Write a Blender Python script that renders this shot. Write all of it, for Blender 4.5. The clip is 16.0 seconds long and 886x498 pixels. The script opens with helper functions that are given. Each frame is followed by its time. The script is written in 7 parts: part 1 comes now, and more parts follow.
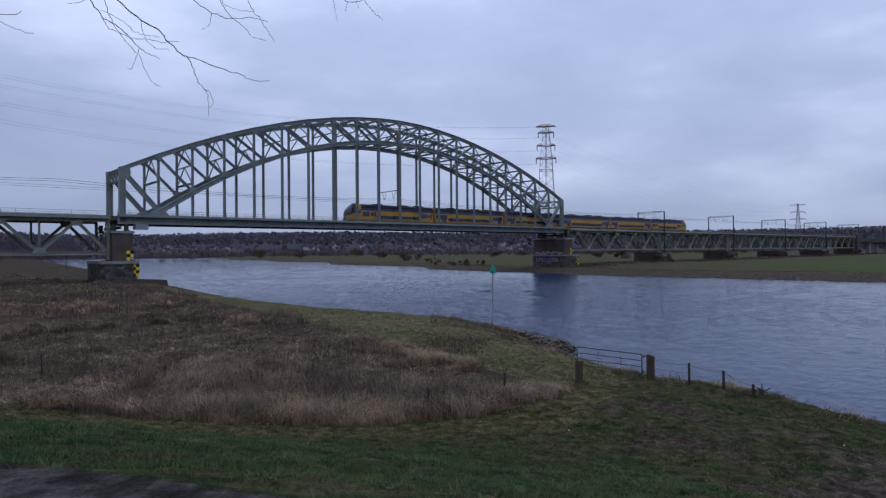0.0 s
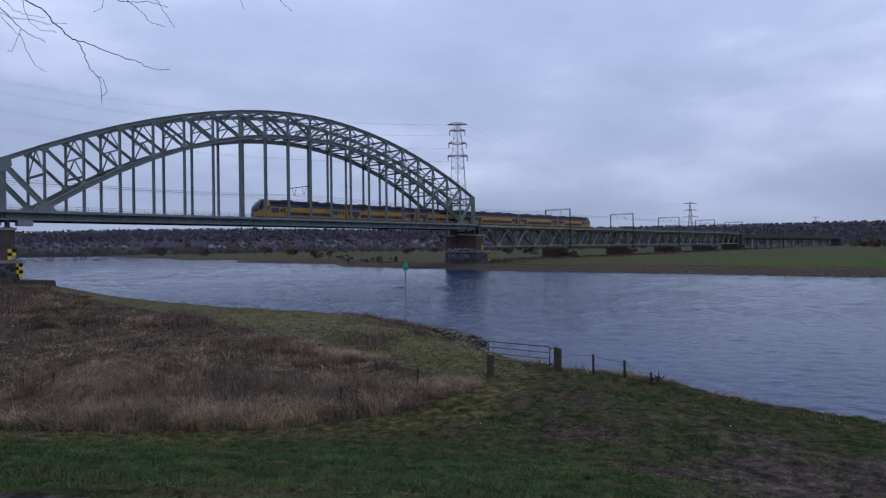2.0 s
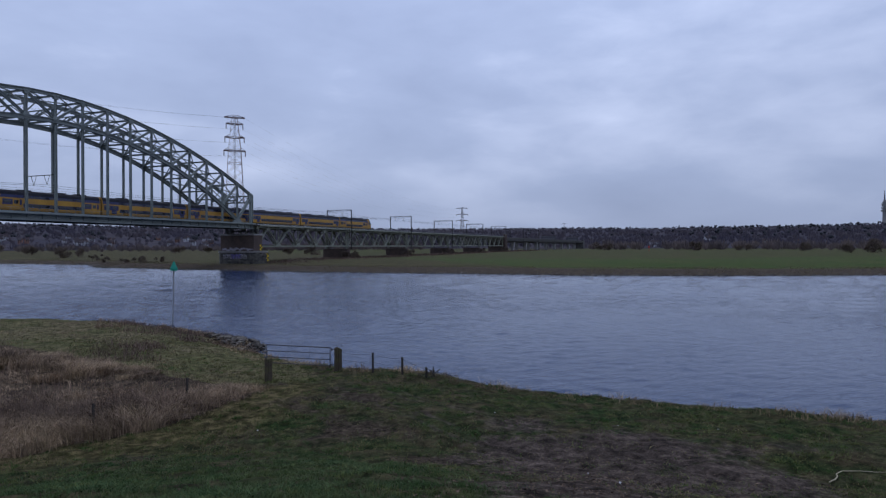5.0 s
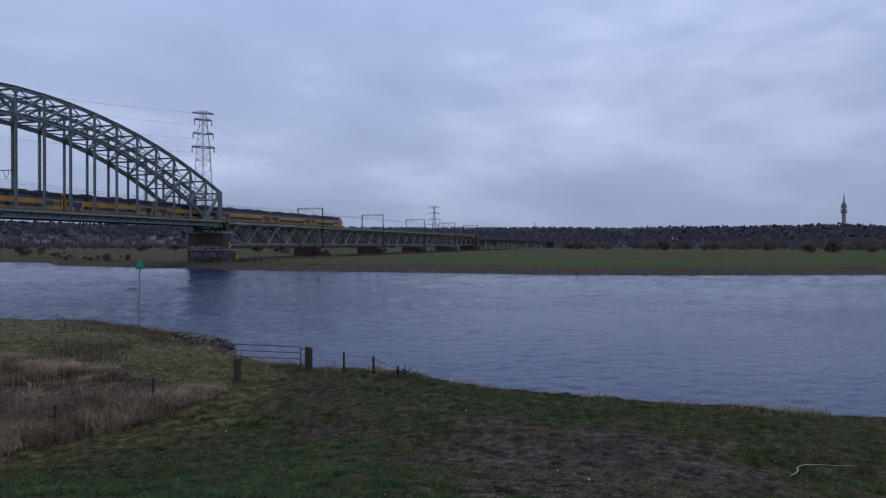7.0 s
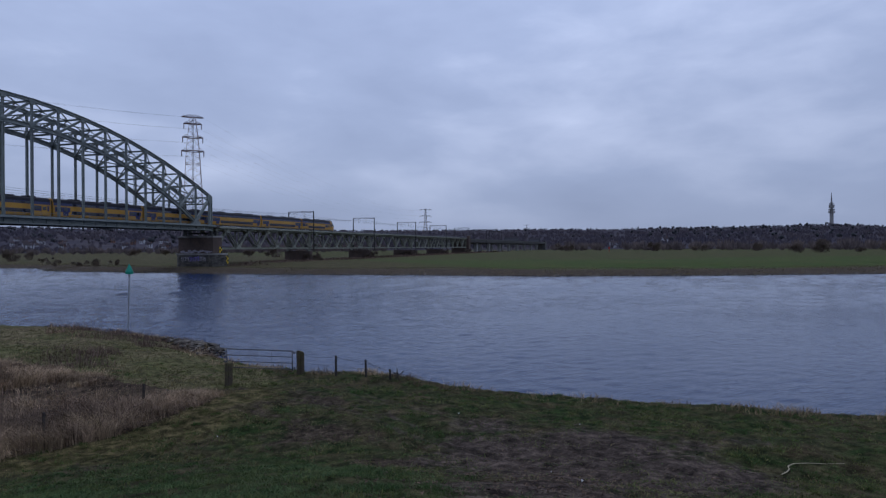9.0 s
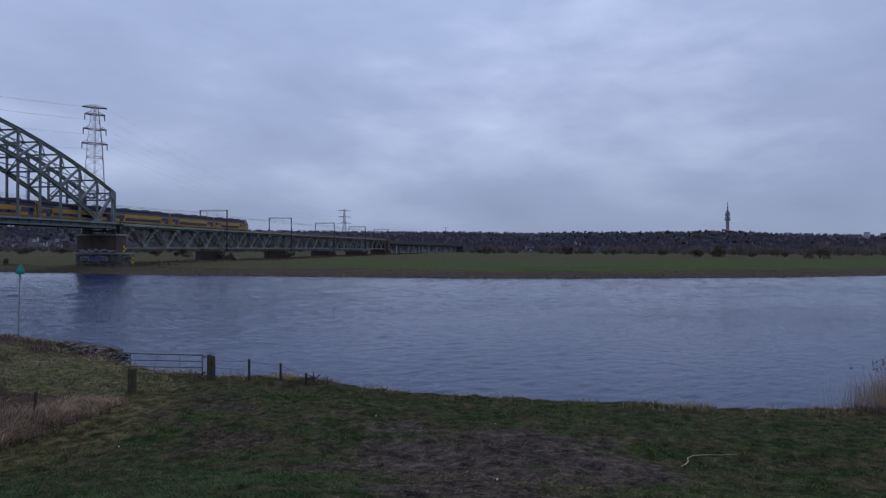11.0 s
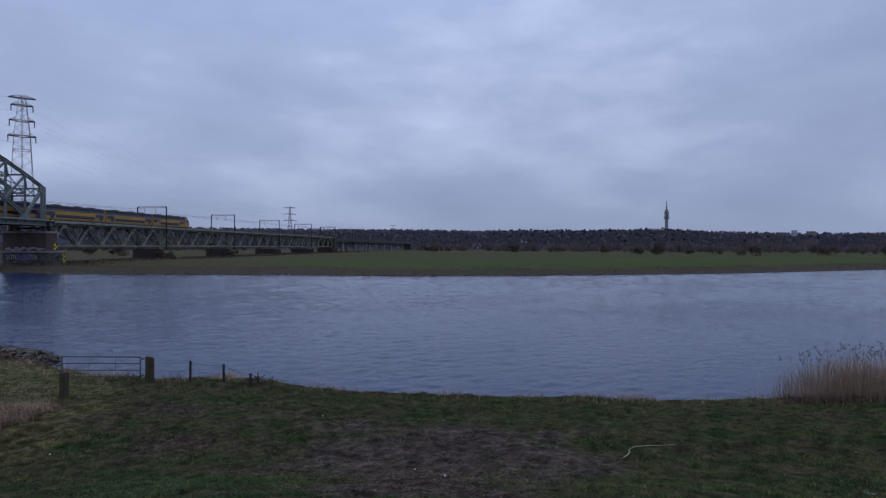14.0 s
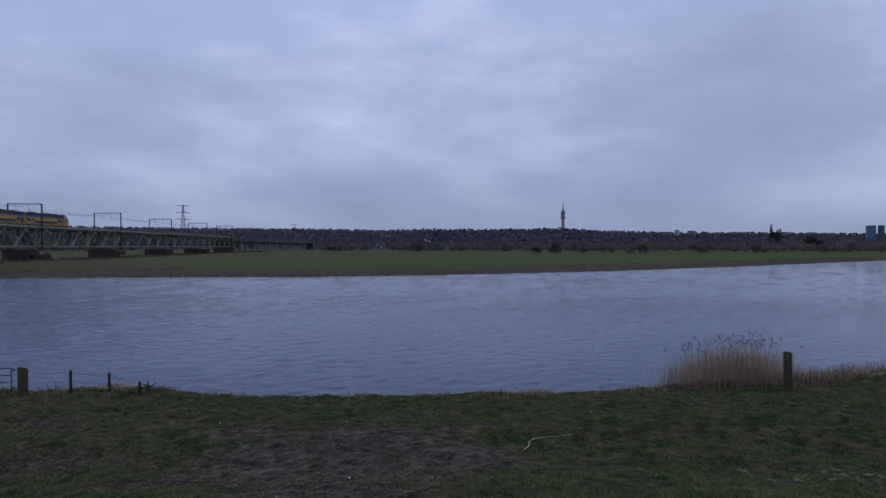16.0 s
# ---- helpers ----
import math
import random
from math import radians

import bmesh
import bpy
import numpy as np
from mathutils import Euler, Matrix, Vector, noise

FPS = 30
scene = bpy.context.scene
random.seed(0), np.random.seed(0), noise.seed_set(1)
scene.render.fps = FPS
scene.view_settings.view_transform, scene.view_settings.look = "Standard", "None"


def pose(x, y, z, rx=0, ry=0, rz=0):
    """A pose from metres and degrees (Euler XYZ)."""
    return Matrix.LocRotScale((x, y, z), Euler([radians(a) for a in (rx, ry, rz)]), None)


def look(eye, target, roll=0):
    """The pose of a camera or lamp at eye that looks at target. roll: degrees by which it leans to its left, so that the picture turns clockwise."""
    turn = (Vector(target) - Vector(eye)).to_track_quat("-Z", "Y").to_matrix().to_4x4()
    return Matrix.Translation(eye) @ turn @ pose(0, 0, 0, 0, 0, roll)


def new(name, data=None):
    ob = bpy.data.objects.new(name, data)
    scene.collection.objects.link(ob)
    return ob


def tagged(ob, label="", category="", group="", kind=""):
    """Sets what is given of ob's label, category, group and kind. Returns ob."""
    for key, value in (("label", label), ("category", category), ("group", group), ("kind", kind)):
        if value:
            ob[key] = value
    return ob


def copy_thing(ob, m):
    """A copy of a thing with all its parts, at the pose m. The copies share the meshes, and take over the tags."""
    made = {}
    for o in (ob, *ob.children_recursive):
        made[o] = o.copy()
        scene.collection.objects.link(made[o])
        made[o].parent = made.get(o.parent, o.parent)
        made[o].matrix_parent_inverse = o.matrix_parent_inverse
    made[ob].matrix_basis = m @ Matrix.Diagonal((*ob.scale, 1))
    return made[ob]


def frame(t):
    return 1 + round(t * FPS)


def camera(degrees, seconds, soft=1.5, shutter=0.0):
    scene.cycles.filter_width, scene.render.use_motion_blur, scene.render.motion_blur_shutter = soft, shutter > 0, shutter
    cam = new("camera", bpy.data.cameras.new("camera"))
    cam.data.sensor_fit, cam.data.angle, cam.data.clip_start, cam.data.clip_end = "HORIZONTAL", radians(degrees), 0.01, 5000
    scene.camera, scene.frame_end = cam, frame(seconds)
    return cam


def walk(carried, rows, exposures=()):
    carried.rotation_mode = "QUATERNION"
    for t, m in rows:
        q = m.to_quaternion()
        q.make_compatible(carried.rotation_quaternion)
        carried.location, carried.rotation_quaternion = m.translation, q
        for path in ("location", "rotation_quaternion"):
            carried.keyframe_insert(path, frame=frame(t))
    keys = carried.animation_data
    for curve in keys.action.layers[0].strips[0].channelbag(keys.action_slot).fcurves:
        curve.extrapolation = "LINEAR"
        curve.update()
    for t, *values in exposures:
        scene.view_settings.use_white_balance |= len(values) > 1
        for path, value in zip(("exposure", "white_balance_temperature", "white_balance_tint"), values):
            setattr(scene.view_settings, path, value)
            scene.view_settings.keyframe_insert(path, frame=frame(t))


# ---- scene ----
# ---- camera: a slow pan to the right from the dike ----
EYE = 6.5  # above the water
cam = camera(70.93, 16.0, soft=1.3)
TURNS = [  # seconds, yaw, pitch, roll
    (0.0, -0.00, 0.20, -0.45),
    (0.5, -1.04, 0.20, -0.20),
    (1.0, -2.91, 0.13, -0.29),
    (1.5, -5.03, -0.07, -0.37),
    (2.0, -8.03, -0.18, -0.69),
    (2.5, -10.75, -0.22, -0.64),
    (3.0, -14.32, -0.19, -0.00),
    (3.5, -17.51, -0.28, -0.50),
    (4.0, -22.05, -0.43, -0.11),
    (4.5, -25.95, -0.27, -0.29),
    (7.0, -30.56, -0.38, 0.08),
    (7.5, -31.40, -0.18, -0.12),
    (8.0, -31.28, -0.16, 0.01),
    (8.5, -31.02, -0.10, -0.25),
    (9.0, -31.34, -0.14, -0.34),
    (9.5, -32.58, -0.22, 0.15),
    (10.0, -35.13, -0.08, 0.19),
    (12.5, -41.03, -0.08, 0.27),
    (13.0, -41.59, -0.06, 0.02),
    (13.5, -42.07, -0.16, 0.07),
    (14.0, -43.59, -0.16, 0.21),
    (14.5, -45.60, -0.02, 0.66),
    (15.0, -48.00, 0.14, 0.56),
    (15.5, -50.66, 0.02, 0.13),
    (16.0, -52.43, -0.20, 0.01),
]
walk(cam, [(t, pose(0, 0, EYE, 90 + pitch, 0, yaw) @ pose(0, 0, 0, 0, 0, roll)) for t, yaw, pitch, roll in TURNS],
     exposures=[(0, 0.0, 6500, 10), (4.5, -0.08, 6440, 10), (8, -0.18, 6400, 10), (12, -0.26, 6330, 10), (16, -0.29, 6300, 10)])

# ---- sky and light: a thick evening overcast ----
world = bpy.data.worlds.new("overcast_sky")
scene.world = world
world.use_nodes = True
wt = world.node_tree
wt.nodes.clear()


def wnode(kind, **values):
    n = wt.nodes.new(kind)
    for k, v in values.items():
        n.inputs[k].default_value = v
    return n


SUN_AZ = 13.0  # the bright side of the cloud deck, over the river
SUN_EL, SUN_ROT = radians(56), radians(SUN_AZ)
sky = wt.nodes.new("ShaderNodeTexSky")
sky.sky_type, sky.sun_disc, sky.sun_elevation, sky.sun_rotation = "NISHITA", False, SUN_EL, SUN_ROT
geo = wt.nodes.new("ShaderNodeTexCoord")
sep = wt.nodes.new("ShaderNodeSeparateXYZ")
wt.links.new(geo.outputs["Generated"], sep.inputs[0])


def wmath(op, a, b=None):
    n = wt.nodes.new("ShaderNodeMath")
    n.operation = op
    for i, v in enumerate((a, b)):
        if v is None:
            continue
        if isinstance(v, (int, float)):
            n.inputs[i].default_value = v
        else:
            wt.links.new(v, n.inputs[i])
    return n.outputs[0]


up = wmath("MAXIMUM", sep.outputs["Z"], 0.0)
deep = wmath("ADD", up, 0.22)
flat = wt.nodes.new("ShaderNodeCombineXYZ")  # the cloud deck, seen in perspective
wt.links.new(wmath("DIVIDE", sep.outputs["X"], deep), flat.inputs[0])
wt.links.new(wmath("DIVIDE", sep.outputs["Y"], deep), flat.inputs[1])


def wnoise(scale, detail, rough, shift, warp, stretch=(0.85, 1.15, 1.0), turn=-38, place=None):
    mp = wt.nodes.new("ShaderNodeMapping")
    mp.inputs["Location"].default_value = shift
    mp.inputs["Rotation"].default_value = (0, 0, radians(turn))
    mp.inputs["Scale"].default_value = stretch
    wt.links.new(place or flat.outputs[0], mp.inputs["Vector"])
    n = wnode("ShaderNodeTexNoise", Scale=scale, Detail=detail, Roughness=rough, Distortion=warp)
    wt.links.new(mp.outputs[0], n.inputs["Vector"])
    return n.outputs["Fac"]


big = wnoise(0.62, 2, 0.45, (3.1, 1.2, 0), 0.15)
mid = wnoise(2.4, 4, 0.5, (7.7, 2.3, 0), 0.1, (1.0, 1.0, 2.4), 0, geo.outputs["Generated"])  # long layers
bank = wnoise(6.5, 5, 0.55, (1.3, 5.1, 0), 0.2, (1.0, 1.0, 2.8), 0, geo.outputs["Generated"])
mixed = wmath("ADD", wmath("ADD", wmath("MULTIPLY", big, 0.56), wmath("MULTIPLY", mid, 0.28)), wmath("MULTIPLY", bank, 0.16))
ramp = wt.nodes.new("ShaderNodeValToRGB")
ramp.color_ramp.elements[0].position, ramp.color_ramp.elements[0].color = 0.38, (0.282, 0.346, 0.535, 1)
ramp.color_ramp.elements[1].position, ramp.color_ramp.elements[1].color = 0.64, (0.60, 0.68, 0.92, 1)
midstop = ramp.color_ramp.elements.new(0.50)
midstop.color = (0.363, 0.438, 0.652, 1)
haze = wmath("MINIMUM", wmath("ADD", wmath("MULTIPLY", up, 4.0), 0.4), 1.0)  # the deck blurs towards the horizon
mixed = wmath("ADD", wmath("MULTIPLY", wmath("SUBTRACT", mixed, 0.5), haze), 0.5)
wt.links.new(mixed, ramp.inputs[0])
mix = wt.nodes.new("ShaderNodeMixRGB")
mix.inputs["Fac"].default_value = 0.95  # how much of the sky the cloud deck covers
dim = wt.nodes.new("ShaderNodeMixRGB")
dim.blend_type = "MULTIPLY"
dim.inputs["Fac"].default_value = 1.0
dim.inputs["Color2"].default_value = (0.08, 0.08, 0.08, 1)
wt.links.new(sky.outputs[0], dim.inputs["Color1"])
wt.links.new(dim.outputs[0], mix.inputs["Color1"])
wt.links.new(ramp.outputs[0], mix.inputs["Color2"])
back = wnode("ShaderNodeBackground", Strength=1.0)
sunward = Vector((math.sin(radians(SUN_AZ)) * math.cos(SUN_EL), math.cos(radians(SUN_AZ)) * math.cos(SUN_EL), math.sin(SUN_EL)))
glow = wt.nodes.new("ShaderNodeVectorMath")
glow.operation = "DOT_PRODUCT"
glow.inputs[1].default_value = sunward
wt.links.new(geo.outputs["Generated"], glow.inputs[0])
veil = wmath("MULTIPLY", wmath("POWER", wmath("MAXIMUM", glow.outputs["Value"], 0.0), 4.0), 0.32)
wt.links.new(wmath("ADD", wmath("ADD", wmath("MULTIPLY", up, 0.98), 0.91), veil), back.inputs["Strength"])  # an overcast sky is brightest overhead
wt.links.new(mix.outputs[0], back.inputs["Color"])
wo = wt.nodes.new("ShaderNodeOutputWorld")
wt.links.new(back.outputs[0], wo.inputs["Surface"])

sun_data = bpy.data.lights.new("sun", "SUN")
sun_data.energy, sun_data.angle, sun_data.color = 0.5, radians(35), (1.0, 0.95, 0.9)
sun = new("sun", sun_data)
sun.matrix_basis = look(sunward * 100, (0, 0, 0))


# ---- materials ----
def material(name, color, rough=0.8, metal=0.0, vary=0.25, scale=1.0, fine=12.0, bump=0.2, other=None, spot=0.5, island=0.0, random=0.0, spec=0.12):
    """Two scales of variation round a base colour, towards a second colour where given, with a fine relief."""
    m = bpy.data.materials.new(name)
    m.use_nodes = True
    nt = m.node_tree
    bs = nt.nodes["Principled BSDF"]
    bs.inputs["Roughness"].default_value, bs.inputs["Metallic"].default_value = rough, metal
    bs.inputs["Specular IOR Level"].default_value = spec
    co = nt.nodes.new("ShaderNodeTexCoord")
    n1 = nt.nodes.new("ShaderNodeTexNoise")
    n1.inputs["Scale"].default_value, n1.inputs["Detail"].default_value = scale, 4
    n2 = nt.nodes.new("ShaderNodeTexNoise")
    n2.inputs["Scale"].default_value, n2.inputs["Detail"].default_value = scale * fine, 3
    for n in (n1, n2):
        nt.links.new(co.outputs["Object"], n.inputs["Vector"])
    rp = nt.nodes.new("ShaderNodeValToRGB")
    rp.color_ramp.elements[0].position, rp.color_ramp.elements[1].position = spot - 0.14, spot + 0.14
    o = other or [c * (1 + vary) for c in color]
    rp.color_ramp.elements[0].color, rp.color_ramp.elements[1].color = (*color, 1), (*o, 1)
    nt.links.new(n1.outputs["Fac"], rp.inputs[0])
    hs = nt.nodes.new("ShaderNodeHueSaturation")
    nt.links.new(rp.outputs[0], hs.inputs["Color"])
    mr = nt.nodes.new("ShaderNodeMapRange")
    mr.inputs["From Min"].default_value, mr.inputs["From Max"].default_value = 0.25, 0.75
    mr.inputs["To Min"].default_value, mr.inputs["To Max"].default_value = 1 - vary, 1 + vary
    nt.links.new(n2.outputs["Fac"], mr.inputs["Value"])
    value = mr.outputs[0]
    source = None
    if island:
        source = nt.nodes.new("ShaderNodeNewGeometry").outputs["Random Per Island"]
        amount = island
    elif random:
        source = nt.nodes.new("ShaderNodeObjectInfo").outputs["Random"]
        amount = random
    if source:
        m2 = nt.nodes.new("ShaderNodeMapRange")
        m2.inputs["To Min"].default_value, m2.inputs["To Max"].default_value = 1 - amount, 1 + amount
        nt.links.new(source, m2.inputs["Value"])
        mu = nt.nodes.new("ShaderNodeMath")
        mu.operation = "MULTIPLY"
        nt.links.new(value, mu.inputs[0])
        nt.links.new(m2.outputs[0], mu.inputs[1])
        value = mu.outputs[0]
    nt.links.new(value, hs.inputs["Value"])
    nt.links.new(hs.outputs[0], bs.inputs["Base Color"])
    if bump:
        bp = nt.nodes.new("ShaderNodeBump")
        bp.inputs["Strength"].default_value, bp.inputs["Distance"].default_value = bump, 0.3 / (scale * fine)
        nt.links.new(n2.outputs["Fac"], bp.inputs["Height"])
        nt.links.new(bp.outputs[0], bs.inputs["Normal"])
    return m


STEEL = material("painted_steel_green_grey", (0.19, 0.213, 0.203), 0.6, 0.0, 0.18, 0.25, 14, 0.1, (0.235, 0.255, 0.235))
STEEL_OLD = material("painted_steel_weathered", (0.20, 0.212, 0.18), 0.65, 0.0, 0.22, 0.3, 12, 0.1, (0.265, 0.268, 0.215))
STEEL_DARK = material("dark_steel", (0.035, 0.04, 0.04), 0.7, 0.0, 0.3, 0.5, 10, 0.1, (0.055, 0.052, 0.045))
GALV = material("galvanised_steel", (0.25, 0.255, 0.265), 0.6, 0.4, 0.15, 3, 10, 0.05)
GATE_STEEL = material("dull_gate_steel", (0.085, 0.085, 0.092), 0.6, 0.2, 0.2, 3, 10, 0.05)
VIADUCT = material("sooty_concrete", (0.075, 0.072, 0.07), 0.9, 0, 0.25, 0.4, 12, 0.3, (0.11, 0.105, 0.10))
PYLON = material("pylon_steel", (0.13, 0.12, 0.125), 0.6, 0.3, 0.15, 0.2, 10, 0)
PYLON_RED = material("faded_red_white_steel", (0.30, 0.22, 0.225), 0.6, 0.2, 0.15, 0.05, 10, 0, (0.40, 0.36, 0.36))
PYLON_RUST = material("rusty_arm_steel", (0.13, 0.085, 0.085), 0.7, 0.1, 0.2, 0.2, 10, 0)
# the grey-blue of the slag hill imitates haze in its colour
SLAG = material("hazy_slag_hill", (0.16, 0.165, 0.18), 0.95, 0, 0.15, 0.01, 8, 0)
MARK_RED = material("marker_red", (0.35, 0.04, 0.03), 0.6, 0, 0.15, 2, 6, 0)
WIRE = material("wire_metal", (0.06, 0.06, 0.065), 0.6, 0.5, 0.1, 1, 5, 0)
BALLAST = material("ballast", (0.09, 0.08, 0.07), 0.95, 0, 0.4, 2, 12, 0.6)
BRICK = material("dark_pier_brick", (0.082, 0.062, 0.055), 0.9, 0, 0.3, 0.5, 12, 0.4, (0.108, 0.080, 0.068))
STONE = material("grey_basalt_block", (0.065, 0.062, 0.058), 0.9, 0, 0.3, 0.8, 10, 0.6, (0.12, 0.112, 0.10), random=0.4)
CONCRETE = material("weathered_concrete", (0.20, 0.195, 0.19), 0.85, 0, 0.2, 0.5, 14, 0.3, (0.27, 0.26, 0.25))
RAIL_STEEL = material("rail_steel", (0.10, 0.07, 0.05), 0.5, 0.7, 0.2, 2, 8, 0)
YELLOW = material("train_yellow", (0.44, 0.235, 0.036), 0.4, 0, 0.1, 0.3, 10, 0.0, (0.38, 0.20, 0.036), spec=0.3)
BLUE = material("train_blue", (0.016, 0.022, 0.085), 0.35, 0, 0.1, 0.3, 10, 0, spec=0.4)
TRAIN_ROOF = material("train_roof_grey", (0.019, 0.019, 0.025), 0.6, 0, 0.25, 0.4, 12, 0.1)
TRAIN_GLASS = material("train_tinted_glass", (0.012, 0.014, 0.02), 0.12, 0, 0.1, 0.5, 4, 0, spec=0.6)
UNDER = material("train_underframe", (0.03, 0.03, 0.03), 0.8, 0, 0.3, 1, 8, 0.2)
SIGN_YELLOW = material("gauge_yellow", (0.70, 0.48, 0.03), 0.6, 0, 0.12, 2, 8, 0)
SIGN_BLACK = material("gauge_black", (0.015, 0.015, 0.015), 0.6, 0, 0.2, 2, 8, 0)
SIGN_WHITE = material("gauge_white", (0.7, 0.7, 0.68), 0.6, 0, 0.1, 2, 8, 0)
PAINT_VIOLET = material("spray_violet", (0.16, 0.13, 0.42), 0.7, 0, 0.25, 2, 6, 0)
PAINT_PALE = material("spray_pale", (0.26, 0.245, 0.28), 0.7, 0, 0.3, 1.5, 6, 0)
WOOD_POST = material("mossy_oak_post", (0.07, 0.056, 0.042), 0.95, 0, 0.5, 4, 8, 0.8, (0.085, 0.08, 0.036), spot=0.56)
WOOD_DARK = material("weathered_stake", (0.04, 0.034, 0.03), 0.95, 0, 0.4, 8, 8, 0.6)
BEACON_GREEN = material("beacon_green", (0.02, 0.20, 0.14), 0.6, 0, 0.15, 3, 6, 0)
ROCK = material("riprap_rock", (0.04, 0.036, 0.032), 0.9, 0, 0.3, 2.5, 6, 0.7, (0.14, 0.122, 0.10), random=0.55)
BARK = material("twig_bark", (0.10, 0.066, 0.064), 0.9, 0, 0.3, 6, 8, 0.4)
GRASS = material("short_grass", (0.046, 0.092, 0.027), 0.8, 0, 0.6, 0.8, 5, 0, (0.125, 0.136, 0.048), island=0.2, spec=0.06)
GRASS_LUSH = material("lush_winter_grass", (0.042, 0.08, 0.030), 0.8, 0, 0.6, 0.9, 4, 0, (0.085, 0.108, 0.045), island=0.2, spec=0.06)
LEAVES = material("rotten_leaves", (0.05, 0.036, 0.028), 0.95, 0, 0.3, 4, 6, 0, (0.11, 0.078, 0.056), island=0.6, spec=0.03)
GRASS_DRY = material("olive_meadow_grass", (0.11, 0.108, 0.042), 0.85, 0, 0.5, 0.9, 5, 0, (0.18, 0.146, 0.073), island=0.2, spec=0.06)
GRASS_PALE = material("pale_bank_grass", (0.076, 0.088, 0.032), 0.85, 0, 0.5, 0.22, 12, 0, (0.135, 0.115, 0.055), island=0.45, spec=0.08)
SHORE_STONE = material("wet_shore_stone", (0.045, 0.041, 0.036), 0.8, 0, 0.3, 1, 8, 0.2, (0.10, 0.09, 0.08), island=0.5)
REED = material("dry_reed", (0.305, 0.215, 0.135), 0.85, 0, 0.45, 0.3, 7, 0, (0.10, 0.07, 0.053), island=0.6, spec=0.08)
REED_PALE = material("pale_reed", (0.325, 0.236, 0.138), 0.85, 0, 0.3, 0.5, 7, 0, (0.13, 0.092, 0.06), island=0.45, spec=0.08)
REED_BED = material("reed_bed_stems", (0.42, 0.30, 0.20), 0.85, 0, 0.25, 0.6, 7, 0, (0.30, 0.21, 0.15), island=0.45, spec=0.08)
WEED_STALK = material("dark_weed_stalks", (0.105, 0.072, 0.06), 0.9, 0, 0.3, 0.4, 7, 0, (0.165, 0.112, 0.088), island=0.5, spec=0.08)
PLUME = material("reed_plume", (0.075, 0.05, 0.042), 0.9, 0, 0.3, 2, 6, 0, island=0.4)
WEED_LEAF = material("weed_leaf", (0.07, 0.10, 0.055), 0.6, 0, 0.25, 3, 6, 0, (0.12, 0.145, 0.09), island=0.4)
STICK = material("bleached_stick", (0.36, 0.31, 0.21), 0.8, 0, 0.2, 8, 6, 0.3)
LITTER = material("pale_litter", (0.42, 0.41, 0.40), 0.7, 0, 0.2, 6, 6, 0.2)
# far woods: distance haze is put into these base colours, lighter and bluer
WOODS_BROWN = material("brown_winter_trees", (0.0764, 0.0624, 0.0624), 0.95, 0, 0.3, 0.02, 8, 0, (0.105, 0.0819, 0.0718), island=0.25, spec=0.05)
HAZED_WOODS = material("bare_woods", (0.05, 0.0455, 0.061), 0.95, 0, 0.2, 0.008, 8, 0, (0.066, 0.055, 0.061), island=0.1, spec=0.1)
HAZED_CANOPY = material("hazed_winter_canopy", (0.036, 0.033, 0.046), 0.95, 0, 0.3, 0.006, 9, 0, (0.052, 0.044, 0.05), spec=0.05)
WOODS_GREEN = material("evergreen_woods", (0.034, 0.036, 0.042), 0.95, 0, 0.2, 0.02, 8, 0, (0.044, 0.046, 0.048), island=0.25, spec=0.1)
BUSH = material("bare_bush", (0.108, 0.085, 0.072), 0.95, 0, 0.3, 0.1, 8, 0, (0.144, 0.112, 0.0828), island=0.3, spec=0.1)
HOUSE_WHITE = material("white_render", (0.40, 0.40, 0.42), 0.8, 0, 0.1, 0.3, 8, 0, random=0.25)
HOUSE_BRICK = material("house_brick", (0.16, 0.09, 0.07), 0.9, 0, 0.15, 0.3, 8, 0, random=0.3)
HAZY_WALL = material("dull_grey_wall", (0.11, 0.107, 0.115), 0.9, 0, 0.15, 0.3, 8, 0)
ROOF_TILE = material("roof_tile", (0.05, 0.041, 0.043), 0.9, 0, 0.2, 0.5, 8, 0, random=0.3)
WINDOW = material("window_glass", (0.02, 0.022, 0.028), 0.15, 0, 0.1, 1, 4, 0, spec=0.6)
TANK_BLUE = material("tank_blue", (0.10, 0.15, 0.23), 0.6, 0, 0.1, 0.05, 8, 0)
TANK_GREEN = material("tank_green", (0.06, 0.10, 0.11), 0.6, 0, 0.1, 0.05, 8, 0)


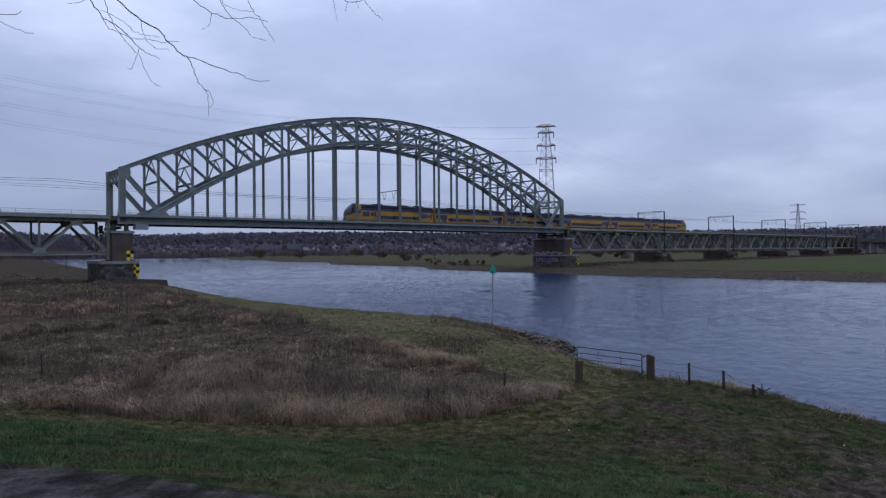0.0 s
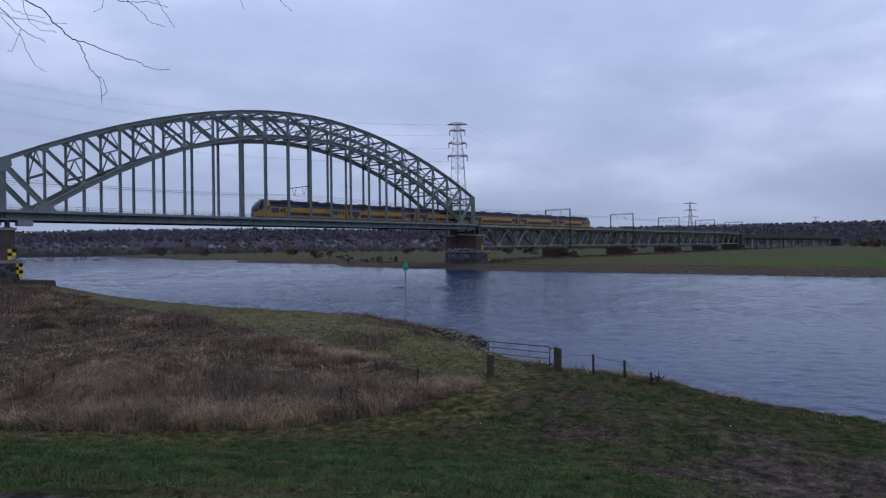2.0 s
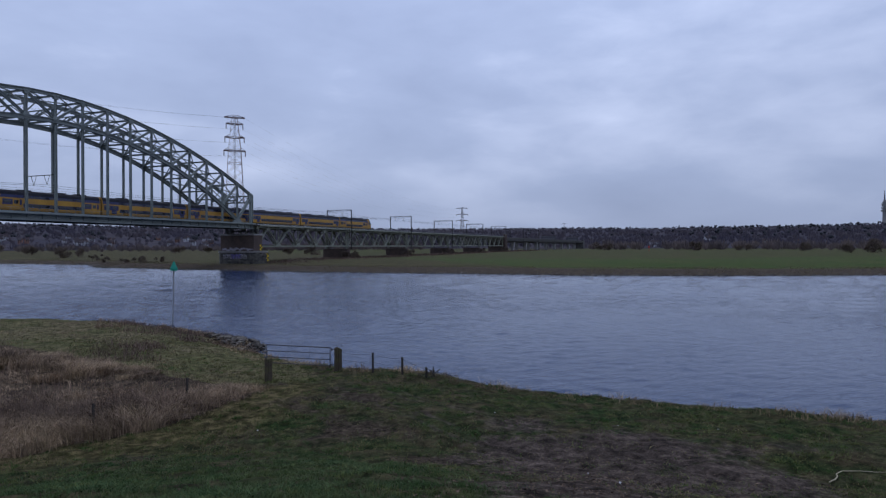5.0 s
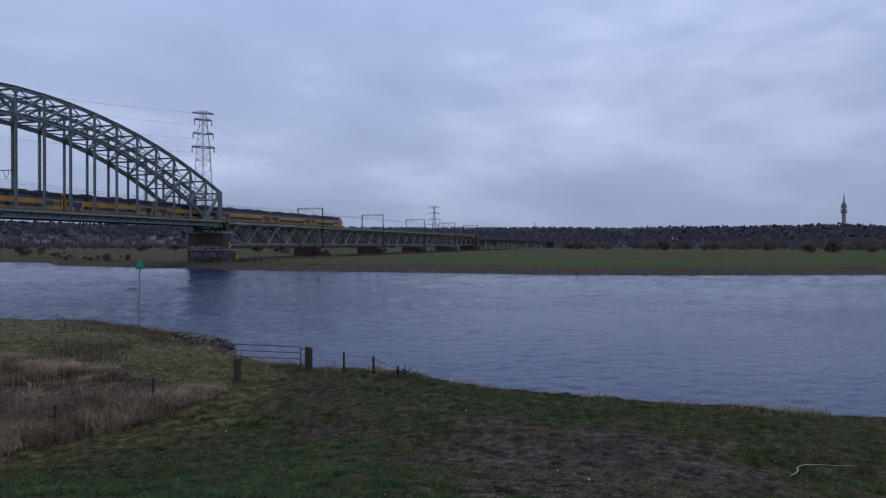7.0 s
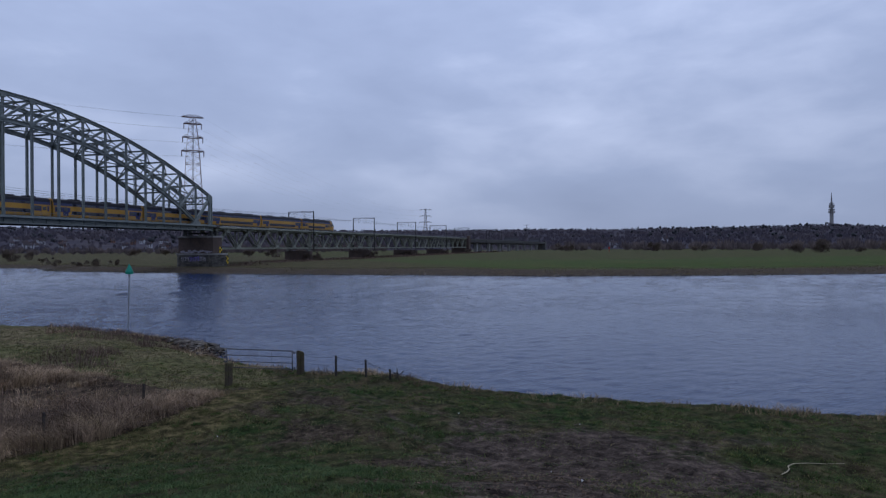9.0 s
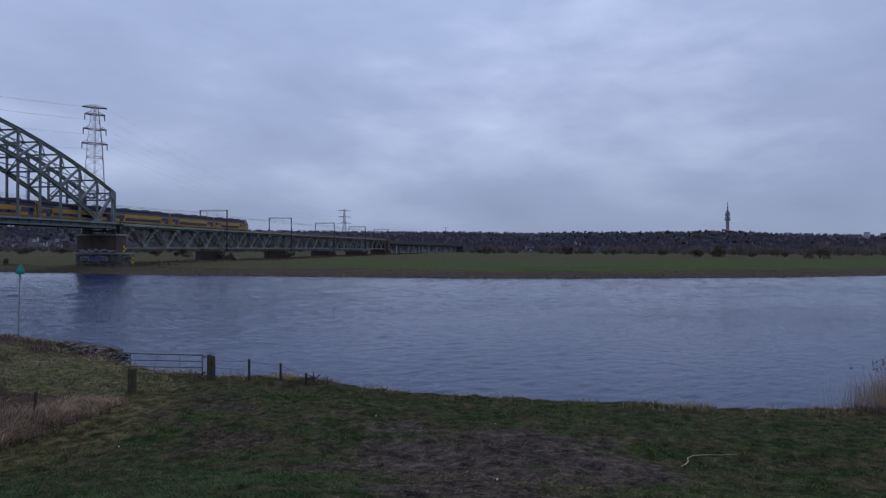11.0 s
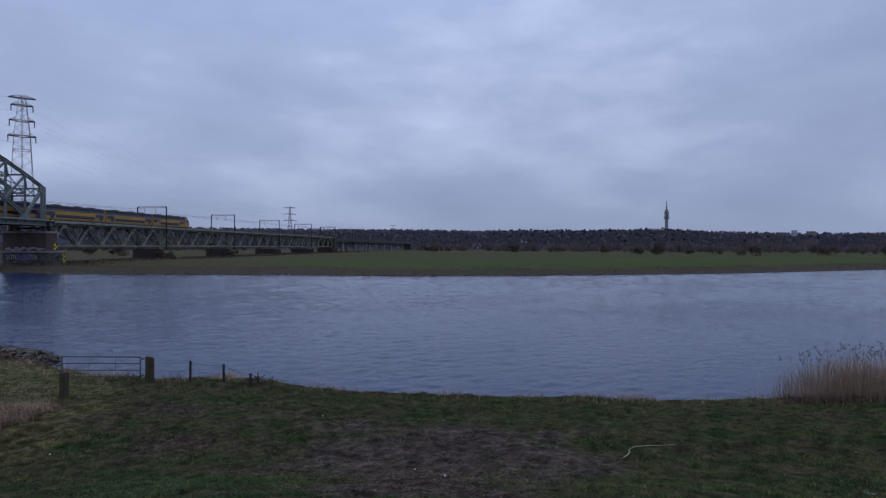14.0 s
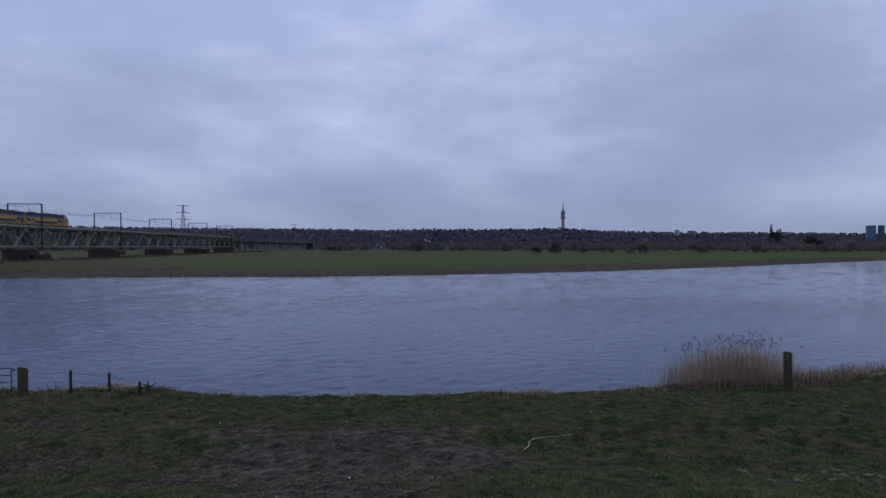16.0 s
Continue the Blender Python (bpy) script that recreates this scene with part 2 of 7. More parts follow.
# ---- building helpers ----
class Form:
    """Collects the faces of one mesh."""

    def __init__(self):
        self.v, self.f = [], []

    def add(self, verts, faces):
        n = len(self.v)
        self.v += [tuple(v) for v in verts]
        self.f += [tuple(i + n for i in f) for f in faces]
        return self

    def box(self, x0, y0, z0, x1, y1, z1):
        vs = [(x, y, z) for x in (x0, x1) for y in (y0, y1) for z in (z0, z1)]
        return self.add(vs, [(0, 1, 3, 2), (4, 6, 7, 5), (0, 4, 5, 1), (2, 3, 7, 6), (0, 2, 6, 4), (1, 5, 7, 3)])

    def sweep(self, p, q, outline, side=None):
        """A straight bar from p to q with the given cross-section of (across, up) pairs."""
        p, q = Vector(p), Vector(q)
        d = (q - p).normalized()
        ref = Vector(side) if side else (Vector((0, 1, 0)) if abs(d.y) < 0.9 else Vector((1, 0, 0)))
        b = d.cross(ref).normalized()
        a = b.cross(d).normalized()
        n = len(outline)
        vs = [o + a * u + b * w for o in (p, q) for u, w in outline]
        return self.add(vs, [tuple(range(n - 1, -1, -1)), tuple(range(n, 2 * n))] + [(i, (i + 1) % n, n + (i + 1) % n, n + i) for i in range(n)])

    def bar(self, p, q, w, h, side=None):
        return self.sweep(p, q, [(-w / 2, -h / 2), (w / 2, -h / 2), (w / 2, h / 2), (-w / 2, h / 2)], side)

    def ibeam(self, p, q, w, h, side=None):
        """Flanges of width w at the two sides of a web of height h."""
        a, b, t = w / 2, h / 2, 0.12 * w
        e = 0.16 * h
        return self.sweep(p, q, [(-a, -b), (a, -b), (a, -b + e), (t, -b + e), (t, b - e), (a, b - e), (a, b), (-a, b), (-a, b - e), (-t, b - e), (-t, -b + e), (-a, -b + e)], side)

    def rod(self, p, q, r0, r1=None, n=8):
        p, q = Vector(p), Vector(q)
        r1 = r0 if r1 is None else r1
        d = (q - p).normalized()
        a = d.orthogonal().normalized()
        b = d.cross(a)
        ring = [(math.cos(2 * math.pi * i / n), math.sin(2 * math.pi * i / n)) for i in range(n)]
        vs = [o + (a * c + b * s) * r for o, r in ((p, r0), (q, r1)) for c, s in ring]
        return self.add(vs, [tuple(range(n - 1, -1, -1)), tuple(range(n, 2 * n))] + [(i, (i + 1) % n, n + (i + 1) % n, n + i) for i in range(n)])

    def tube(self, points, radii, n=5):
        pts = [Vector(p) for p in points]
        vs, fs = [], []
        for i, p in enumerate(pts):
            d = (pts[min(i + 1, len(pts) - 1)] - pts[max(i - 1, 0)]).normalized()
            ref = Vector((0.3, 0.2, 0.93)) if abs(d.z) < 0.9 else Vector((1, 0, 0))
            a = d.cross(ref).normalized()
            b = d.cross(a)
            vs += [p + (a * math.cos(2 * math.pi * k / n) + b * math.sin(2 * math.pi * k / n)) * radii[i] for k in range(n)]
        for i in range(len(pts) - 1):
            fs += [(i * n + k, i * n + (k + 1) % n, (i + 1) * n + (k + 1) % n, (i + 1) * n + k) for k in range(n)]
        fs += [tuple(range(n - 1, -1, -1)), tuple(range((len(pts) - 1) * n, len(pts) * n))]
        return self.add(vs, fs)

    def mesh(self, name, mat, smooth=False):
        me = bpy.data.meshes.new(name)
        me.from_pydata(self.v, [], self.f)
        me.materials.append(mat)
        if smooth:
            me.polygons.foreach_set("use_smooth", [True] * len(me.polygons))
        me.update()
        return me


def part(name, form, mat, parent, label="", smooth=False):
    me = form if isinstance(form, bpy.types.Mesh) else form.mesh(name, mat, smooth)
    ob = new(name, me)
    ob.parent = parent
    if label:
        ob["label"] = label
    return ob


def thing(name, label, category, group="", kind="", m=None):
    ob = tagged(new(name), label, category, group, kind)
    if m is not None:
        ob.matrix_basis = m
    return ob


def rounded(form, width, segments=2):
    """The mesh's sharp edges bevelled."""
    me = form.mesh("tmp", STEEL)
    bm = bmesh.new()
    bm.from_mesh(me)
    bpy.data.meshes.remove(me)
    bmesh.ops.bevel(bm, geom=list(bm.edges), offset=width, segments=segments, affect="EDGES")
    return bm


def soup(name, verts, faces, mat):
    """A mesh object from arrays: verts (n, 3), faces (m, 3)."""
    me = bpy.data.meshes.new(name)
    me.vertices.add(len(verts))
    me.vertices.foreach_set("co", np.asarray(verts, np.float32).ravel())
    me.loops.add(faces.size)
    me.loops.foreach_set("vertex_index", faces.astype(np.int32).ravel())
    me.polygons.add(len(faces))
    me.polygons.foreach_set("loop_start", np.arange(0, faces.size, faces.shape[1], dtype=np.int32))
    me.materials.append(mat)
    me.update(calc_edges=True)
    return new(name, me)


rng = np.random.default_rng(7)
rnd = random.Random(5)

# ---- the lie of the land ----
NEAR_EDGE = [(-1500, 2200), (-520, 800), (-200, 335), (-110, 205), (-61, 134), (-31.7, 91), (-17.6, 73.6), (-7.7, 63), (-1.3, 58.8), (4.1, 53.8), (7.1, 48),
             (8.55, 43), (7.9, 39.5), (8.0, 35), (8.6, 31), (10.4, 27.9), (12.7, 25.6), (14.3, 22.2), (16.9, 18.6), (20.6, 14.3), (23.8, 11.1), (26, 9.2), (30, 5.6), (38, 1), (62, -11), (152, -60), (900, -460)]
FAR_EDGE = [(-1400, 2700), (-461, 1154), (-325, 820), (-258, 742), (-203, 588), (-145, 520), (-121, 440), (-107, 415), (-70, 385), (-57, 317), (-8, 256), (-5, 224), (25, 180), (44, 153.4), (63, 134.4), (81.7, 114.8), (92, 103),
            (117, 87.4), (156, 68), (221, 48.8), (368, 13.5), (1500, -300)]
DIKE_EDGE = [(-300, 95), (-60, 21.5), (-20, 9.8), (-3.4, 4.8), (-2.2, 4.5), (-1.1, 4.1), (0.5, 3.5), (1.8, 2.5), (3, 1.0), (5, -2.4), (12, -14), (60, -70), (300, -330)]
REED_FIELD = [(-60, 34), (-30, 24.5), (-14.4, 20.1), (-10.2, 19.2), (-6.2, 17.7), (-3.1, 17.9), (0.2, 18.8), (1.0, 19.1), (3.0, 20.4), (4.3, 21.7), (4.7, 22.5), (4.5, 23.5), (3.3, 24.5), (1.9, 26.7), (0.9, 29.3), (-2.8, 35.9), (-9.5, 44.6),
              (-21.7, 62.1), (-42.9, 93.6), (-66, 116), (-110, 165), (-200, 260), (-260, 200), (-140, 70)]
REED_FRONT, REED_BACK = REED_FIELD[:12], REED_FIELD[11:19]

# bare soil: place, radius, strength
MUD_SPOTS = [(9.3, 11.3, 2.6, 1.0), (8.0, 8.4, 3.0, 1.0), (11.4, 11.2, 2.3, 0.9), (10.3, 14.6, 1.7, 0.6), (11.4, 8.4, 2.0, 0.9), (5.2, 6.0, 1.7, 0.9), (13.3, 10.2, 1.5, 0.55), (15.1, 9.8, 1.0, 0.5), (12.8, 13.0, 1.2, 0.4),
             (8.9, 13.3, 1.1, 0.7), (7.0, 12.0, 1.1, 0.6), (8.2, 17.0, 0.8, 0.45), (7.9, 18.9, 0.8, 0.4), (2.7, 27.8, 0.45, 0.9), (3.05, 27.0, 0.42, 0.95), (3.4, 26.3, 0.4, 0.95), (3.75, 25.6, 0.4, 0.95), (4.1, 24.9, 0.36, 0.95), (4.5, 24.4, 0.36, 0.9), (6.0, 24.6, 0.8, 0.45)]
# trodden ground with thin grass and rotten leaves
WORN_SPOTS = [(5.7, 18.9, 2.0, 1.0), (7.3, 19.9, 1.6, 0.9), (5.6, 16.2, 1.8, 0.95), (6.8, 15.4, 1.1, 0.8), (4.3, 17.2, 1.3, 0.8), (6.2, 12.3, 1.0, 1.0), (0.7, 15.8, 1.0, 0.7), (7.4, 21.6, 1.3, 0.7), (2.8, 15.8, 0.9, 0.5), (11.5, 15.0, 1.5, 0.5), (6.2, 23.2, 1.2, 0.5)]
FOOTPATH = [(2.4, 28.2), (2.96, 26.83), (3.71, 25.1), (4.59, 24.38), (5.6, 23.4)]
TRACK = [(6.6, 24.5), (7.5, 20.4), (8.03, 17.8), (8.3, 16.5), (8.54, 15.1), (8.7, 13.9), (8.95, 13.0), (9.4, 11.0), (9.3, 8.6), (7.6, 6.0), (5.0, 3.8)]
LANES = (-0.5, 0.0, 1.45, 1.9)


def spots(x, y, places):
    best = np.zeros(x.shape)
    for mx, my, r, a in places:
        best = np.maximum(best, a * np.exp(-(((x - mx) ** 2 + (y - my) ** 2) / r ** 2) ** 1.3))
    return best


def worn(x, y):
    foot = np.exp(-(side_distance(x, y, FOOTPATH) / 0.3) ** 2)  # a trodden line past the post
    return np.maximum(spots(x, y, WORN_SPOTS) * step01((fbm(x, y, 1.3, 14) - 0.25) / 0.4) * 0.85, foot)


def muddy(x, y):
    return spots(x, y, MUD_SPOTS)


def side_distance(x, y, line):
    """The distance to a polyline, positive to the left of its way."""
    best = np.full(x.shape, 1e12)
    sign = np.ones(x.shape)
    for (ax, ay), (bx, by) in zip(line, line[1:]):
        dx, dy = bx - ax, by - ay
        u = np.clip(((x - ax) * dx + (y - ay) * dy) / (dx * dx + dy * dy), 0, 1)
        ex, ey = x - ax - u * dx, y - ay - u * dy
        d2 = ex * ex + ey * ey
        cross = dx * (y - ay) - dy * (x - ax)
        near = d2 < best - 1e-9
        best = np.where(near, d2, best)
        sign = np.where(near, np.where(cross >= 0, 1.0, -1.0), sign)
    return np.sqrt(best) * sign


def inside(x, y, poly):
    hit = np.zeros(x.shape, bool)
    for (ax, ay), (bx, by) in zip(poly, poly[1:] + poly[:1]):
        c = ((ay > y) != (by > y)) & (x < (bx - ax) * (y - ay) / (by - ay + 1e-12) + ax)
        hit ^= c
    return hit


def step01(v):
    v = np.clip(v, 0, 1)
    return v * v * (3 - 2 * v)


def wave(x, y, s, k=0.0):
    """Smooth unevenness of about +-1 at the length s."""
    a, b = x / s, y / s
    return (np.sin(a * 1.7 + 1.3 * np.sin(b * 1.1 + k) + k) + np.sin(b * 2.1 + 1.7 * np.sin(a * 0.9 - k)) + np.sin((a + b) * 1.3 + 2 * k)) / 3


def fbm(x, y, s, seed, octaves=4):
    """Fractal value noise of about 0 to 1, with features of the length s."""
    total, amp, norm = 0.0, 1.0, 0.0
    for o in range(octaves):
        a, b = x / s * 2 ** o + 17.3 * o + seed * 3.7, y / s * 2 ** o - 9.1 * o + seed * 5.9
        i, j = np.floor(a), np.floor(b)
        u, w = step01(a - i), step01(b - j)

        def h(p, q):
            v = np.sin(p * 127.1 + q * 311.7 + seed * 74.7) * 43758.5453
            return v - np.floor(v)

        total = total + amp * ((h(i, j) * (1 - u) + h(i + 1, j) * u) * (1 - w) + (h(i, j + 1) * (1 - u) + h(i + 1, j + 1) * u) * w)
        norm += amp
        amp *= 0.55
    return np.clip((total / norm - 0.5) * 1.7 + 0.5, 0, 1)


def land(x, y):
    """Height of the ground."""
    x, y = np.asarray(x, float), np.asarray(y, float)
    near = -side_distance(x, y, NEAR_EDGE)  # positive on the near land
    far = side_distance(x, y, FAR_EDGE)  # positive on the far land
    crest = -side_distance(x, y, DIKE_EDGE)  # positive on the dike's crown
    width = 1.8 + 5.5 * step01((np.hypot(x, y) - 33) / 10)
    ln = 0.92 * step01(near / width + 0.08) + 0.5 * step01((near - 0.5) / 9) + 0.07 * wave(x, y, 2.3) * step01(near / 2)
    ln = ln + 0.12 * np.exp(-((x - 9.5) / 4.5) ** 2 - ((y - 23.5) / 4.0) ** 2) * step01(near / 2)  # the bank rises a little at the fence
    down = np.maximum(-crest, 0)
    dike = 3.55 * (1 - np.minimum(down, 9) / 11.3) * np.where(down > 9, np.clip((14.0 - down) / 5, 0, 1) ** 1.9, 1)
    ln = 1.35 + (ln - 1.35) * step01(down / 4)
    hn = ln + dike + 0.035 * wave(x, y, 1.1, 2) * (down > 0.3)
    across = side_distance(x, y, TRACK)
    rut = 1.3 * (fbm(x, y, 0.5, 5) - 0.5)
    for lane in LANES:  # wheel tracks with soft raised lips
        q = (across - lane - 0.18 * np.sin(y * 0.8 + lane)) / 0.17
        rut = rut + (0.9 * q * q - 1.5) * np.exp(-q * q / 2)
    hn = hn + 0.045 * np.maximum(muddy(x, y), 0.55 * np.exp(-((np.hypot(x - 8.3, y - 16.5)) / 5) ** 4)) * rut * (down > 0.4)
    hn = hn + 0.10 * (fbm(x, y, 0.55, 31, 3) - 0.5) * step01(near) * (down > 0.3) * (np.hypot(x, y) < 60)  # tussocks and hoof prints
    lf = 1.0 * step01(far / 13 + 0.03) + 0.8 * step01((far - 18) / 30) + 0.9 * step01((far - 60) / 300) + 0.12 * wave(x, y, 19) * step01(far / 8)
    bed = -np.minimum(0.25 * np.minimum(np.abs(near), np.abs(far)), 3)
    h = np.where(near > 0, hn, np.where(far > 0, lf, bed))
    return h


# ---- the ground, one sheet to the horizon ----
def build_ground():
    radii = np.concatenate([np.linspace(0.004, 4, 18)[:-1], np.geomspace(4, 45, 215)[:-1], np.geomspace(45, 260, 130)[:-1], np.geomspace(260, 4800, 60)])
    angles = np.radians(np.concatenate([np.linspace(-48, 104, 540)[:-1], np.linspace(104, 312, 60)[:-1]]))
    R, A = np.meshgrid(radii, angles, indexing="ij")
    X, Y = R * np.sin(A) + 0.7 * np.exp(-R), R * np.cos(A) - 0.9 * np.exp(-R)
    Z = land(X, Y)
    n, m = R.shape
    v = np.stack([X, Y, Z], -1).reshape(-1, 3)
    i = np.arange(n - 1)[:, None] * m
    j = np.arange(m)[None, :]
    k = (j + 1) % m
    f = np.stack([i + j, i + k, i + m + k, i + m + j], -1).reshape(-1, 4)[:, ::-1]
    ob = soup("ground", v, f, GROUND)
    me = ob.data
    x, y = X.ravel(), Y.ravel()
    for name, values in zones(x, y).items():
        at = me.attributes.new(name, "FLOAT", "POINT")
        at.data.foreach_set("value", values.astype(np.float32))
    me.polygons.foreach_set("use_smooth", [True] * len(me.polygons))
    return tagged(ob, "grassy dike, muddy track, dry reed field and river meadow", "ground", kind="structure")


def zones(x, y):
    near = -side_distance(x, y, NEAR_EDGE)
    far = side_distance(x, y, FAR_EDGE)
    crest = -side_distance(x, y, DIKE_EDGE)
    mud = muddy(x, y)
    reeds = np.maximum(inside(x, y, REED_FIELD), (near > 5) & (x < -50)).astype(float)
    shore = np.where(near > 0, step01(1 - near / 1.6), np.where(far > 0, step01(1.3 - far / 17.0), 1.0))
    meadow = step01((far - 14) / 6) * (1 - 0.55 * step01((far - 74 - 14 * wave(x, y, 60, 2)) / 30)) * np.maximum(step01((x - 72) / 40), 0.4 * step01((fbm(x, y, 38, 51) - 0.58) / 0.2))
    across = side_distance(x, y, TRACK)
    track = sum(np.exp(-((across - lane - 0.18 * np.sin(y * 0.8 + lane)) / 0.14) ** 2) for lane in LANES)
    return {"mud": mud, "worn": worn(x, y) * (near > 0), "yellowed": np.exp(-(side_distance(x, y, REED_FRONT) / 2.6) ** 2) * (reeds < 0.5) * (near > 0), "track": 0.55 * track * step01(np.maximum(mud, 0.8 * np.exp(-((np.hypot(x - 8.3, y - 16.5)) / 4.5) ** 4)) * 2.5) * (np.hypot(x, y) < 32), "reeds": reeds, "strip": ((near > 0) & (reeds < 0.5)) * step01((np.hypot(x, y) - 22) / 5) * step01((9 - x) / 3) * step01((x + 75) / 20), "path": step01((crest + 0.1) / 0.25) * step01((4.6 - crest) / 0.3), "shore": shore, "wet": np.where(far > -1, step01(1 - (far - 0.6) / 3.0), 0.0) * (far < 6), "meadow": meadow, "farland": (far > 0).astype(float)}


def ground_material():
    m = bpy.data.materials.new("ground_cover")
    m.use_nodes = True
    nt = m.node_tree
    bs = nt.nodes["Principled BSDF"]
    bs.inputs["Roughness"].default_value = 0.95
    bs.inputs["Specular IOR Level"].default_value = 0.03
    co = nt.nodes.new("ShaderNodeTexCoord")

    def noise(scale, detail=4, rough=0.55):
        n = nt.nodes.new("ShaderNodeTexNoise")
        n.inputs["Scale"].default_value, n.inputs["Detail"].default_value, n.inputs["Roughness"].default_value = scale, detail, rough
        nt.links.new(co.outputs["Object"], n.inputs["Vector"])
        return n.outputs["Fac"]

    def two(fac, a, b, lo=0.4, hi=0.6):
        r = nt.nodes.new("ShaderNodeValToRGB")
        r.color_ramp.elements[0].position, r.color_ramp.elements[1].position = lo, hi
        r.color_ramp.elements[0].color, r.color_ramp.elements[1].color = (*a, 1), (*b, 1)
        nt.links.new(fac, r.inputs[0])
        return r.outputs[0]

    def blend(fac, a, b, mode="MIX"):
        x = nt.nodes.new("ShaderNodeMixRGB")
        x.blend_type = mode
        for s, v in zip(("Fac", "Color1", "Color2"), (fac, a, b)):
            if isinstance(v, float):
                x.inputs[s].default_value = v
            else:
                nt.links.new(v, x.inputs[s])
        return x.outputs[0]

    def ragged(name, patch, lo=0.35, hi=0.65):
        """The zone's edge frayed by a noise."""
        a = nt.nodes.new("ShaderNodeAttribute")
        a.attribute_name = name
        s = nt.nodes.new("ShaderNodeMath")
        s.operation = "MULTIPLY_ADD"
        nt.links.new(patch, s.inputs[0])
        s.inputs[1].default_value = 0.9
        s.inputs[2].default_value = -0.45
        t = nt.nodes.new("ShaderNodeMath")
        t.operation = "ADD"
        nt.links.new(a.outputs["Fac"], t.inputs[0])
        nt.links.new(s.outputs[0], t.inputs[1])
        r = nt.nodes.new("ShaderNodeMapRange")
        r.inputs["From Min"].default_value, r.inputs["From Max"].default_value = lo, hi
        nt.links.new(t.outputs[0], r.inputs["Value"])
        return r.outputs[0]

    n_big, n_mid, n_small, n_fine = noise(0.05), noise(0.6), noise(3.5, 5), noise(30, 4, 0.7)
    n_patch, n_tuft = noise(1.6, 5, 0.62), noise(9, 4, 0.65)
    n_rough = noise(0.18, 5, 0.6)
    turf = blend(n_tuft, two(n_patch, (0.015, 0.024, 0.008), (0.058, 0.047, 0.024), 0.44, 0.58), two(n_mid, (0.02, 0.036, 0.010), (0.052, 0.04, 0.024)))
    n_clod = noise(7.5, 5, 0.7)
    soil = blend(two(n_fine, (0, 0, 0), (1, 1, 1), 0.62, 0.7), blend(n_clod, two(n_small, (0.018, 0.014, 0.012), (0.083, 0.063, 0.051), 0.32, 0.68), two(n_patch, (0.022, 0.0175, 0.0145), (0.098, 0.075, 0.061), 0.4, 0.6)), two(n_patch, (0.085, 0.07, 0.055), (0.05, 0.04, 0.032)))
    litter = two(n_mid, (0.032, 0.023, 0.016), (0.068, 0.05, 0.033))
    asphalt = two(n_small, (0.032, 0.028, 0.026), (0.055, 0.049, 0.046))
    shore = two(n_small, (0.04, 0.031, 0.023), (0.09, 0.07, 0.052))
    green = blend(n_rough, two(n_big, (0.042, 0.07, 0.019), (0.066, 0.074, 0.026)), two(n_mid, (0.05, 0.076, 0.021), (0.064, 0.066, 0.028)))
    olive = blend(n_small, two(n_rough, (0.085, 0.07, 0.038), (0.046, 0.05, 0.021), 0.38, 0.62), two(n_mid, (0.056, 0.046, 0.029), (0.074, 0.068, 0.03)))
    c = turf
    c = blend(ragged("yellowed", n_patch), c, two(n_small, (0.035, 0.034, 0.012), (0.085, 0.068, 0.032)))
    c = blend(ragged("worn", n_small), c, two(n_clod, (0.018, 0.014, 0.010), (0.07, 0.053, 0.037), 0.35, 0.65))
    c = blend(ragged("mud", n_small), c, soil)
    c = blend(ragged("track", n_patch, 0.3, 0.8), c, two(n_small, (0.045, 0.036, 0.03), (0.08, 0.064, 0.053)))
    c = blend(ragged("reeds", n_small), c, litter)
    c = blend(ragged("strip", n_small), c, blend(n_patch, two(n_mid, (0.068, 0.07, 0.026), (0.11, 0.088, 0.05)), two(n_rough, (0.125, 0.10, 0.06), (0.07, 0.074, 0.03))))
    c = blend(ragged("farland", n_small), c, olive)
    c = blend(ragged("meadow", n_rough), c, green)
    c = blend(ragged("shore", n_mid), c, shore)
    c = blend(ragged("wet", n_mid), c, two(n_small, (0.018, 0.015, 0.013), (0.04, 0.032, 0.027)))
    c = blend(ragged("path", n_small, 0.45, 0.55), c, asphalt)
    grain = blend(1.0, two(n_fine, (0.6, 0.6, 0.6), (1.35, 1.35, 1.35), 0.3, 0.7), two(n_tuft, (0.62, 0.62, 0.62), (1.35, 1.35, 1.35), 0.35, 0.65), "MULTIPLY")
    c = blend(1.0, c, grain, "MULTIPLY")
    c = blend(1.0, c, two(noise(3.1, 3, 0.5), (0.55, 0.55, 0.55), (1.4, 1.4, 1.4), 0.36, 0.62), "MULTIPLY")
    nt.links.new(c, bs.inputs["Base Color"])
    b1 = nt.nodes.new("ShaderNodeBump")
    b1.inputs["Strength"].default_value, b1.inputs["Distance"].default_value = 0.6, 0.045
    nt.links.new(n_clod, b1.inputs["Height"])
    b2 = nt.nodes.new("ShaderNodeBump")
    b2.inputs["Strength"].default_value, b2.inputs["Distance"].default_value = 0.6, 0.02
    nt.links.new(n_fine, b2.inputs["Height"])
    nt.links.new(b1.outputs[0], b2.inputs["Normal"])
    nt.links.new(b2.outputs[0], bs.inputs["Normal"])
    return m


GROUND = ground_material()
ground = build_ground()


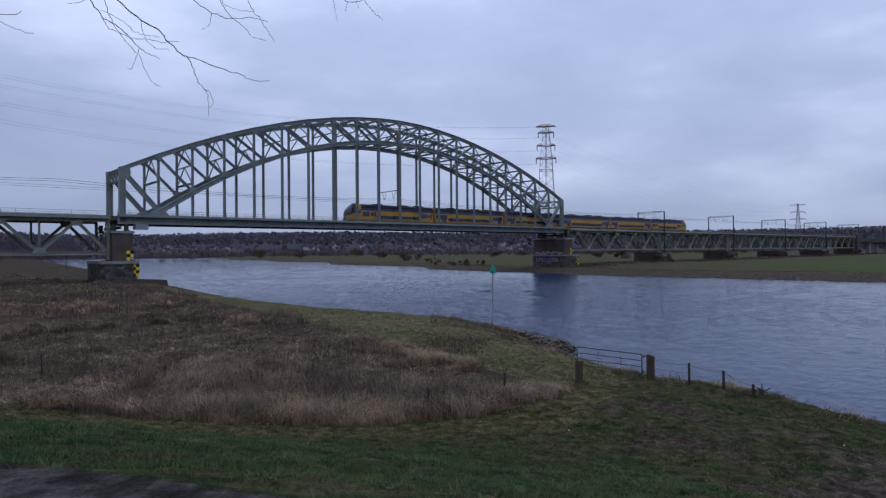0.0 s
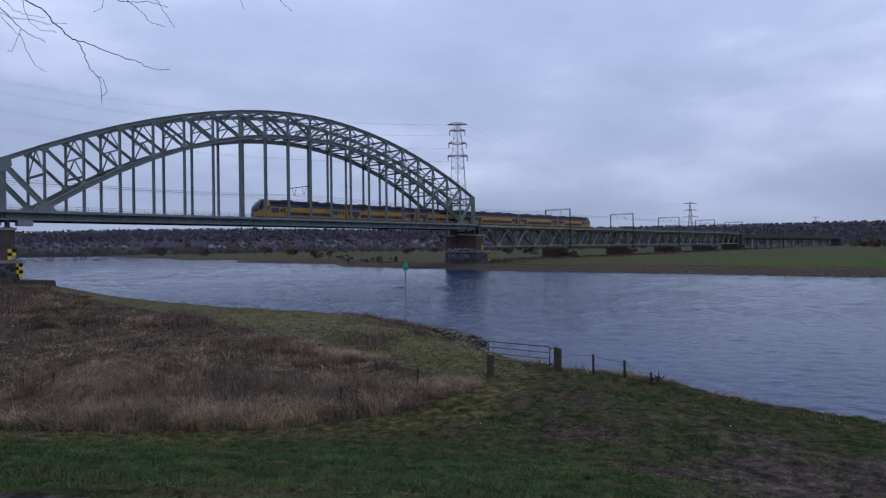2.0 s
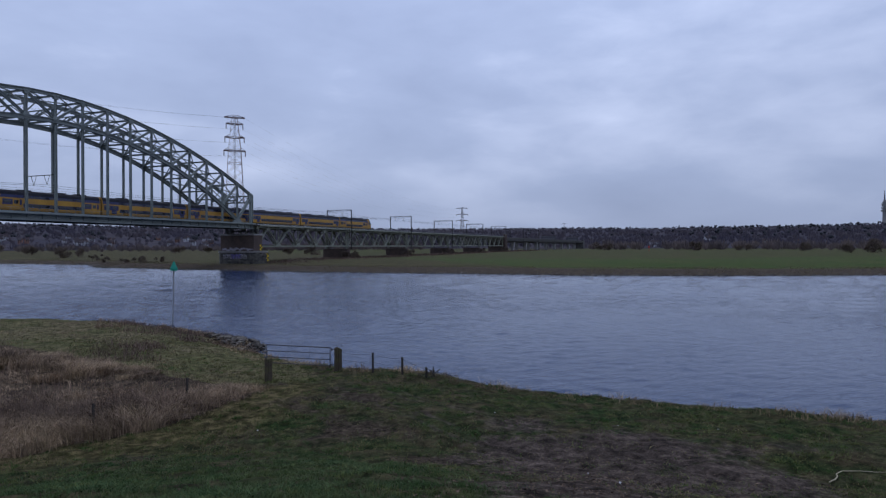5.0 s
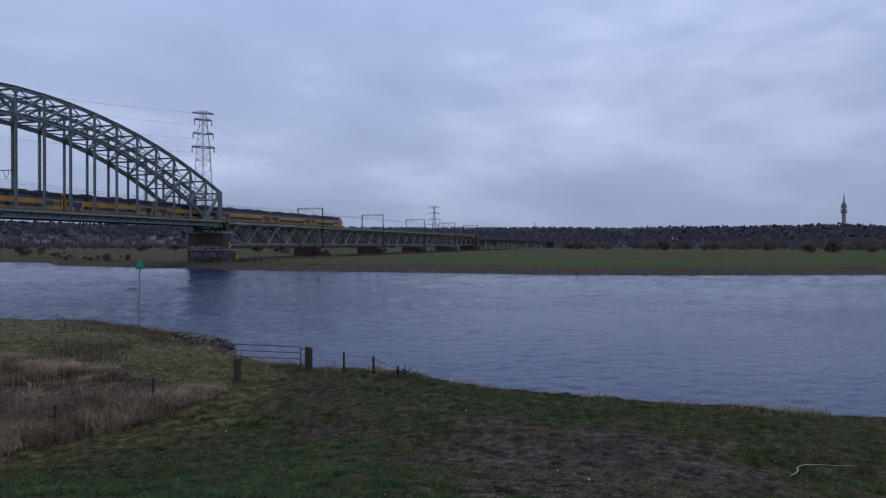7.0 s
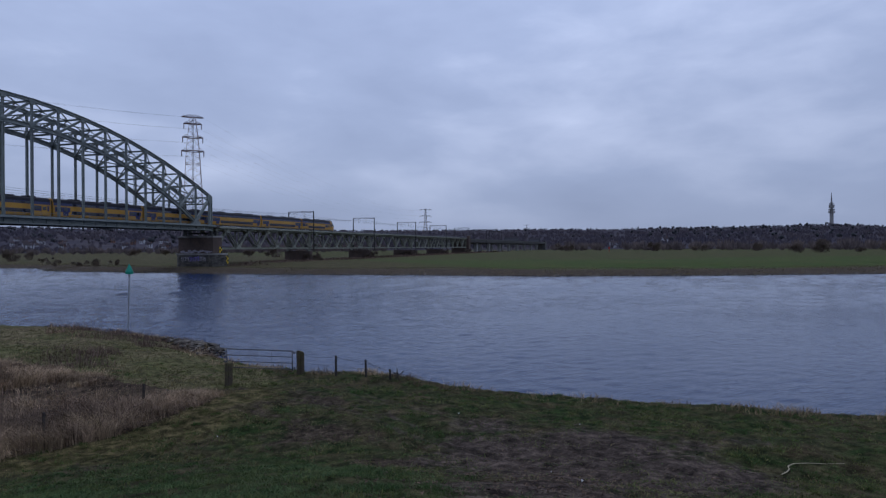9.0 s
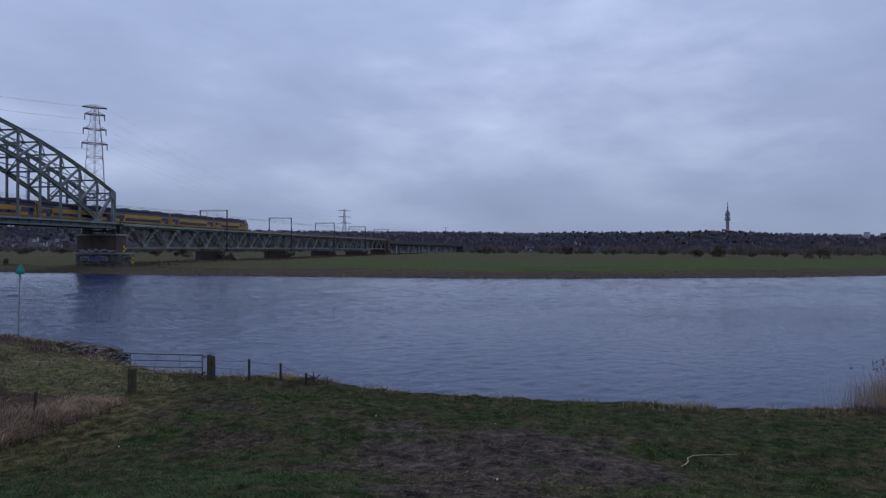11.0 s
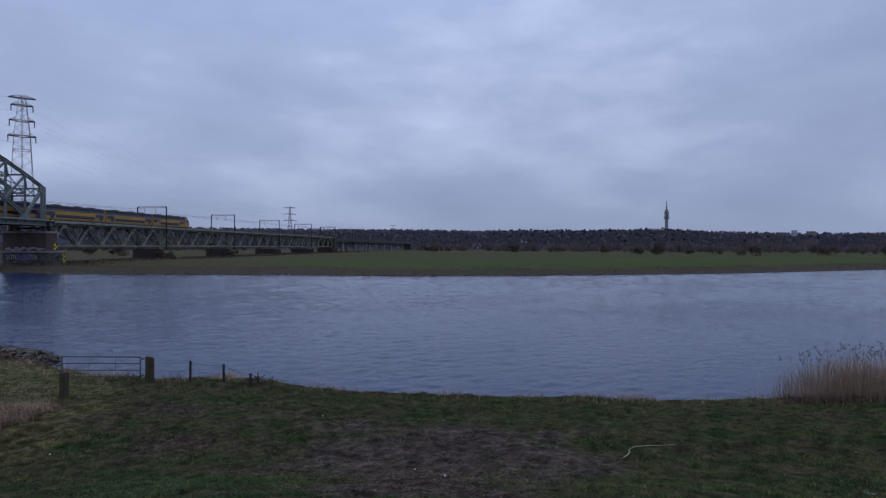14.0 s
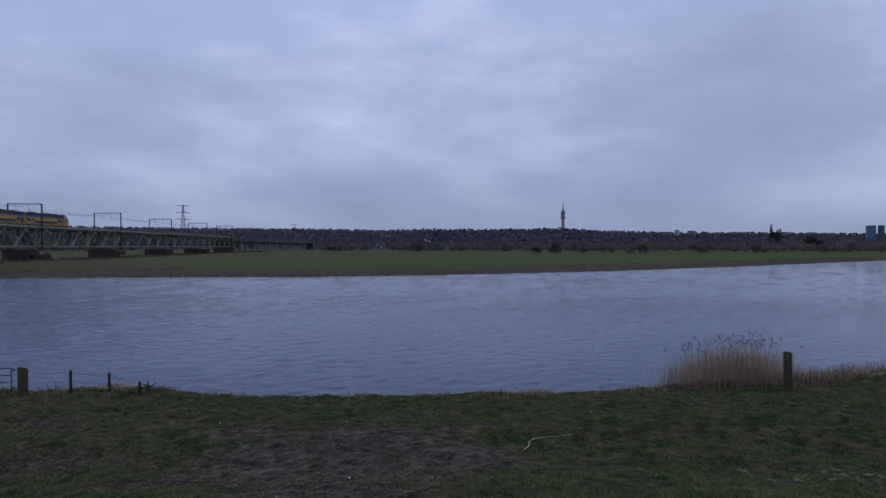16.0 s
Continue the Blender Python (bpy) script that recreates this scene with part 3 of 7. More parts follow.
# ---- the river ----
def water_material():
    m = bpy.data.materials.new("river_water")
    m.use_nodes = True
    nt = m.node_tree
    bs = nt.nodes["Principled BSDF"]
    bs.inputs["Base Color"].default_value = (0.002, 0.0195, 0.068, 1)
    bs.inputs["Specular Tint"].default_value = (0.62, 0.87, 1.0, 1)
    bs.inputs["Roughness"].default_value, bs.inputs["IOR"].default_value = 0.07, 1.33
    bs.inputs["Specular IOR Level"].default_value = 0.30
    co = nt.nodes.new("ShaderNodeTexCoord")
    gust = nt.nodes.new("ShaderNodeTexNoise")  # wind patches
    gm = nt.nodes.new("ShaderNodeMapping")
    gm.inputs["Rotation"].default_value = (0, 0, radians(30))
    gm.inputs["Scale"].default_value = (0.014, 0.05, 1)
    nt.links.new(co.outputs["Object"], gm.inputs["Vector"])
    nt.links.new(gm.outputs[0], gust.inputs["Vector"])
    gust.inputs["Scale"].default_value, gust.inputs["Detail"].default_value = 1.0, 4
    dot = nt.nodes.new("ShaderNodeVectorMath")
    dot.operation = "DOT_PRODUCT"
    dot.inputs[1].default_value = (0.9, -0.15, 0)
    nt.links.new(co.outputs["Object"], dot.inputs[0])
    lee = nt.nodes.new("ShaderNodeMapRange")
    lee.inputs["From Min"].default_value, lee.inputs["From Max"].default_value = -45, 25
    lee.inputs["To Min"].default_value, lee.inputs["To Max"].default_value = 1.2, 0.75
    nt.links.new(dot.outputs["Value"], lee.inputs["Value"])
    last = None
    for scale, stretch, turn, dist, strength in ((1.3, (0.8, 2.2, 1), -24, 0.12, 0.55), (2.6, (0.8, 2.4, 1), -20, 0.07, 0.6)):
        mp = nt.nodes.new("ShaderNodeMapping")
        mp.inputs["Rotation"].default_value = (0, 0, radians(turn))
        mp.inputs["Scale"].default_value = stretch
        nt.links.new(co.outputs["Object"], mp.inputs["Vector"])
        n = nt.nodes.new("ShaderNodeTexNoise")
        n.inputs["Scale"].default_value, n.inputs["Detail"].default_value, n.inputs["Distortion"].default_value = scale, 4, 0.5
        nt.links.new(mp.outputs[0], n.inputs["Vector"])
        b = nt.nodes.new("ShaderNodeBump")
        b.inputs["Distance"].default_value = dist
        sm = nt.nodes.new("ShaderNodeMapRange")
        sm.inputs["From Min"].default_value, sm.inputs["From Max"].default_value = 0.35, 0.65
        sm.inputs["To Min"].default_value, sm.inputs["To Max"].default_value = strength * 0.6, strength * 1.2
        nt.links.new(gust.outputs["Fac"], sm.inputs["Value"])
        calm = nt.nodes.new("ShaderNodeMath")  # rougher in the open reach, calmer in the lee of the bank
        calm.operation = "MULTIPLY"
        nt.links.new(sm.outputs[0], calm.inputs[0])
        nt.links.new(lee.outputs[0], calm.inputs[1])
        nt.links.new(calm.outputs[0], b.inputs["Strength"])
        nt.links.new(n.outputs["Fac"], b.inputs["Height"])
        if last:
            nt.links.new(last.outputs[0], b.inputs["Normal"])
        last = b
    nt.links.new(last.outputs[0], bs.inputs["Normal"])
    return m


def build_water():
    """The river's surface, one sheet with wind waves that die out far away."""
    radii = np.concatenate([np.linspace(6, 22, 6)[:-1], np.arange(22, 62, 0.28), np.geomspace(62, 320, 190)[:-1], np.geomspace(320, 4200, 40)])
    angles = np.radians(np.concatenate([np.linspace(-46, 92, 660)[:-1], np.linspace(92, 314, 50)[:-1]]))
    R, A = np.meshgrid(radii, angles, indexing="ij")
    X, Y = R * np.sin(A), R * np.cos(A)
    wind = np.random.default_rng(23)
    Z = np.zeros(R.shape)
    reach = 0.65 + 0.6 * fbm(X, Y, 46, 41, 3) ** 1.5
    reach = reach * (0.78 + 0.77 * step01((45 - 0.9 * X + 0.15 * Y) / 70))  # livelier upstream, calmer off the dike
    step = np.gradient(radii)[:, None]
    for i in range(34):
        length = 0.64 * 3.3 ** (i / 33.0)
        turn = radians(28) + wind.normal(0, 0.5)
        k = 2 * math.pi / length
        slope = 0.0125 if length < 1.6 else 0.009
        phase = k * (X * math.sin(turn) + Y * math.cos(turn)) + wind.uniform(0, 6.28) + 0.8 * np.sin(X * 0.11 + i) + 0.8 * np.sin(Y * 0.09 - i)
        Z += slope / k * np.sin(phase) * np.clip(length / (2.0 * step) - 0.3, 0, 1)
    open_water = step01((R - 65) / 40)
    for i in range(12):
        length = 2.2 * 2.6 ** (i / 11.0)
        turn = radians(24) + wind.normal(0, 0.45)
        k = 2 * math.pi / length
        phase = k * (X * math.sin(turn) + Y * math.cos(turn)) + wind.uniform(0, 6.28) + 0.6 * np.sin(X * 0.07 + i) + 0.6 * np.sin(Y * 0.06 - i)
        Z += open_water * 0.021 / k * np.sin(phase) * np.clip(length / (2.0 * step) - 0.3, 0, 1)
    Z *= reach
    n, m = R.shape
    i = np.arange(n - 1)[:, None] * m
    j = np.arange(m)[None, :]
    k = (j + 1) % m
    f = np.stack([i + j, i + k, i + m + k, i + m + j], -1).reshape(-1, 4)[:, ::-1]
    ob = soup("water", np.stack([X, Y, Z], -1).reshape(-1, 3), f, water_material())
    ob.data.polygons.foreach_set("use_smooth", [True] * len(ob.data.polygons))
    return tagged(ob, "wide grey-blue river with small wind ripples", "river", kind="structure")


build_water()

# ---- the railway bridge: x runs along the track, y away from the dike ----
BR = pose(0, 0, 0, 0, 0, 40.5)
NEAR_Y, FAR_Y = 128.5, 138.3
RAIL_Z = 13.75
ARCH_0, ARCH_1, PANELS = 30.2, 160.6, 20
SPAN, SPANS_FROM = 56.8, 163.2
TRACKS = (131.3, 135.5)


def arch_top(s):
    u = abs(2 * (s - ARCH_0) / (ARCH_1 - ARCH_0) - 1)
    return 39.7 - 17.1 * u ** 1.88


def arch_low(s):
    u = abs(2 * (s - ARCH_0) / (ARCH_1 - ARCH_0) - 1)
    return 34.0 - 24.2 * u ** 2.04


def railing(parent, x0, x1, y, z, step=2.1):
    """A walkway railing: posts and three rails."""
    rail_thing = part("railing", Form().box(x0, y - 0.03, z + 1.08, x1, y + 0.03, z + 1.14), GALV, parent, "pale galvanised walkway railing")
    part("rail", Form().box(x0, y - 0.02, z + 0.7, x1, y + 0.02, z + 0.74), GALV, rail_thing)
    part("rail", Form().box(x0, y - 0.02, z + 0.36, x1, y + 0.02, z + 0.40), GALV, rail_thing)
    me = Form().bar((0, 0, 0), (0, 0, 1.08), 0.06, 0.06).mesh("railing_post", GALV)
    n = max(2, round((x1 - x0) / step))
    for i in range(n + 1):
        p = part("railing_post", me, GALV, rail_thing)
        p.location = (x0 + (x1 - x0) * i / n, y, z)


def track_parts(parent, x0, x1, dz=0.0):
    """Ballast trough, sleepers' bed and rails."""
    part("ballast_bed", Form().box(x0, NEAR_Y + 1.0, RAIL_Z - 0.75 + dz, x1, FAR_Y - 1.0, RAIL_Z - 0.28 + dz), BALLAST, parent)
    for y in TRACKS:
        for g in (-0.75, 0.75):
            part("rail", Form().ibeam((x0, y + g, RAIL_Z - 0.09 + dz), (x1, y + g, RAIL_Z - 0.09 + dz), 0.12, 0.18, (0, 1, 0)), RAIL_STEEL, parent)


def gusset(form, x, y, z, w, h, t=0.5):
    form.add([(x + a * w, y + b * t / 2, z + c * h) for b in (-1, 1) for a, c in ((-1, -0.5), (-0.6, 0.6), (0.6, 0.6), (1, -0.5))],
             [(0, 1, 2, 3), (7, 6, 5, 4), (0, 4, 5, 1), (1, 5, 6, 2), (2, 6, 7, 3), (3, 7, 4, 0)])
    return form


def build_arch():
    a = thing("arch_bridge", "grey-green riveted steel arch railway bridge with hangers", "bridge", m=BR.copy())
    xs = [ARCH_0 + (ARCH_1 - ARCH_0) * i / PANELS for i in range(PANELS + 1)]
    low_z = 14.0
    for y in (NEAR_Y, FAR_Y):
        for p, q in zip(xs, xs[1:]):
            part("top_chord", Form().ibeam((p, y, arch_top(p)), (q, y, arch_top(q)), 0.8, 0.75), STEEL, a)
        for p, q in zip(xs[1:], xs[2:-1]):
            part("bottom_chord", Form().ibeam((p, y, arch_low(p)), (q, y, arch_low(q)), 0.8, 0.95), STEEL, a)
        for i, x in enumerate(xs):
            zt = arch_top(x)
            if i in (0, PANELS):
                part("end_post", Form().ibeam((x, y, 12.4), (x, y, zt), 0.8, 1.15), STEEL, a)
                continue
            zb = arch_low(x)
            part("vertical", Form().ibeam((x, y, zb), (x, y, zt), 0.45, 0.42), STEEL, a)
            if 2 <= i <= PANELS - 2:
                part("hanger", Form().ibeam((x, y, 13.6), (x, y, zb - 0.3), 0.45, 0.48), STEEL, a)
        for i in range(PANELS):
            left = i < PANELS // 2
            p, q = (xs[i], xs[i + 1])
            ht, hb = (p, q) if left else (q, p)
            w = 0.9 if i in (0, PANELS - 1) else 0.5
            part("diagonal", Form().ibeam((ht, y, arch_top(ht) - 0.3), (hb, y, arch_low(hb) + 0.3), 0.5, w), STEEL, a)
        for i, x in enumerate(xs[1:-1], 1):
            part("gusset_plate", gusset(Form(), x, y, arch_top(x) - 0.45, 0.8, -0.9, 0.6), STEEL, a)
            part("gusset_plate", gusset(Form(), x, y, arch_low(x) + 0.45, 0.8, 0.9, 0.6), STEEL, a)
        for x in (xs[1], xs[-2]):
            part("gusset_plate", gusset(Form(), x, y, low_z + 0.35, 1.9, 0.9, 0.62), STEEL, a)
        for x, k in ((xs[0], 1), (xs[-1], -1)):
            plates = Form().add([(x + k * u, y + b * 0.31, arch_top(x) + v) for b in (-1, 1) for u, v in ((-0.6, 0.25), (1.3, 0.75), (1.5, -0.9), (0.5, -2.2), (-0.6, -2.2))],
                       [(0, 1, 2, 3, 4), (9, 8, 7, 6, 5)] + [(j, 5 + j, 5 + (j + 1) % 5, (j + 1) % 5) for j in range(5)])
            part("gusset_plate", plates, STEEL, a)
        girder = Form().ibeam((ARCH_0 - 0.8, y, 13.0), (ARCH_1 + 0.8, y, 13.0), 0.8, 1.75, (0, 1, 0))
        for i in range(2 * PANELS + 1):
            x = ARCH_0 + (ARCH_1 - ARCH_0) * i / PANELS / 2
            girder.box(x - 0.06, y - 0.36, 12.35, x + 0.06, y + 0.36, 13.6)
        # the far girder takes the darker steel, the near one the green-grey
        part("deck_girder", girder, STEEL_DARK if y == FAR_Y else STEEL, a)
    # bracing between the two arches
    for i, x in enumerate(xs):
        zt = arch_top(x)
        if i in (0, PANELS):
            brace = Form()
            for z in (zt - 0.2, zt - 2.2):
                brace.ibeam((x, NEAR_Y, z), (x, FAR_Y, z), 0.4, 0.4)
            for k in range(4):
                y0 = NEAR_Y + (FAR_Y - NEAR_Y) * k / 4
                y1 = NEAR_Y + (FAR_Y - NEAR_Y) * (k + 1) / 4
                brace.bar((x, y0, zt - 0.2), (x, y1, zt - 2.2), 0.2, 0.2, (1, 0, 0)).bar((x, y1, zt - 0.2), (x, y0, zt - 2.2), 0.2, 0.2, (1, 0, 0))
            part("portal_brace", brace, STEEL, a)
            continue
        part("top_strut", Form().ibeam((x, NEAR_Y, zt - 0.15), (x, FAR_Y, zt - 0.15), 0.35, 0.4), STEEL, a)
        zb = max(arch_low(x), 20.5)
        part("low_strut", Form().ibeam((x, NEAR_Y, zb + 0.1), (x, FAR_Y, zb + 0.1), 0.35, 0.4), STEEL, a)
        tiers = 2 if zt - zb > 5.2 else 1
        mid = (NEAR_Y + FAR_Y) / 2
        for k in range(tiers):  # an inverted V in each tier, with a strut between the tiers
            z0, z1 = zb + (zt - 0.3 - zb) * k / tiers, zb + (zt - 0.3 - zb) * (k + 1) / tiers
            part("sway_brace", Form().bar((x, NEAR_Y, z0), (x, mid, z1), 0.2, 0.2, (1, 0, 0)).bar((x, FAR_Y, z0), (x, mid, z1), 0.2, 0.2, (1, 0, 0)), STEEL, a)
            if k:
                part("middle_strut", Form().bar((x, NEAR_Y, z0), (x, FAR_Y, z0), 0.24, 0.24, (1, 0, 0)), STEEL, a)
    for i in range(PANELS):
        p, q = xs[i], xs[i + 1]
        mid = (NEAR_Y + FAR_Y) / 2
        k = Form()
        k.bar((p, NEAR_Y, arch_top(p)), (q, mid, arch_top(q)), 0.22, 0.22).bar((p, FAR_Y, arch_top(p)), (q, mid, arch_top(q)), 0.22, 0.22)
        part("wind_brace", k, STEEL, a)
    for i in range(2, PANELS - 2):
        p, q = xs[i], xs[i + 1]
        if min(arch_low(p), arch_low(q)) > 20:
            part("wind_brace", Form().bar((p, NEAR_Y, arch_low(p)), (q, FAR_Y, arch_low(q)), 0.22, 0.22).bar((p, FAR_Y, arch_low(p)), (q, NEAR_Y, arch_low(q)), 0.22, 0.22), STEEL, a)
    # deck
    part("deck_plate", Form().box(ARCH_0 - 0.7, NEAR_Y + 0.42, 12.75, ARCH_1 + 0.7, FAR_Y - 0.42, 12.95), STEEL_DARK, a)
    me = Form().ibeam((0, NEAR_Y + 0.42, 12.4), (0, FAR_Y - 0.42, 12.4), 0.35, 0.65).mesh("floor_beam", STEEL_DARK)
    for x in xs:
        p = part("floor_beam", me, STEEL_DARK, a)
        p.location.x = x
    part("walkway", Form().box(ARCH_0 - 0.8, NEAR_Y - 1.3, 13.72, ARCH_1 + 0.8, NEAR_Y - 0.42, 13.84), STEEL_DARK, a)
    part("cable_trough", Form().box(ARCH_0 - 0.8, NEAR_Y - 1.36, 13.42, ARCH_1 + 0.8, NEAR_Y - 1.26, 13.9), STEEL, a)
    railing(a, ARCH_0 - 0.6, ARCH_1 + 0.6, NEAR_Y + 0.75, 13.7)
    railing(a, ARCH_0 - 0.6, ARCH_1 + 0.6, FAR_Y - 0.75, 13.7)
    track_parts(a, ARCH_0 - 0.8, ARCH_1 + 0.8)
    # the overhead wire's carriers inside the arch
    for x in (xs[10],):
        c = Form().bar((x, NEAR_Y + 0.4, 22.3), (x, FAR_Y - 0.4, 22.3), 0.16, 0.16)
        for y in TRACKS:
            c.rod((x, y - 0.9, 22.3), (x, y, 20.2), 0.05).rod((x, y + 0.9, 22.3), (x, y, 20.2), 0.05)
        part("wire_carrier", c, STEEL_DARK, a)
    # inspection ladders hanging from the far arch
    for x in (128.8, 141.5):
        zt = arch_top(x)
        ld = Form()
        for dx in (-0.3, 0.3):
            ld.bar((x + dx, FAR_Y + 0.9, 18.2), (x + dx, FAR_Y + 0.9, zt), 0.09, 0.09)
        for k in range(int((zt - 18.4) / 0.6)):
            ld.bar((x - 0.3, FAR_Y + 0.9, 18.4 + 0.6 * k), (x + 0.3, FAR_Y + 0.9, 18.4 + 0.6 * k), 0.06, 0.06)
        ladder = part("inspection_ladder", ld, GALV, a, "slim pale inspection ladder")
        part("landing", Form().box(x - 0.9, FAR_Y + 0.4, 18.0, x + 0.6, FAR_Y + 1.3, 18.2).box(x - 0.9, FAR_Y + 0.4, 18.2, x - 0.8, FAR_Y + 1.3, 18.7), STEEL_DARK, ladder)
        part("bracket", Form().bar((x, FAR_Y, zt - 0.2), (x, FAR_Y + 1.0, zt - 0.2), 0.12, 0.12).bar((x, FAR_Y, arch_low(x)), (x, FAR_Y + 1.0, arch_low(x)), 0.12, 0.12), STEEL, ladder)
    return a


def build_span(x0, label):
    """A deck truss: five bays with the track on top."""
    t = thing("truss_span", label, "bridge span", "truss spans of the railway bridge", m=BR @ pose(x0, 0, 0))
    n, zt, zb = 5, 12.75, 6.6
    bay = SPAN / n
    g = 0.35
    for y in (NEAR_Y, FAR_Y):
        part("top_chord", Form().ibeam((g, y, zt), (SPAN - g, y, zt), 0.55, 0.7, (0, 1, 0)), STEEL_OLD, t)
        part("bottom_chord", Form().ibeam((g, y, zb), (SPAN - g, y, zb), 0.55, 0.62, (0, 1, 0)), STEEL_OLD, t)
        for i in range(n):
            m = (i + 0.5) * bay
            part("diagonal", Form().ibeam((i * bay + (0.6 if i == 0 else 0), y, zb + 0.2), (m, y, zt - 0.2), 0.42, 0.52), STEEL_OLD, t)
            part("diagonal", Form().ibeam((m, y, zt - 0.2), ((i + 1) * bay - (0.6 if i == n - 1 else 0), y, zb + 0.2), 0.42, 0.52), STEEL_OLD, t)
            part("gusset_plate", gusset(Form(), m, y, zt - 0.55, 1.1, -0.9, 0.6), STEEL_OLD, t)
            if i:
                part("vertical", Form().ibeam((i * bay, y, zb), (i * bay, y, zt), 0.34, 0.34), STEEL_OLD, t)
                part("gusset_plate", gusset(Form(), i * bay, y, zb + 0.5, 1.1, 0.9, 0.6), STEEL_OLD, t)
        for x in (g + 0.15, SPAN - g - 0.15):
            part("end_post", Form().ibeam((x, y, 5.4), (x, y, zt), 0.5, 0.5), STEEL_OLD, t)
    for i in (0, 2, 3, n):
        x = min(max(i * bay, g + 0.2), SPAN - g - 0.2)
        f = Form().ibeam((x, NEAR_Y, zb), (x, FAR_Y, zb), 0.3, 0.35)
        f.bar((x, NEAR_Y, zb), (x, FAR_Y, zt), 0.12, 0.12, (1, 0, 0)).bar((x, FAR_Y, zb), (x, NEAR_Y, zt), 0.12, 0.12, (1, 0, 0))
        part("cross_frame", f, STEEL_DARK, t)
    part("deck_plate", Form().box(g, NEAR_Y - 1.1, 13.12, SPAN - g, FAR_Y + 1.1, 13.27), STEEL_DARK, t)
    edge = Form().box(g, NEAR_Y - 1.16, 13.0, SPAN - g, NEAR_Y - 1.08, 13.55)
    for i in range(28):
        edge.add([(1 + i * 2 + a, y, z) for a in (-0.05, 0.05) for y, z in ((NEAR_Y - 1.06, 13.1), (NEAR_Y - 0.3, 13.1), (NEAR_Y - 0.3, 12.5))], [(0, 1, 2), (5, 4, 3), (0, 3, 4, 1), (1, 4, 5, 2), (2, 5, 3, 0)])
    part("walkway_edge", edge, STEEL_OLD, t)
    railing(t, g, SPAN - g, NEAR_Y - 0.95, 13.27)
    railing(t, g, SPAN - g, FAR_Y + 0.95, 13.27)
    track_parts(t, g, SPAN - g, 0.02)
    return t


def pier_block(form, cx, y0, y1, half, z0, z1, nose=True, n=8):
    """A block with rounded ends."""
    pts = []
    if nose:
        r = half
        pts += [(cx + half * math.cos(a), y0 + r * 0.75 + r * 0.75 * math.sin(a)) for a in [math.pi + math.pi * i / n for i in range(n + 1)]]
        pts += [(cx + half * math.cos(a), y1 - r * 0.75 + r * 0.75 * math.sin(a)) for a in [math.pi * i / n for i in range(n + 1)]]
    else:
        pts = [(cx - half, y0), (cx + half, y0), (cx + half, y1), (cx - half, y1)]
    m = len(pts)
    return form.add([(x, y, z) for z in (z0, z1) for x, y in pts], [tuple(range(m - 1, -1, -1)), tuple(range(m, 2 * m))] + [(i, (i + 1) % m, m + (i + 1) % m, m + i) for i in range(m)])


def checks(parent, x, y, z0, cols, rows, size, start=0, name="gauge_board"):
    """A yellow board with black checks, facing the dike."""
    b = part(name, Form().box(x, y - 0.06, z0, x + cols * size, y, z0 + rows * size), SIGN_YELLOW, parent, "yellow and black water gauge board")
    for r in range(rows):
        for c in range(cols):
            if (r + c + start) % 2:
                part("black_check", Form().box(x + c * size + 0.004, y - 0.075, z0 + r * size, x + (c + 1) * size - 0.004, y - 0.064, z0 + (r + 1) * size), SIGN_BLACK, b)
    return b


def figure(text, size, parent, x, y, z, mat):
    cu = bpy.data.curves.new("figure", "FONT")
    cu.body, cu.size, cu.extrude = text, size, 0.006
    ob = new("figure", cu)
    me = bpy.data.meshes.new_from_object(ob.evaluated_get(bpy.context.evaluated_depsgraph_get()))
    bpy.data.objects.remove(ob)
    me.materials.clear()
    me.materials.append(mat)
    p = part("figure", me, mat, parent)
    p.rotation_euler = (radians(90), 0, 0)
    p.location = (x, y, z)
    return p


HALF = 2.9


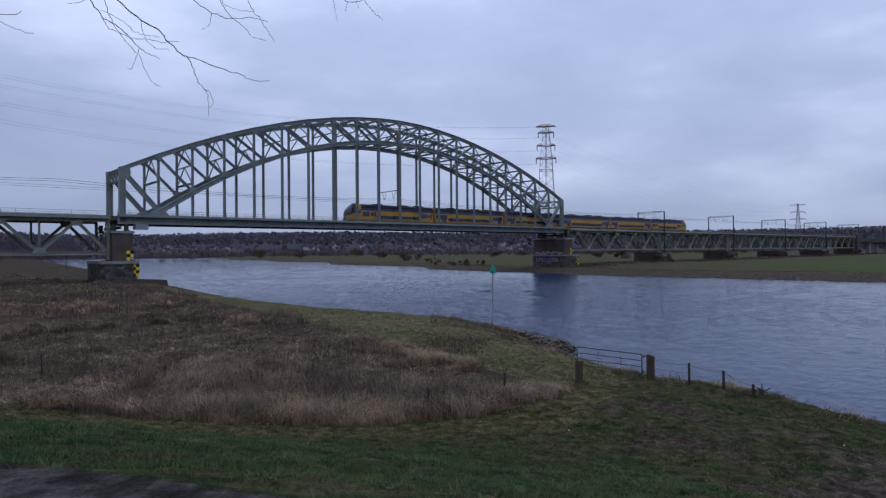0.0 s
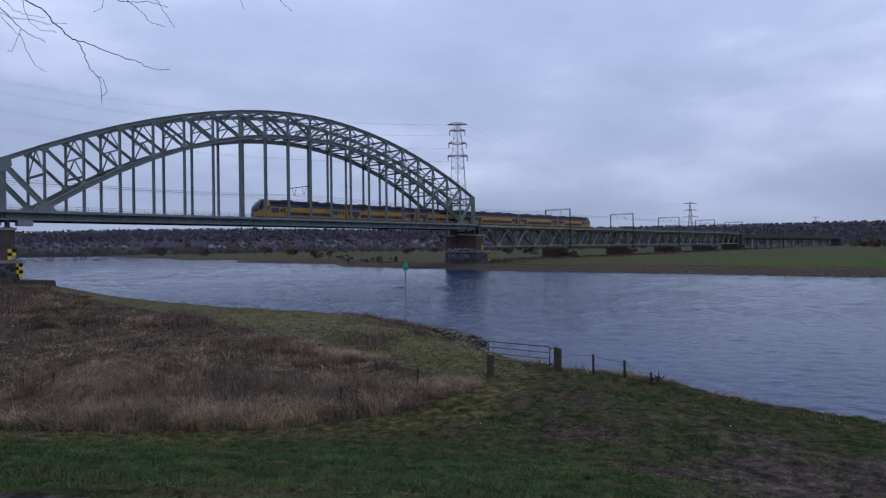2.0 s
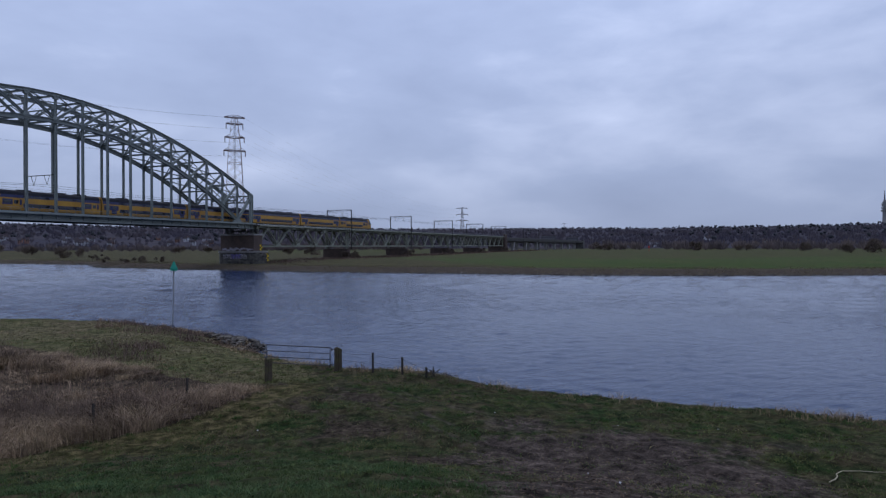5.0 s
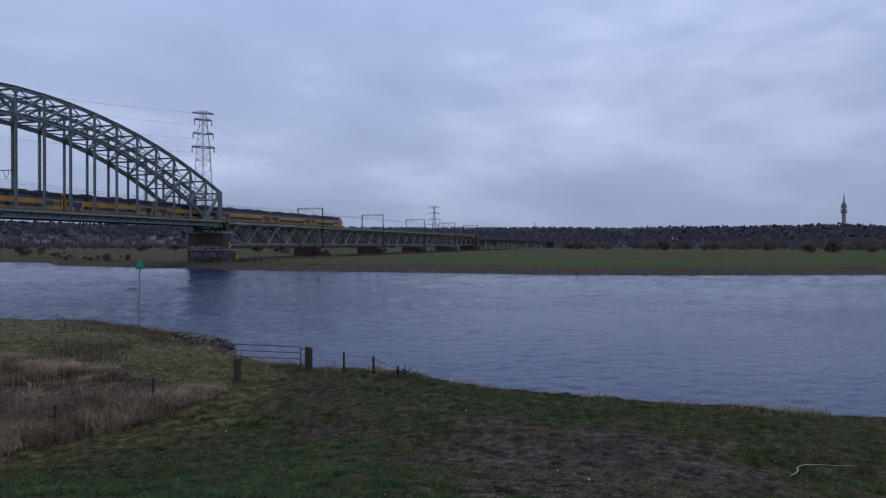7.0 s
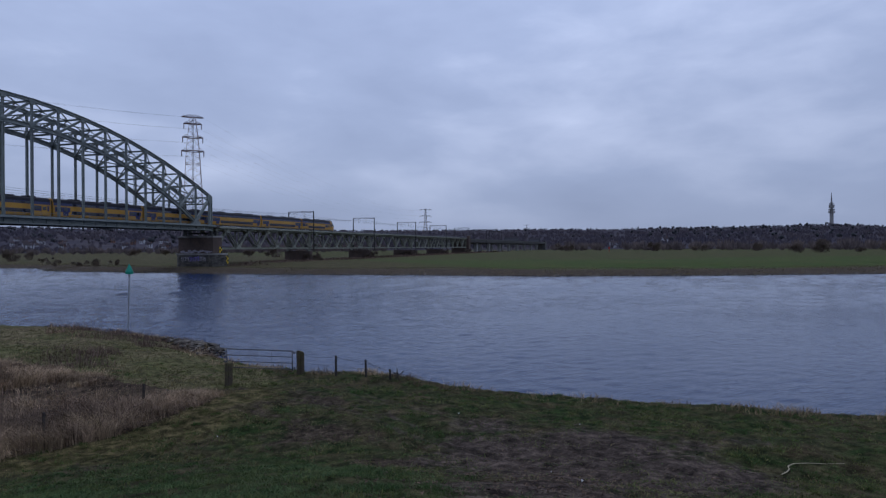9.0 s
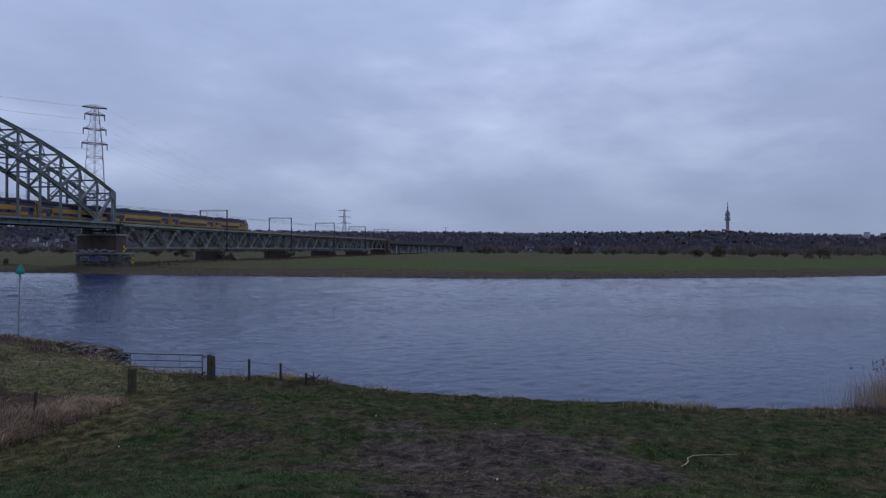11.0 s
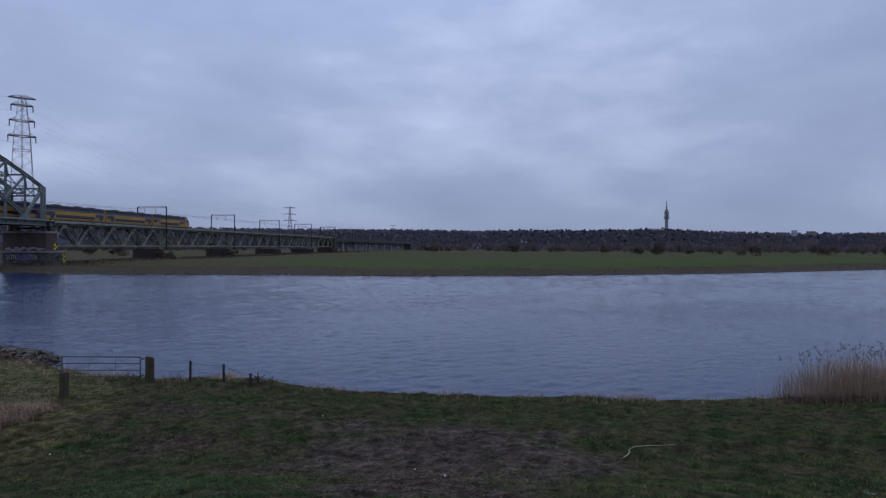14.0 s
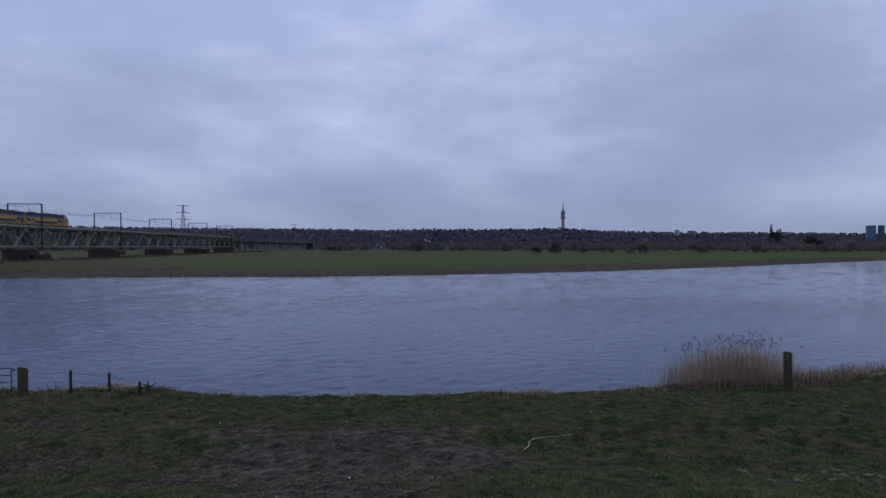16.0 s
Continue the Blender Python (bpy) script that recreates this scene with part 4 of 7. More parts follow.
def main_pier(cx, base_x, base_z, painted):
    p = thing("bridge_pier", "dark brick bridge pier on a block stone base" + (" with spray paint" if painted else ""), "bridge pier", m=BR.copy())
    if painted:
        part("shaft", pier_block(Form(), cx, 127.0, 140.0, 2.1, 4.6, 10.0, False), BRICK, p)
        part("cap", pier_block(Form(), cx, 126.7, 140.3, 2.4, 10.0, 10.55, False), CONCRETE, p)
    else:
        for dx, half, y0, y1 in ((0.2, 1.75, 127.0, 131.2), (1.0, 0.95, 135.8, 140.0)):
            part("shaft", pier_block(Form(), cx + dx, y0, y1, half, 4.6, 10.3, False), BRICK, p)
            part("cap", pier_block(Form(), cx + dx, y0 - 0.25, y1 + 0.25, half + 0.25, 10.3, 10.75, False), CONCRETE, p)
    top = pier_block(Form(), base_x, 124.6, 142.2, HALF + 0.25, 4.6, 5.1)
    part("base_cap", top, CONCRETE, p)
    core = pier_block(Form(), base_x, 125.0, 141.8, HALF - 0.05, base_z, 4.6)
    part("base_core", core, STONE, p)
    for y in (NEAR_Y, FAR_Y):
        for dx in (-1.1, 1.2):
            b = Form().box(cx + dx - 0.55, y - 0.6, 10.55, cx + dx + 0.55, y + 0.6, 10.9).box(cx + dx - 0.3, y - 0.45, 10.9, cx + dx + 0.3, y + 0.45, 12.1)
            part("bearing", b, STEEL_DARK, p, "rusty dark steel bearing")
    part("bearing_beam", Form().ibeam((cx, 127.4, 11.4), (cx, 139.4, 11.4), 0.5, 0.5), STEEL_DARK, p)
    rows = 9
    h = (4.55 - base_z) / rows
    for r in range(rows):  # coursed blocks round the nose and along both flanks
        pts = []
        half, y0, y1, n = HALF, 124.95, 141.85, 8
        for i in range(n):
            a0, a1 = math.pi + math.pi * (i + 0.5 * (r % 2) * 0.6) / n, math.pi + math.pi * (i + 1 + 0.5 * (r % 2) * 0.6) / n
            a1 = min(a1, 2 * math.pi)
            q = [(base_x + half * math.cos(a), y0 + half * 0.75 + half * 0.75 * math.sin(a)) for a in (a0, a1)]
            pts.append(q)
        k = 10
        yy = [y0 + half * 0.75 + (y1 - half * 1.5 - y0) * j / k for j in range(k + 1)]
        for u, v in zip(yy, yy[1:]):
            pts.append([(base_x - half, v), (base_x - half, u)])
            pts.append([(base_x + half, u), (base_x + half, v)])
        for (ax, ay), (bx, by) in pts:
            d = Vector((bx - ax, by - ay))
            L = d.length
            d.normalize()
            nrm = Vector((d.y, -d.x))
            e, z0, z1, t, bev = 0.02, base_z + r * h + 0.02, base_z + (r + 1) * h - 0.02, 0.05 + 0.05 * rnd.random(), 0.03
            f = Form().add([(ax + d.x * u + nrm.x * w, ay + d.y * u + nrm.y * w, z) for w, i in ((-0.05, 0), (t, bev)) for u, z in ((e + i, z0 + i), (L - e - i, z0 + i), (L - e - i, z1 - i), (e + i, z1 - i))],
                           [(3, 2, 1, 0), (4, 5, 6, 7), (0, 1, 5, 4), (1, 2, 6, 5), (2, 3, 7, 6), (3, 0, 4, 7)])
            part("stone_block", f, STONE, p)
    if painted:
        g = random.Random(3)
        x = cx - 2.1

        def stroke(x, pts, wide, mat, label):
            """A flat sprayed stroke on the flank, through (y, z) points."""
            f = Form()
            for (y0, z0), (y1, z1) in zip(pts, pts[1:]):
                f.bar((x, y0, z0), (x, y1, z1), wide, 0.014, (0, z1 - z0, y0 - y1))
            part("spray_paint", f, mat, p, label)

        for i in range(16):  # rubbed pale patches along the foot of the shaft
            y = 127.3 + i * 0.74 + g.uniform(-0.2, 0.2)
            z = 5.35 + 0.55 * g.random()
            stroke(x - 0.012 - 0.001 * (i % 3), [(y, z), (y + g.uniform(0.35, 0.7), z + g.uniform(-0.15, 0.15)), (y + g.uniform(0.7, 1.1), z + g.uniform(-0.2, 0.2))], g.uniform(0.3, 0.75), PAINT_PALE, "pale spray paint")
        for i in range(15):  # unreadable bars on the base
            y = 129.6 + i * 0.62
            violet = 4 <= i <= 9
            z0, z1 = 2.5 + 0.3 * g.random(), 3.8 + 0.4 * g.random()
            stroke(base_x - HALF - 0.16, [(y, z0), (y + g.uniform(-0.15, 0.25), z1), (y + 0.4, z1 - g.uniform(0.1, 0.5))], 0.16 if i % 2 else 0.24, PAINT_VIOLET if violet else PAINT_PALE, "violet spray paint" if violet else "pale spray paint")
            if i % 3 == 0:
                stroke(base_x - HALF - 0.165, [(y - 0.1, z0 + 0.1), (y + 0.5, z0 + 0.2)], 0.14, PAINT_PALE, "pale spray paint")
    return p


arch = build_arch()
first_span = build_span(SPANS_FROM, "weathered grey-green steel deck truss span over the meadow")
for i in range(1, 5):
    copy_thing(first_span, BR @ pose(SPANS_FROM + i * SPAN, 0, 0))
for i in (1, 2):
    copy_thing(first_span, BR @ pose(ARCH_0 - 1.9 - SPAN * i, 0, 0))

pier_left = main_pier(29.7, 29.4, 0.4, False)
board = checks(pier_left, 30.55, 126.99, 5.2, 2, 3, 0.62)
part("number_plate_white", Form().box(31.22, 126.9, 5.28, 31.75, 126.92, 5.76), SIGN_WHITE, board)
part("number_plate_black", Form().box(31.27, 126.885, 5.32, 31.70, 126.897, 5.72), SIGN_BLACK, board)
figure("8", 0.52, board, 31.33, 126.878, 5.34, SIGN_WHITE)
part("yellow_plate", Form().box(31.18, 126.895, 5.83, 31.78, 126.91, 6.43), SIGN_YELLOW, board)
figure("7", 0.62, board, 31.30, 126.885, 5.92, SIGN_WHITE)
checks(pier_left, 31.2, 125.6, 2.2, 2, 4, 0.6, 1)
part("apron", Form().add([(31, 124, 0.0), (37.2, 124.2, 0.0), (37.2, 130, 0.0), (31, 134, 0.0), (31, 124, 1.75), (37.0, 124.4, 1.4), (37.0, 129.8, 1.4), (31, 134, 1.75)],
                        [(3, 2, 1, 0), (4, 5, 6, 7), (0, 1, 5, 4), (1, 2, 6, 5), (2, 3, 7, 6), (3, 0, 4, 7)]), BRICK, pier_left)
part("inspection_box", Form().box(32.3, 127.6, 11.1, 34.6, 129.4, 12.1), GALV, pier_left, "pale grey metal box under the deck")
pier_right = main_pier(162.0, 162.6, 0.4, True)
checks(pier_right, 162.9, 126.99, 5.3, 2, 3, 0.6)
checks(pier_right, 163.6, 125.2, 1.9, 2, 4, 0.62, 1)


def span_pier(s):
    gz = float(land(*(BR @ Vector((s, 133.4, 0)))[:2]))
    p = thing("span_pier", "low dark brick pier under the truss spans", "bridge pier", "span piers", m=BR.copy())
    part("shaft", pier_block(Form(), s, 127.3, 139.6, 1.15, gz - 0.6, 5.4), BRICK, p)
    return p


for i in range(1, 6):
    span_pier(SPANS_FROM + i * SPAN)
for i in (1, 2):
    span_pier(ARCH_0 - 1.9 - SPAN * i)


def portal_mast(s):
    """An overhead-line portal: two posts and a beam over both tracks."""
    m = thing("catenary_portal", "rusty dark steel portal carrying the overhead wires", "catenary mast", "catenary portals", m=BR @ pose(s, 0, 0))
    y0, y1, zt = NEAR_Y - 1.1, FAR_Y + 0.5, 21.35
    for y in (y0, y1):
        part("post", Form().ibeam((0, y, 5.4), (0, y, zt), 0.32, 0.36), STEEL_DARK, m)
    beam = Form().bar((0, y0, zt), (0, y1, zt), 0.16, 0.16).bar((0, y0, zt - 0.42), (0, y1, zt - 0.42), 0.12, 0.12)
    n = 12
    for i in range(n):
        a, b = y0 + (y1 - y0) * i / n, y0 + (y1 - y0) * (i + 1) / n
        beam.bar((0, a, zt if i % 2 else zt - 0.42), (0, b, zt - 0.42 if i % 2 else zt), 0.07, 0.07, (1, 0, 0))
    part("beam", beam, STEEL_DARK, m)
    for y in TRACKS:
        d = Form().rod((0, y + 0.5, zt - 0.4), (0, y + 0.5, zt - 2.4), 0.06).rod((0, y + 0.5, zt - 1.5), (0, y, zt - 1.4), 0.035).rod((0, y + 0.5, zt - 2.2), (0, y - 0.3, zt - 2.2), 0.035)
        dr = part("dropper", d, STEEL_DARK, m)
        part("insulator", Form().rod((0, y + 0.5, zt - 1.0), (0, y + 0.5, zt - 1.3), 0.11), SIGN_WHITE, dr)
    return m


MASTS = [221.6, 280.2, 337.8, 395.5, 452.0, 505.0, 561.0]
for s in MASTS:
    portal_mast(s)

for y in TRACKS:
    stops = [-60, 20, ARCH_0 + 65.2] + MASTS + [640]
    wires = Form()
    for a, b in zip(stops, stops[1:]):
        pts = [(a + (b - a) * k / 8, y, 20.2 - 3.6 * (k / 8) * (1 - k / 8)) for k in range(9)]
        wires.tube(pts, [0.03] * 9, 4)
        wires.rod((a, y, 19.0), (b, y, 19.0), 0.025, n=4)
        for k in range(1, 8):
            wires.rod((a + (b - a) * k / 8, y, pts[k][2]), (a + (b - a) * k / 8, y, 19.0), 0.012, n=3)
    w = new("overhead_wire", wires.mesh("overhead_wire", WIRE))
    w.matrix_basis = BR
    tagged(w, "thin dark overhead wires above the railway track", "overhead wire", "overhead wires")


# ---- the viaduct behind the last truss ----
def viaduct():
    v = thing("viaduct", "grey concrete railway viaduct beyond the truss spans", "viaduct", m=BR.copy())
    x0, x1 = SPANS_FROM + 5 * SPAN + 6.2, 815
    part("deck", Form().box(x0, 127.4, 10.5, x1, 139.6, 12.2).box(x0, 128.6, 9.7, x1, 130.0, 10.5).box(x0, 137.0, 9.7, x1, 138.4, 10.5), VIADUCT, v)
    part("parapet", Form().box(x0, 127.2, 12.0, x1, 127.5, 12.95), VIADUCT, v)
    part("parapet", Form().box(x0, 139.5, 12.0, x1, 139.8, 12.95), VIADUCT, v)
    me = Form().box(-1.1, 128.6, 1.5, 1.1, 131.0, 9.0).box(-1.1, 136.0, 1.5, 1.1, 138.4, 9.0).box(-1.3, 128.2, 9.0, 1.3, 138.8, 9.7).mesh("pillar", CONCRETE)
    for i in range(8):
        p = part("pillar", me, CONCRETE, v, "pale concrete pillar")
        p.location.x = x0 + 26 + i * 41
    track_parts(v, x0, x1, -0.8)
    part("end_block", Form().box(x1, 126.8, 1.5, x1 + 14, 140.2, 12.6).box(x1 - 0.5, 126.6, 12.6, x1 + 6, 128.2, 14.2), VIADUCT, v)
    a = thing("bridge_abutment", "dark brick abutment tower at the end of the truss spans", "abutment", m=BR.copy())
    xa = SPANS_FROM + 5 * SPAN
    part("shaft", Form().box(xa + 0.6, 126.6, 1.4, xa + 6.0, 140.2, 13.2), BRICK, a)
    part("tower", Form().box(xa + 0.8, 126.7, 13.2, xa + 5.5, 128.4, 15.2), BRICK, a)
    part("cap", Form().box(xa + 0.6, 126.5, 15.2, xa + 5.7, 128.6, 15.5), CONCRETE, a)


viaduct()


# ---- the train ----
def train_outline():
    """Half cross-section, bottom to top."""
    return [(1.36, 0.42), (1.48, 0.75), (1.50, 1.3), (1.51, 2.3), (1.49, 3.1), (1.40, 3.75), (1.22, 4.2), (0.9, 4.5), (0.5, 4.63), (0.0, 4.67)]


def loft(stations, closed_ends=True):
    """Cross-sections of (x, scale_y, z_low_add, z_scale) joined into a shell."""
    half = train_outline()
    ring = half + [(-y, z) for y, z in half[-2::-1]]
    f = Form()
    n = len(ring)
    vs = []
    for x, sy, sz in stations:
        vs += [(x, y * sy, 0.42 + (z - 0.42) * sz) for y, z in ring]
    fs = []
    for i in range(len(stations) - 1):
        fs += [(i * n + k, i * n + (k + 1) % n, (i + 1) * n + (k + 1) % n, (i + 1) * n + k) for k in range(n)]
    fs += [tuple(range(n - 1, -1, -1)), tuple(range((len(stations) - 1) * n, len(stations) * n))]
    return f.add(vs, fs)


def side_panel(x0, x1, z0, z1, side, out=0.012):
    """A panel that follows the body's side."""
    half = train_outline()
    zs = [z0] + [z for _, z in half if z0 < z < z1] + [z1]

    def wide(z):
        return float(np.interp(z, [p[1] for p in half], [p[0] for p in half]))

    vs = [(x, side * (wide(z) + o), z) for o in (-0.03, out) for x in (x0, x1) for z in zs]
    n = len(zs)
    f = Form()
    fs = []
    for i in range(n - 1):
        fs += [(2 * n + i, 3 * n + i, 3 * n + i + 1, 2 * n + i + 1)]
        fs += [(i, 2 * n + i, 2 * n + i + 1, i + 1), (n + i, n + i + 1, 3 * n + i + 1, 3 * n + i)]
    fs += [(0, n, 3 * n, 2 * n), (n - 1, 3 * n - 1, 4 * n - 1, 2 * n - 1)]
    if side > 0:
        fs = [q[::-1] for q in fs]
    return f.add(vs, fs)


def carriage(train, x, length, nose):
    """nose: -1 a cab at the low end, 1 at the high end, 0 none."""
    L = length - 0.5
    a, b = x - L / 2, x + L / 2
    st = [(a, 1, 1), (b, 1, 1)]
    if nose < 0:
        st = [(a, 0.72, 0.5), (a + 0.25, 0.84, 0.62), (a + 0.9, 0.92, 0.78), (a + 1.9, 0.98, 0.93), (a + 3.2, 1, 1), (b, 1, 1)]
    if nose > 0:
        st = [(a, 1, 1), (b - 3.2, 1, 1), (b - 1.9, 0.98, 0.93), (b - 0.9, 0.92, 0.78), (b - 0.25, 0.84, 0.62), (b, 0.72, 0.5)]
    body = part("carriage", loft(st), YELLOW, train, "yellow and blue double-deck carriage")
    e0 = a + (3.6 if nose < 0 else 0.15)
    e1 = b - (3.6 if nose > 0 else 0.15)
    # roof
    half = [(1.43, 3.62), (1.24, 4.2), (0.92, 4.5), (0.5, 4.64), (0.0, 4.69)]
    ring = half + [(-y, z) for y, z in half[-2::-1]]
    n = len(ring)
    part("roof", Form().add([(xx, y * 1.01, z) for xx in (e0, e1) for y, z in ring], [(k, k + 1, n + k + 1, n + k) for k in range(n - 1)] + [tuple(range(n)), tuple(range(2 * n - 1, n - 1, -1))]), TRAIN_ROOF, body)
    for k in (0.25, 0.6, 0.82):
        xx = e0 + (e1 - e0) * k
        part("roof_unit", Form().box(xx - 1.2, -0.7, 4.6, xx + 1.2, 0.7, 4.84), TRAIN_ROOF, body)
    for side in (-1, 1):
        part("blue_band", side_panel(e0, e1, 3.0, 3.62, side), BLUE, body, "dark blue stripe")
        k = 7
        for i in range(k):  # upper deck windows
            w0 = e0 + 4.6 + (e1 - e0 - 9.2) * i / k
            part("window", side_panel(w0 + 0.12, w0 + (e1 - e0 - 9.2) / k - 0.12, 3.1, 3.52, side, 0.02), TRAIN_GLASS, body)
        part("lower_band", side_panel(e0 + 4.7, e1 - 4.7, 1.02, 1.86, side, 0.012), BLUE, body)
        for i in range(k):  # lower deck windows
            w0 = e0 + 4.8 + (e1 - e0 - 9.6) * i / k
            part("window", side_panel(w0 + 0.1, w0 + (e1 - e0 - 9.6) / k - 0.1, 1.12, 1.76, side, 0.02), TRAIN_GLASS, body)
        for end, w0 in ((-1, e0 + 0.35), (1, e1 - 4.35)):  # blue end bays with the doors
            part("blue_bay", side_panel(w0, w0 + 4.0, 1.55, 2.7, side, 0.013), BLUE, body)
            part("window", side_panel(w0 + 0.25, w0 + 1.75, 1.85, 2.5, side, 0.022), TRAIN_GLASS, body)
            d = part("door", side_panel(w0 + 2.1, w0 + 3.5, 0.75, 2.7, side, 0.03), BLUE if nose == 0 else YELLOW, body)
            part("door_window", side_panel(w0 + 2.35, w0 + 3.25, 1.75, 2.55, side, 0.04), TRAIN_GLASS, d)
    if nose:
        t = a if nose < 0 else b
        k = -nose
        # the raked windscreen, blue chin line, lamps
        half = [(1.51, 2.3), (1.49, 3.1), (1.40, 3.75), (1.22, 4.2), (0.9, 4.5), (0.5, 4.63), (0.0, 4.67)]
        ring = half + [(-y, z) for y, z in half[-2::-1]]
        m = len(ring)
        shell = []
        for u, sy, sz in ((-0.03, 0.70, 0.5), (0.22, 0.845, 0.625), (0.88, 0.928, 0.79), (1.9, 0.985, 0.94), (2.25, 0.99, 0.955)):  # follows the nose, wrapped round to its sides
            shell += [(t + k * u, y * (sy + 0.012), 0.42 + (z - 0.42) * (sz + 0.008) + 0.16 * u) for y, z in ring]
        faces = [(i * m + j, i * m + j + 1, i * m + m + j + 1, i * m + m + j) for i in range(4) for j in range(m - 1)] + [tuple(range(m)), tuple(range(5 * m - 1, 4 * m - 1, -1))]
        part("windscreen", Form().add(shell, faces), TRAIN_GLASS, body, "dark raked windscreen wrapped round the nose")
        for side in (-1, 1):
            lo, hi = sorted((t + k * 1.35, t + k * 3.1))
            part("cab_window", Form().box(lo, side * 1.40 - 0.05, 2.3, hi, side * 1.40 + 0.05, 3.0), TRAIN_GLASS, body)
            s = Form().add([(t + k * u, side * (1.505 + o), z) for o in (-0.05, 0.012) for u, z in ((3.2, 2.78), (4.6, 3.58), (4.0, 3.58), (2.0, 2.3), (2.4, 2.0), (3.6, 2.5))],
                           [(0, 1, 2, 3, 4, 5), (11, 10, 9, 8, 7, 6)] + [(j, 6 + j, 6 + (j + 1) % 6, (j + 1) % 6) for j in range(6)])
            part("blue_stripe", s, BLUE, body)
            part("headlight", Form().rod((t + k * 0.3, side * 0.85, 1.5), (t - k * 0.06, side * 0.85, 1.5), 0.16), SIGN_WHITE, body)
        part("coupler", Form().box(min(t, t - k * 0.45), -0.2, 0.75, max(t, t - k * 0.45), 0.2, 1.1), UNDER, body)
    part("underframe", Form().box(a + 0.6, -1.28, 0.25, b - 0.6, 1.28, 0.55), UNDER, body)
    for xx in (a + 4.0, b - 4.0):
        bog = Form().box(xx - 1.9, -1.2, 0.28, xx + 1.9, 1.2, 0.72)
        for w in (-1.3, 1.3):
            for y in (-0.75, 0.75):
                bog.rod((xx + w, y - 0.07, 0.46), (xx + w, y + 0.07, 0.46), 0.46, n=14)
        part("bogie", bog, UNDER, body)
    if nose <= 0:
        part("gangway", Form().box(b - 0.02, -1.1, 0.8, b + 0.52, 1.1, 4.1), UNDER, body)


TRAIN_TAIL = 80.6
train = thing("passenger_train", "yellow and dark blue double-deck train crossing the bridge", "train", m=BR @ pose(TRAIN_TAIL, TRACKS[0], RAIL_Z))
for i in range(6):
    carriage(train, 13.6 + i * 27.2, 27.2, -1 if i == 0 else 1 if i == 5 else 0)


# ---- pylons and power lines ----
def pylon(x, y, z, height, width, face, levels, label, paint=PYLON):
    """A lattice tower: legs, bracing and cross-arms with insulators."""
    p = thing("power_pylon", label, "pylon", "power pylons", m=pose(x, y, z, 0, 0, face))
    waist = levels[-1][0] * height

    def half(zz):
        return width / 2 * (1 - 0.70 * min(zz / waist, 1)) if zz < waist else width / 2 * (0.30 - 0.17 * (zz - waist) / (height - waist))

    t = height * 0.0034
    zs = [0.0]
    while zs[-1] < height * 0.985:
        zs.append(min(zs[-1] + max(height * 0.03, 2.1 * half(zs[-1]) * 0.75), height))
    for sx in (-1, 1):
        for sy in (-1, 1):
            leg = Form()
            for a, b in zip(zs, zs[1:]):
                leg.bar((sx * half(a), sy * half(a), a), (sx * half(b), sy * half(b), b), t * 1.4, t * 1.4)
            part("leg", leg, paint, p)
    lat = Form()
    for a, b in zip(zs, zs[1:]):
        ha, hb = half(a), half(b)
        for (ax, ay), (bx, by) in (((-1, -1), (1, -1)), ((1, -1), (1, 1)), ((1, 1), (-1, 1)), ((-1, 1), (-1, -1))):
            lat.bar((ax * ha, ay * ha, a), (bx * hb, by * hb, b), t * 0.8, t * 0.8)
            lat.bar((bx * ha, by * ha, a), (ax * hb, ay * hb, b), t * 0.8, t * 0.8)
            lat.bar((ax * hb, ay * hb, b), (bx * hb, by * hb, b), t * 0.8, t * 0.8)
    part("lattice", lat, paint, p)
    for k, (f, reach) in enumerate(levels):
        zc = f * height
        r = reach * height / 2
        h = half(zc)
        for s in (-1, 1):
            arm = Form()
            for sy in (-1, 1):
                arm.bar((s * h * 0.2, sy * h, zc), (s * r, 0, zc), t * 2.4, t * 2.4)
                arm.bar((s * h, sy * h, zc + height * 0.025), (s * r, 0, zc), t * 0.8, t * 0.8)
            for j in range(1, 5):
                u = j / 5
                arm.bar((s * (h + (r - h) * u), 0, zc), (s * (h + (r - h) * (u - 0.2)), 0, zc + height * 0.025 * (1 - u + 0.2)), t * 0.6, t * 0.6)
            am = part("cross_arm", arm, PYLON, p)
            if k:
                part("insulator", Form().rod((s * r * 0.97, 0, zc), (s * r * 0.97, 0, zc - height * 0.035), t * 1.1), PYLON, am)
    return p


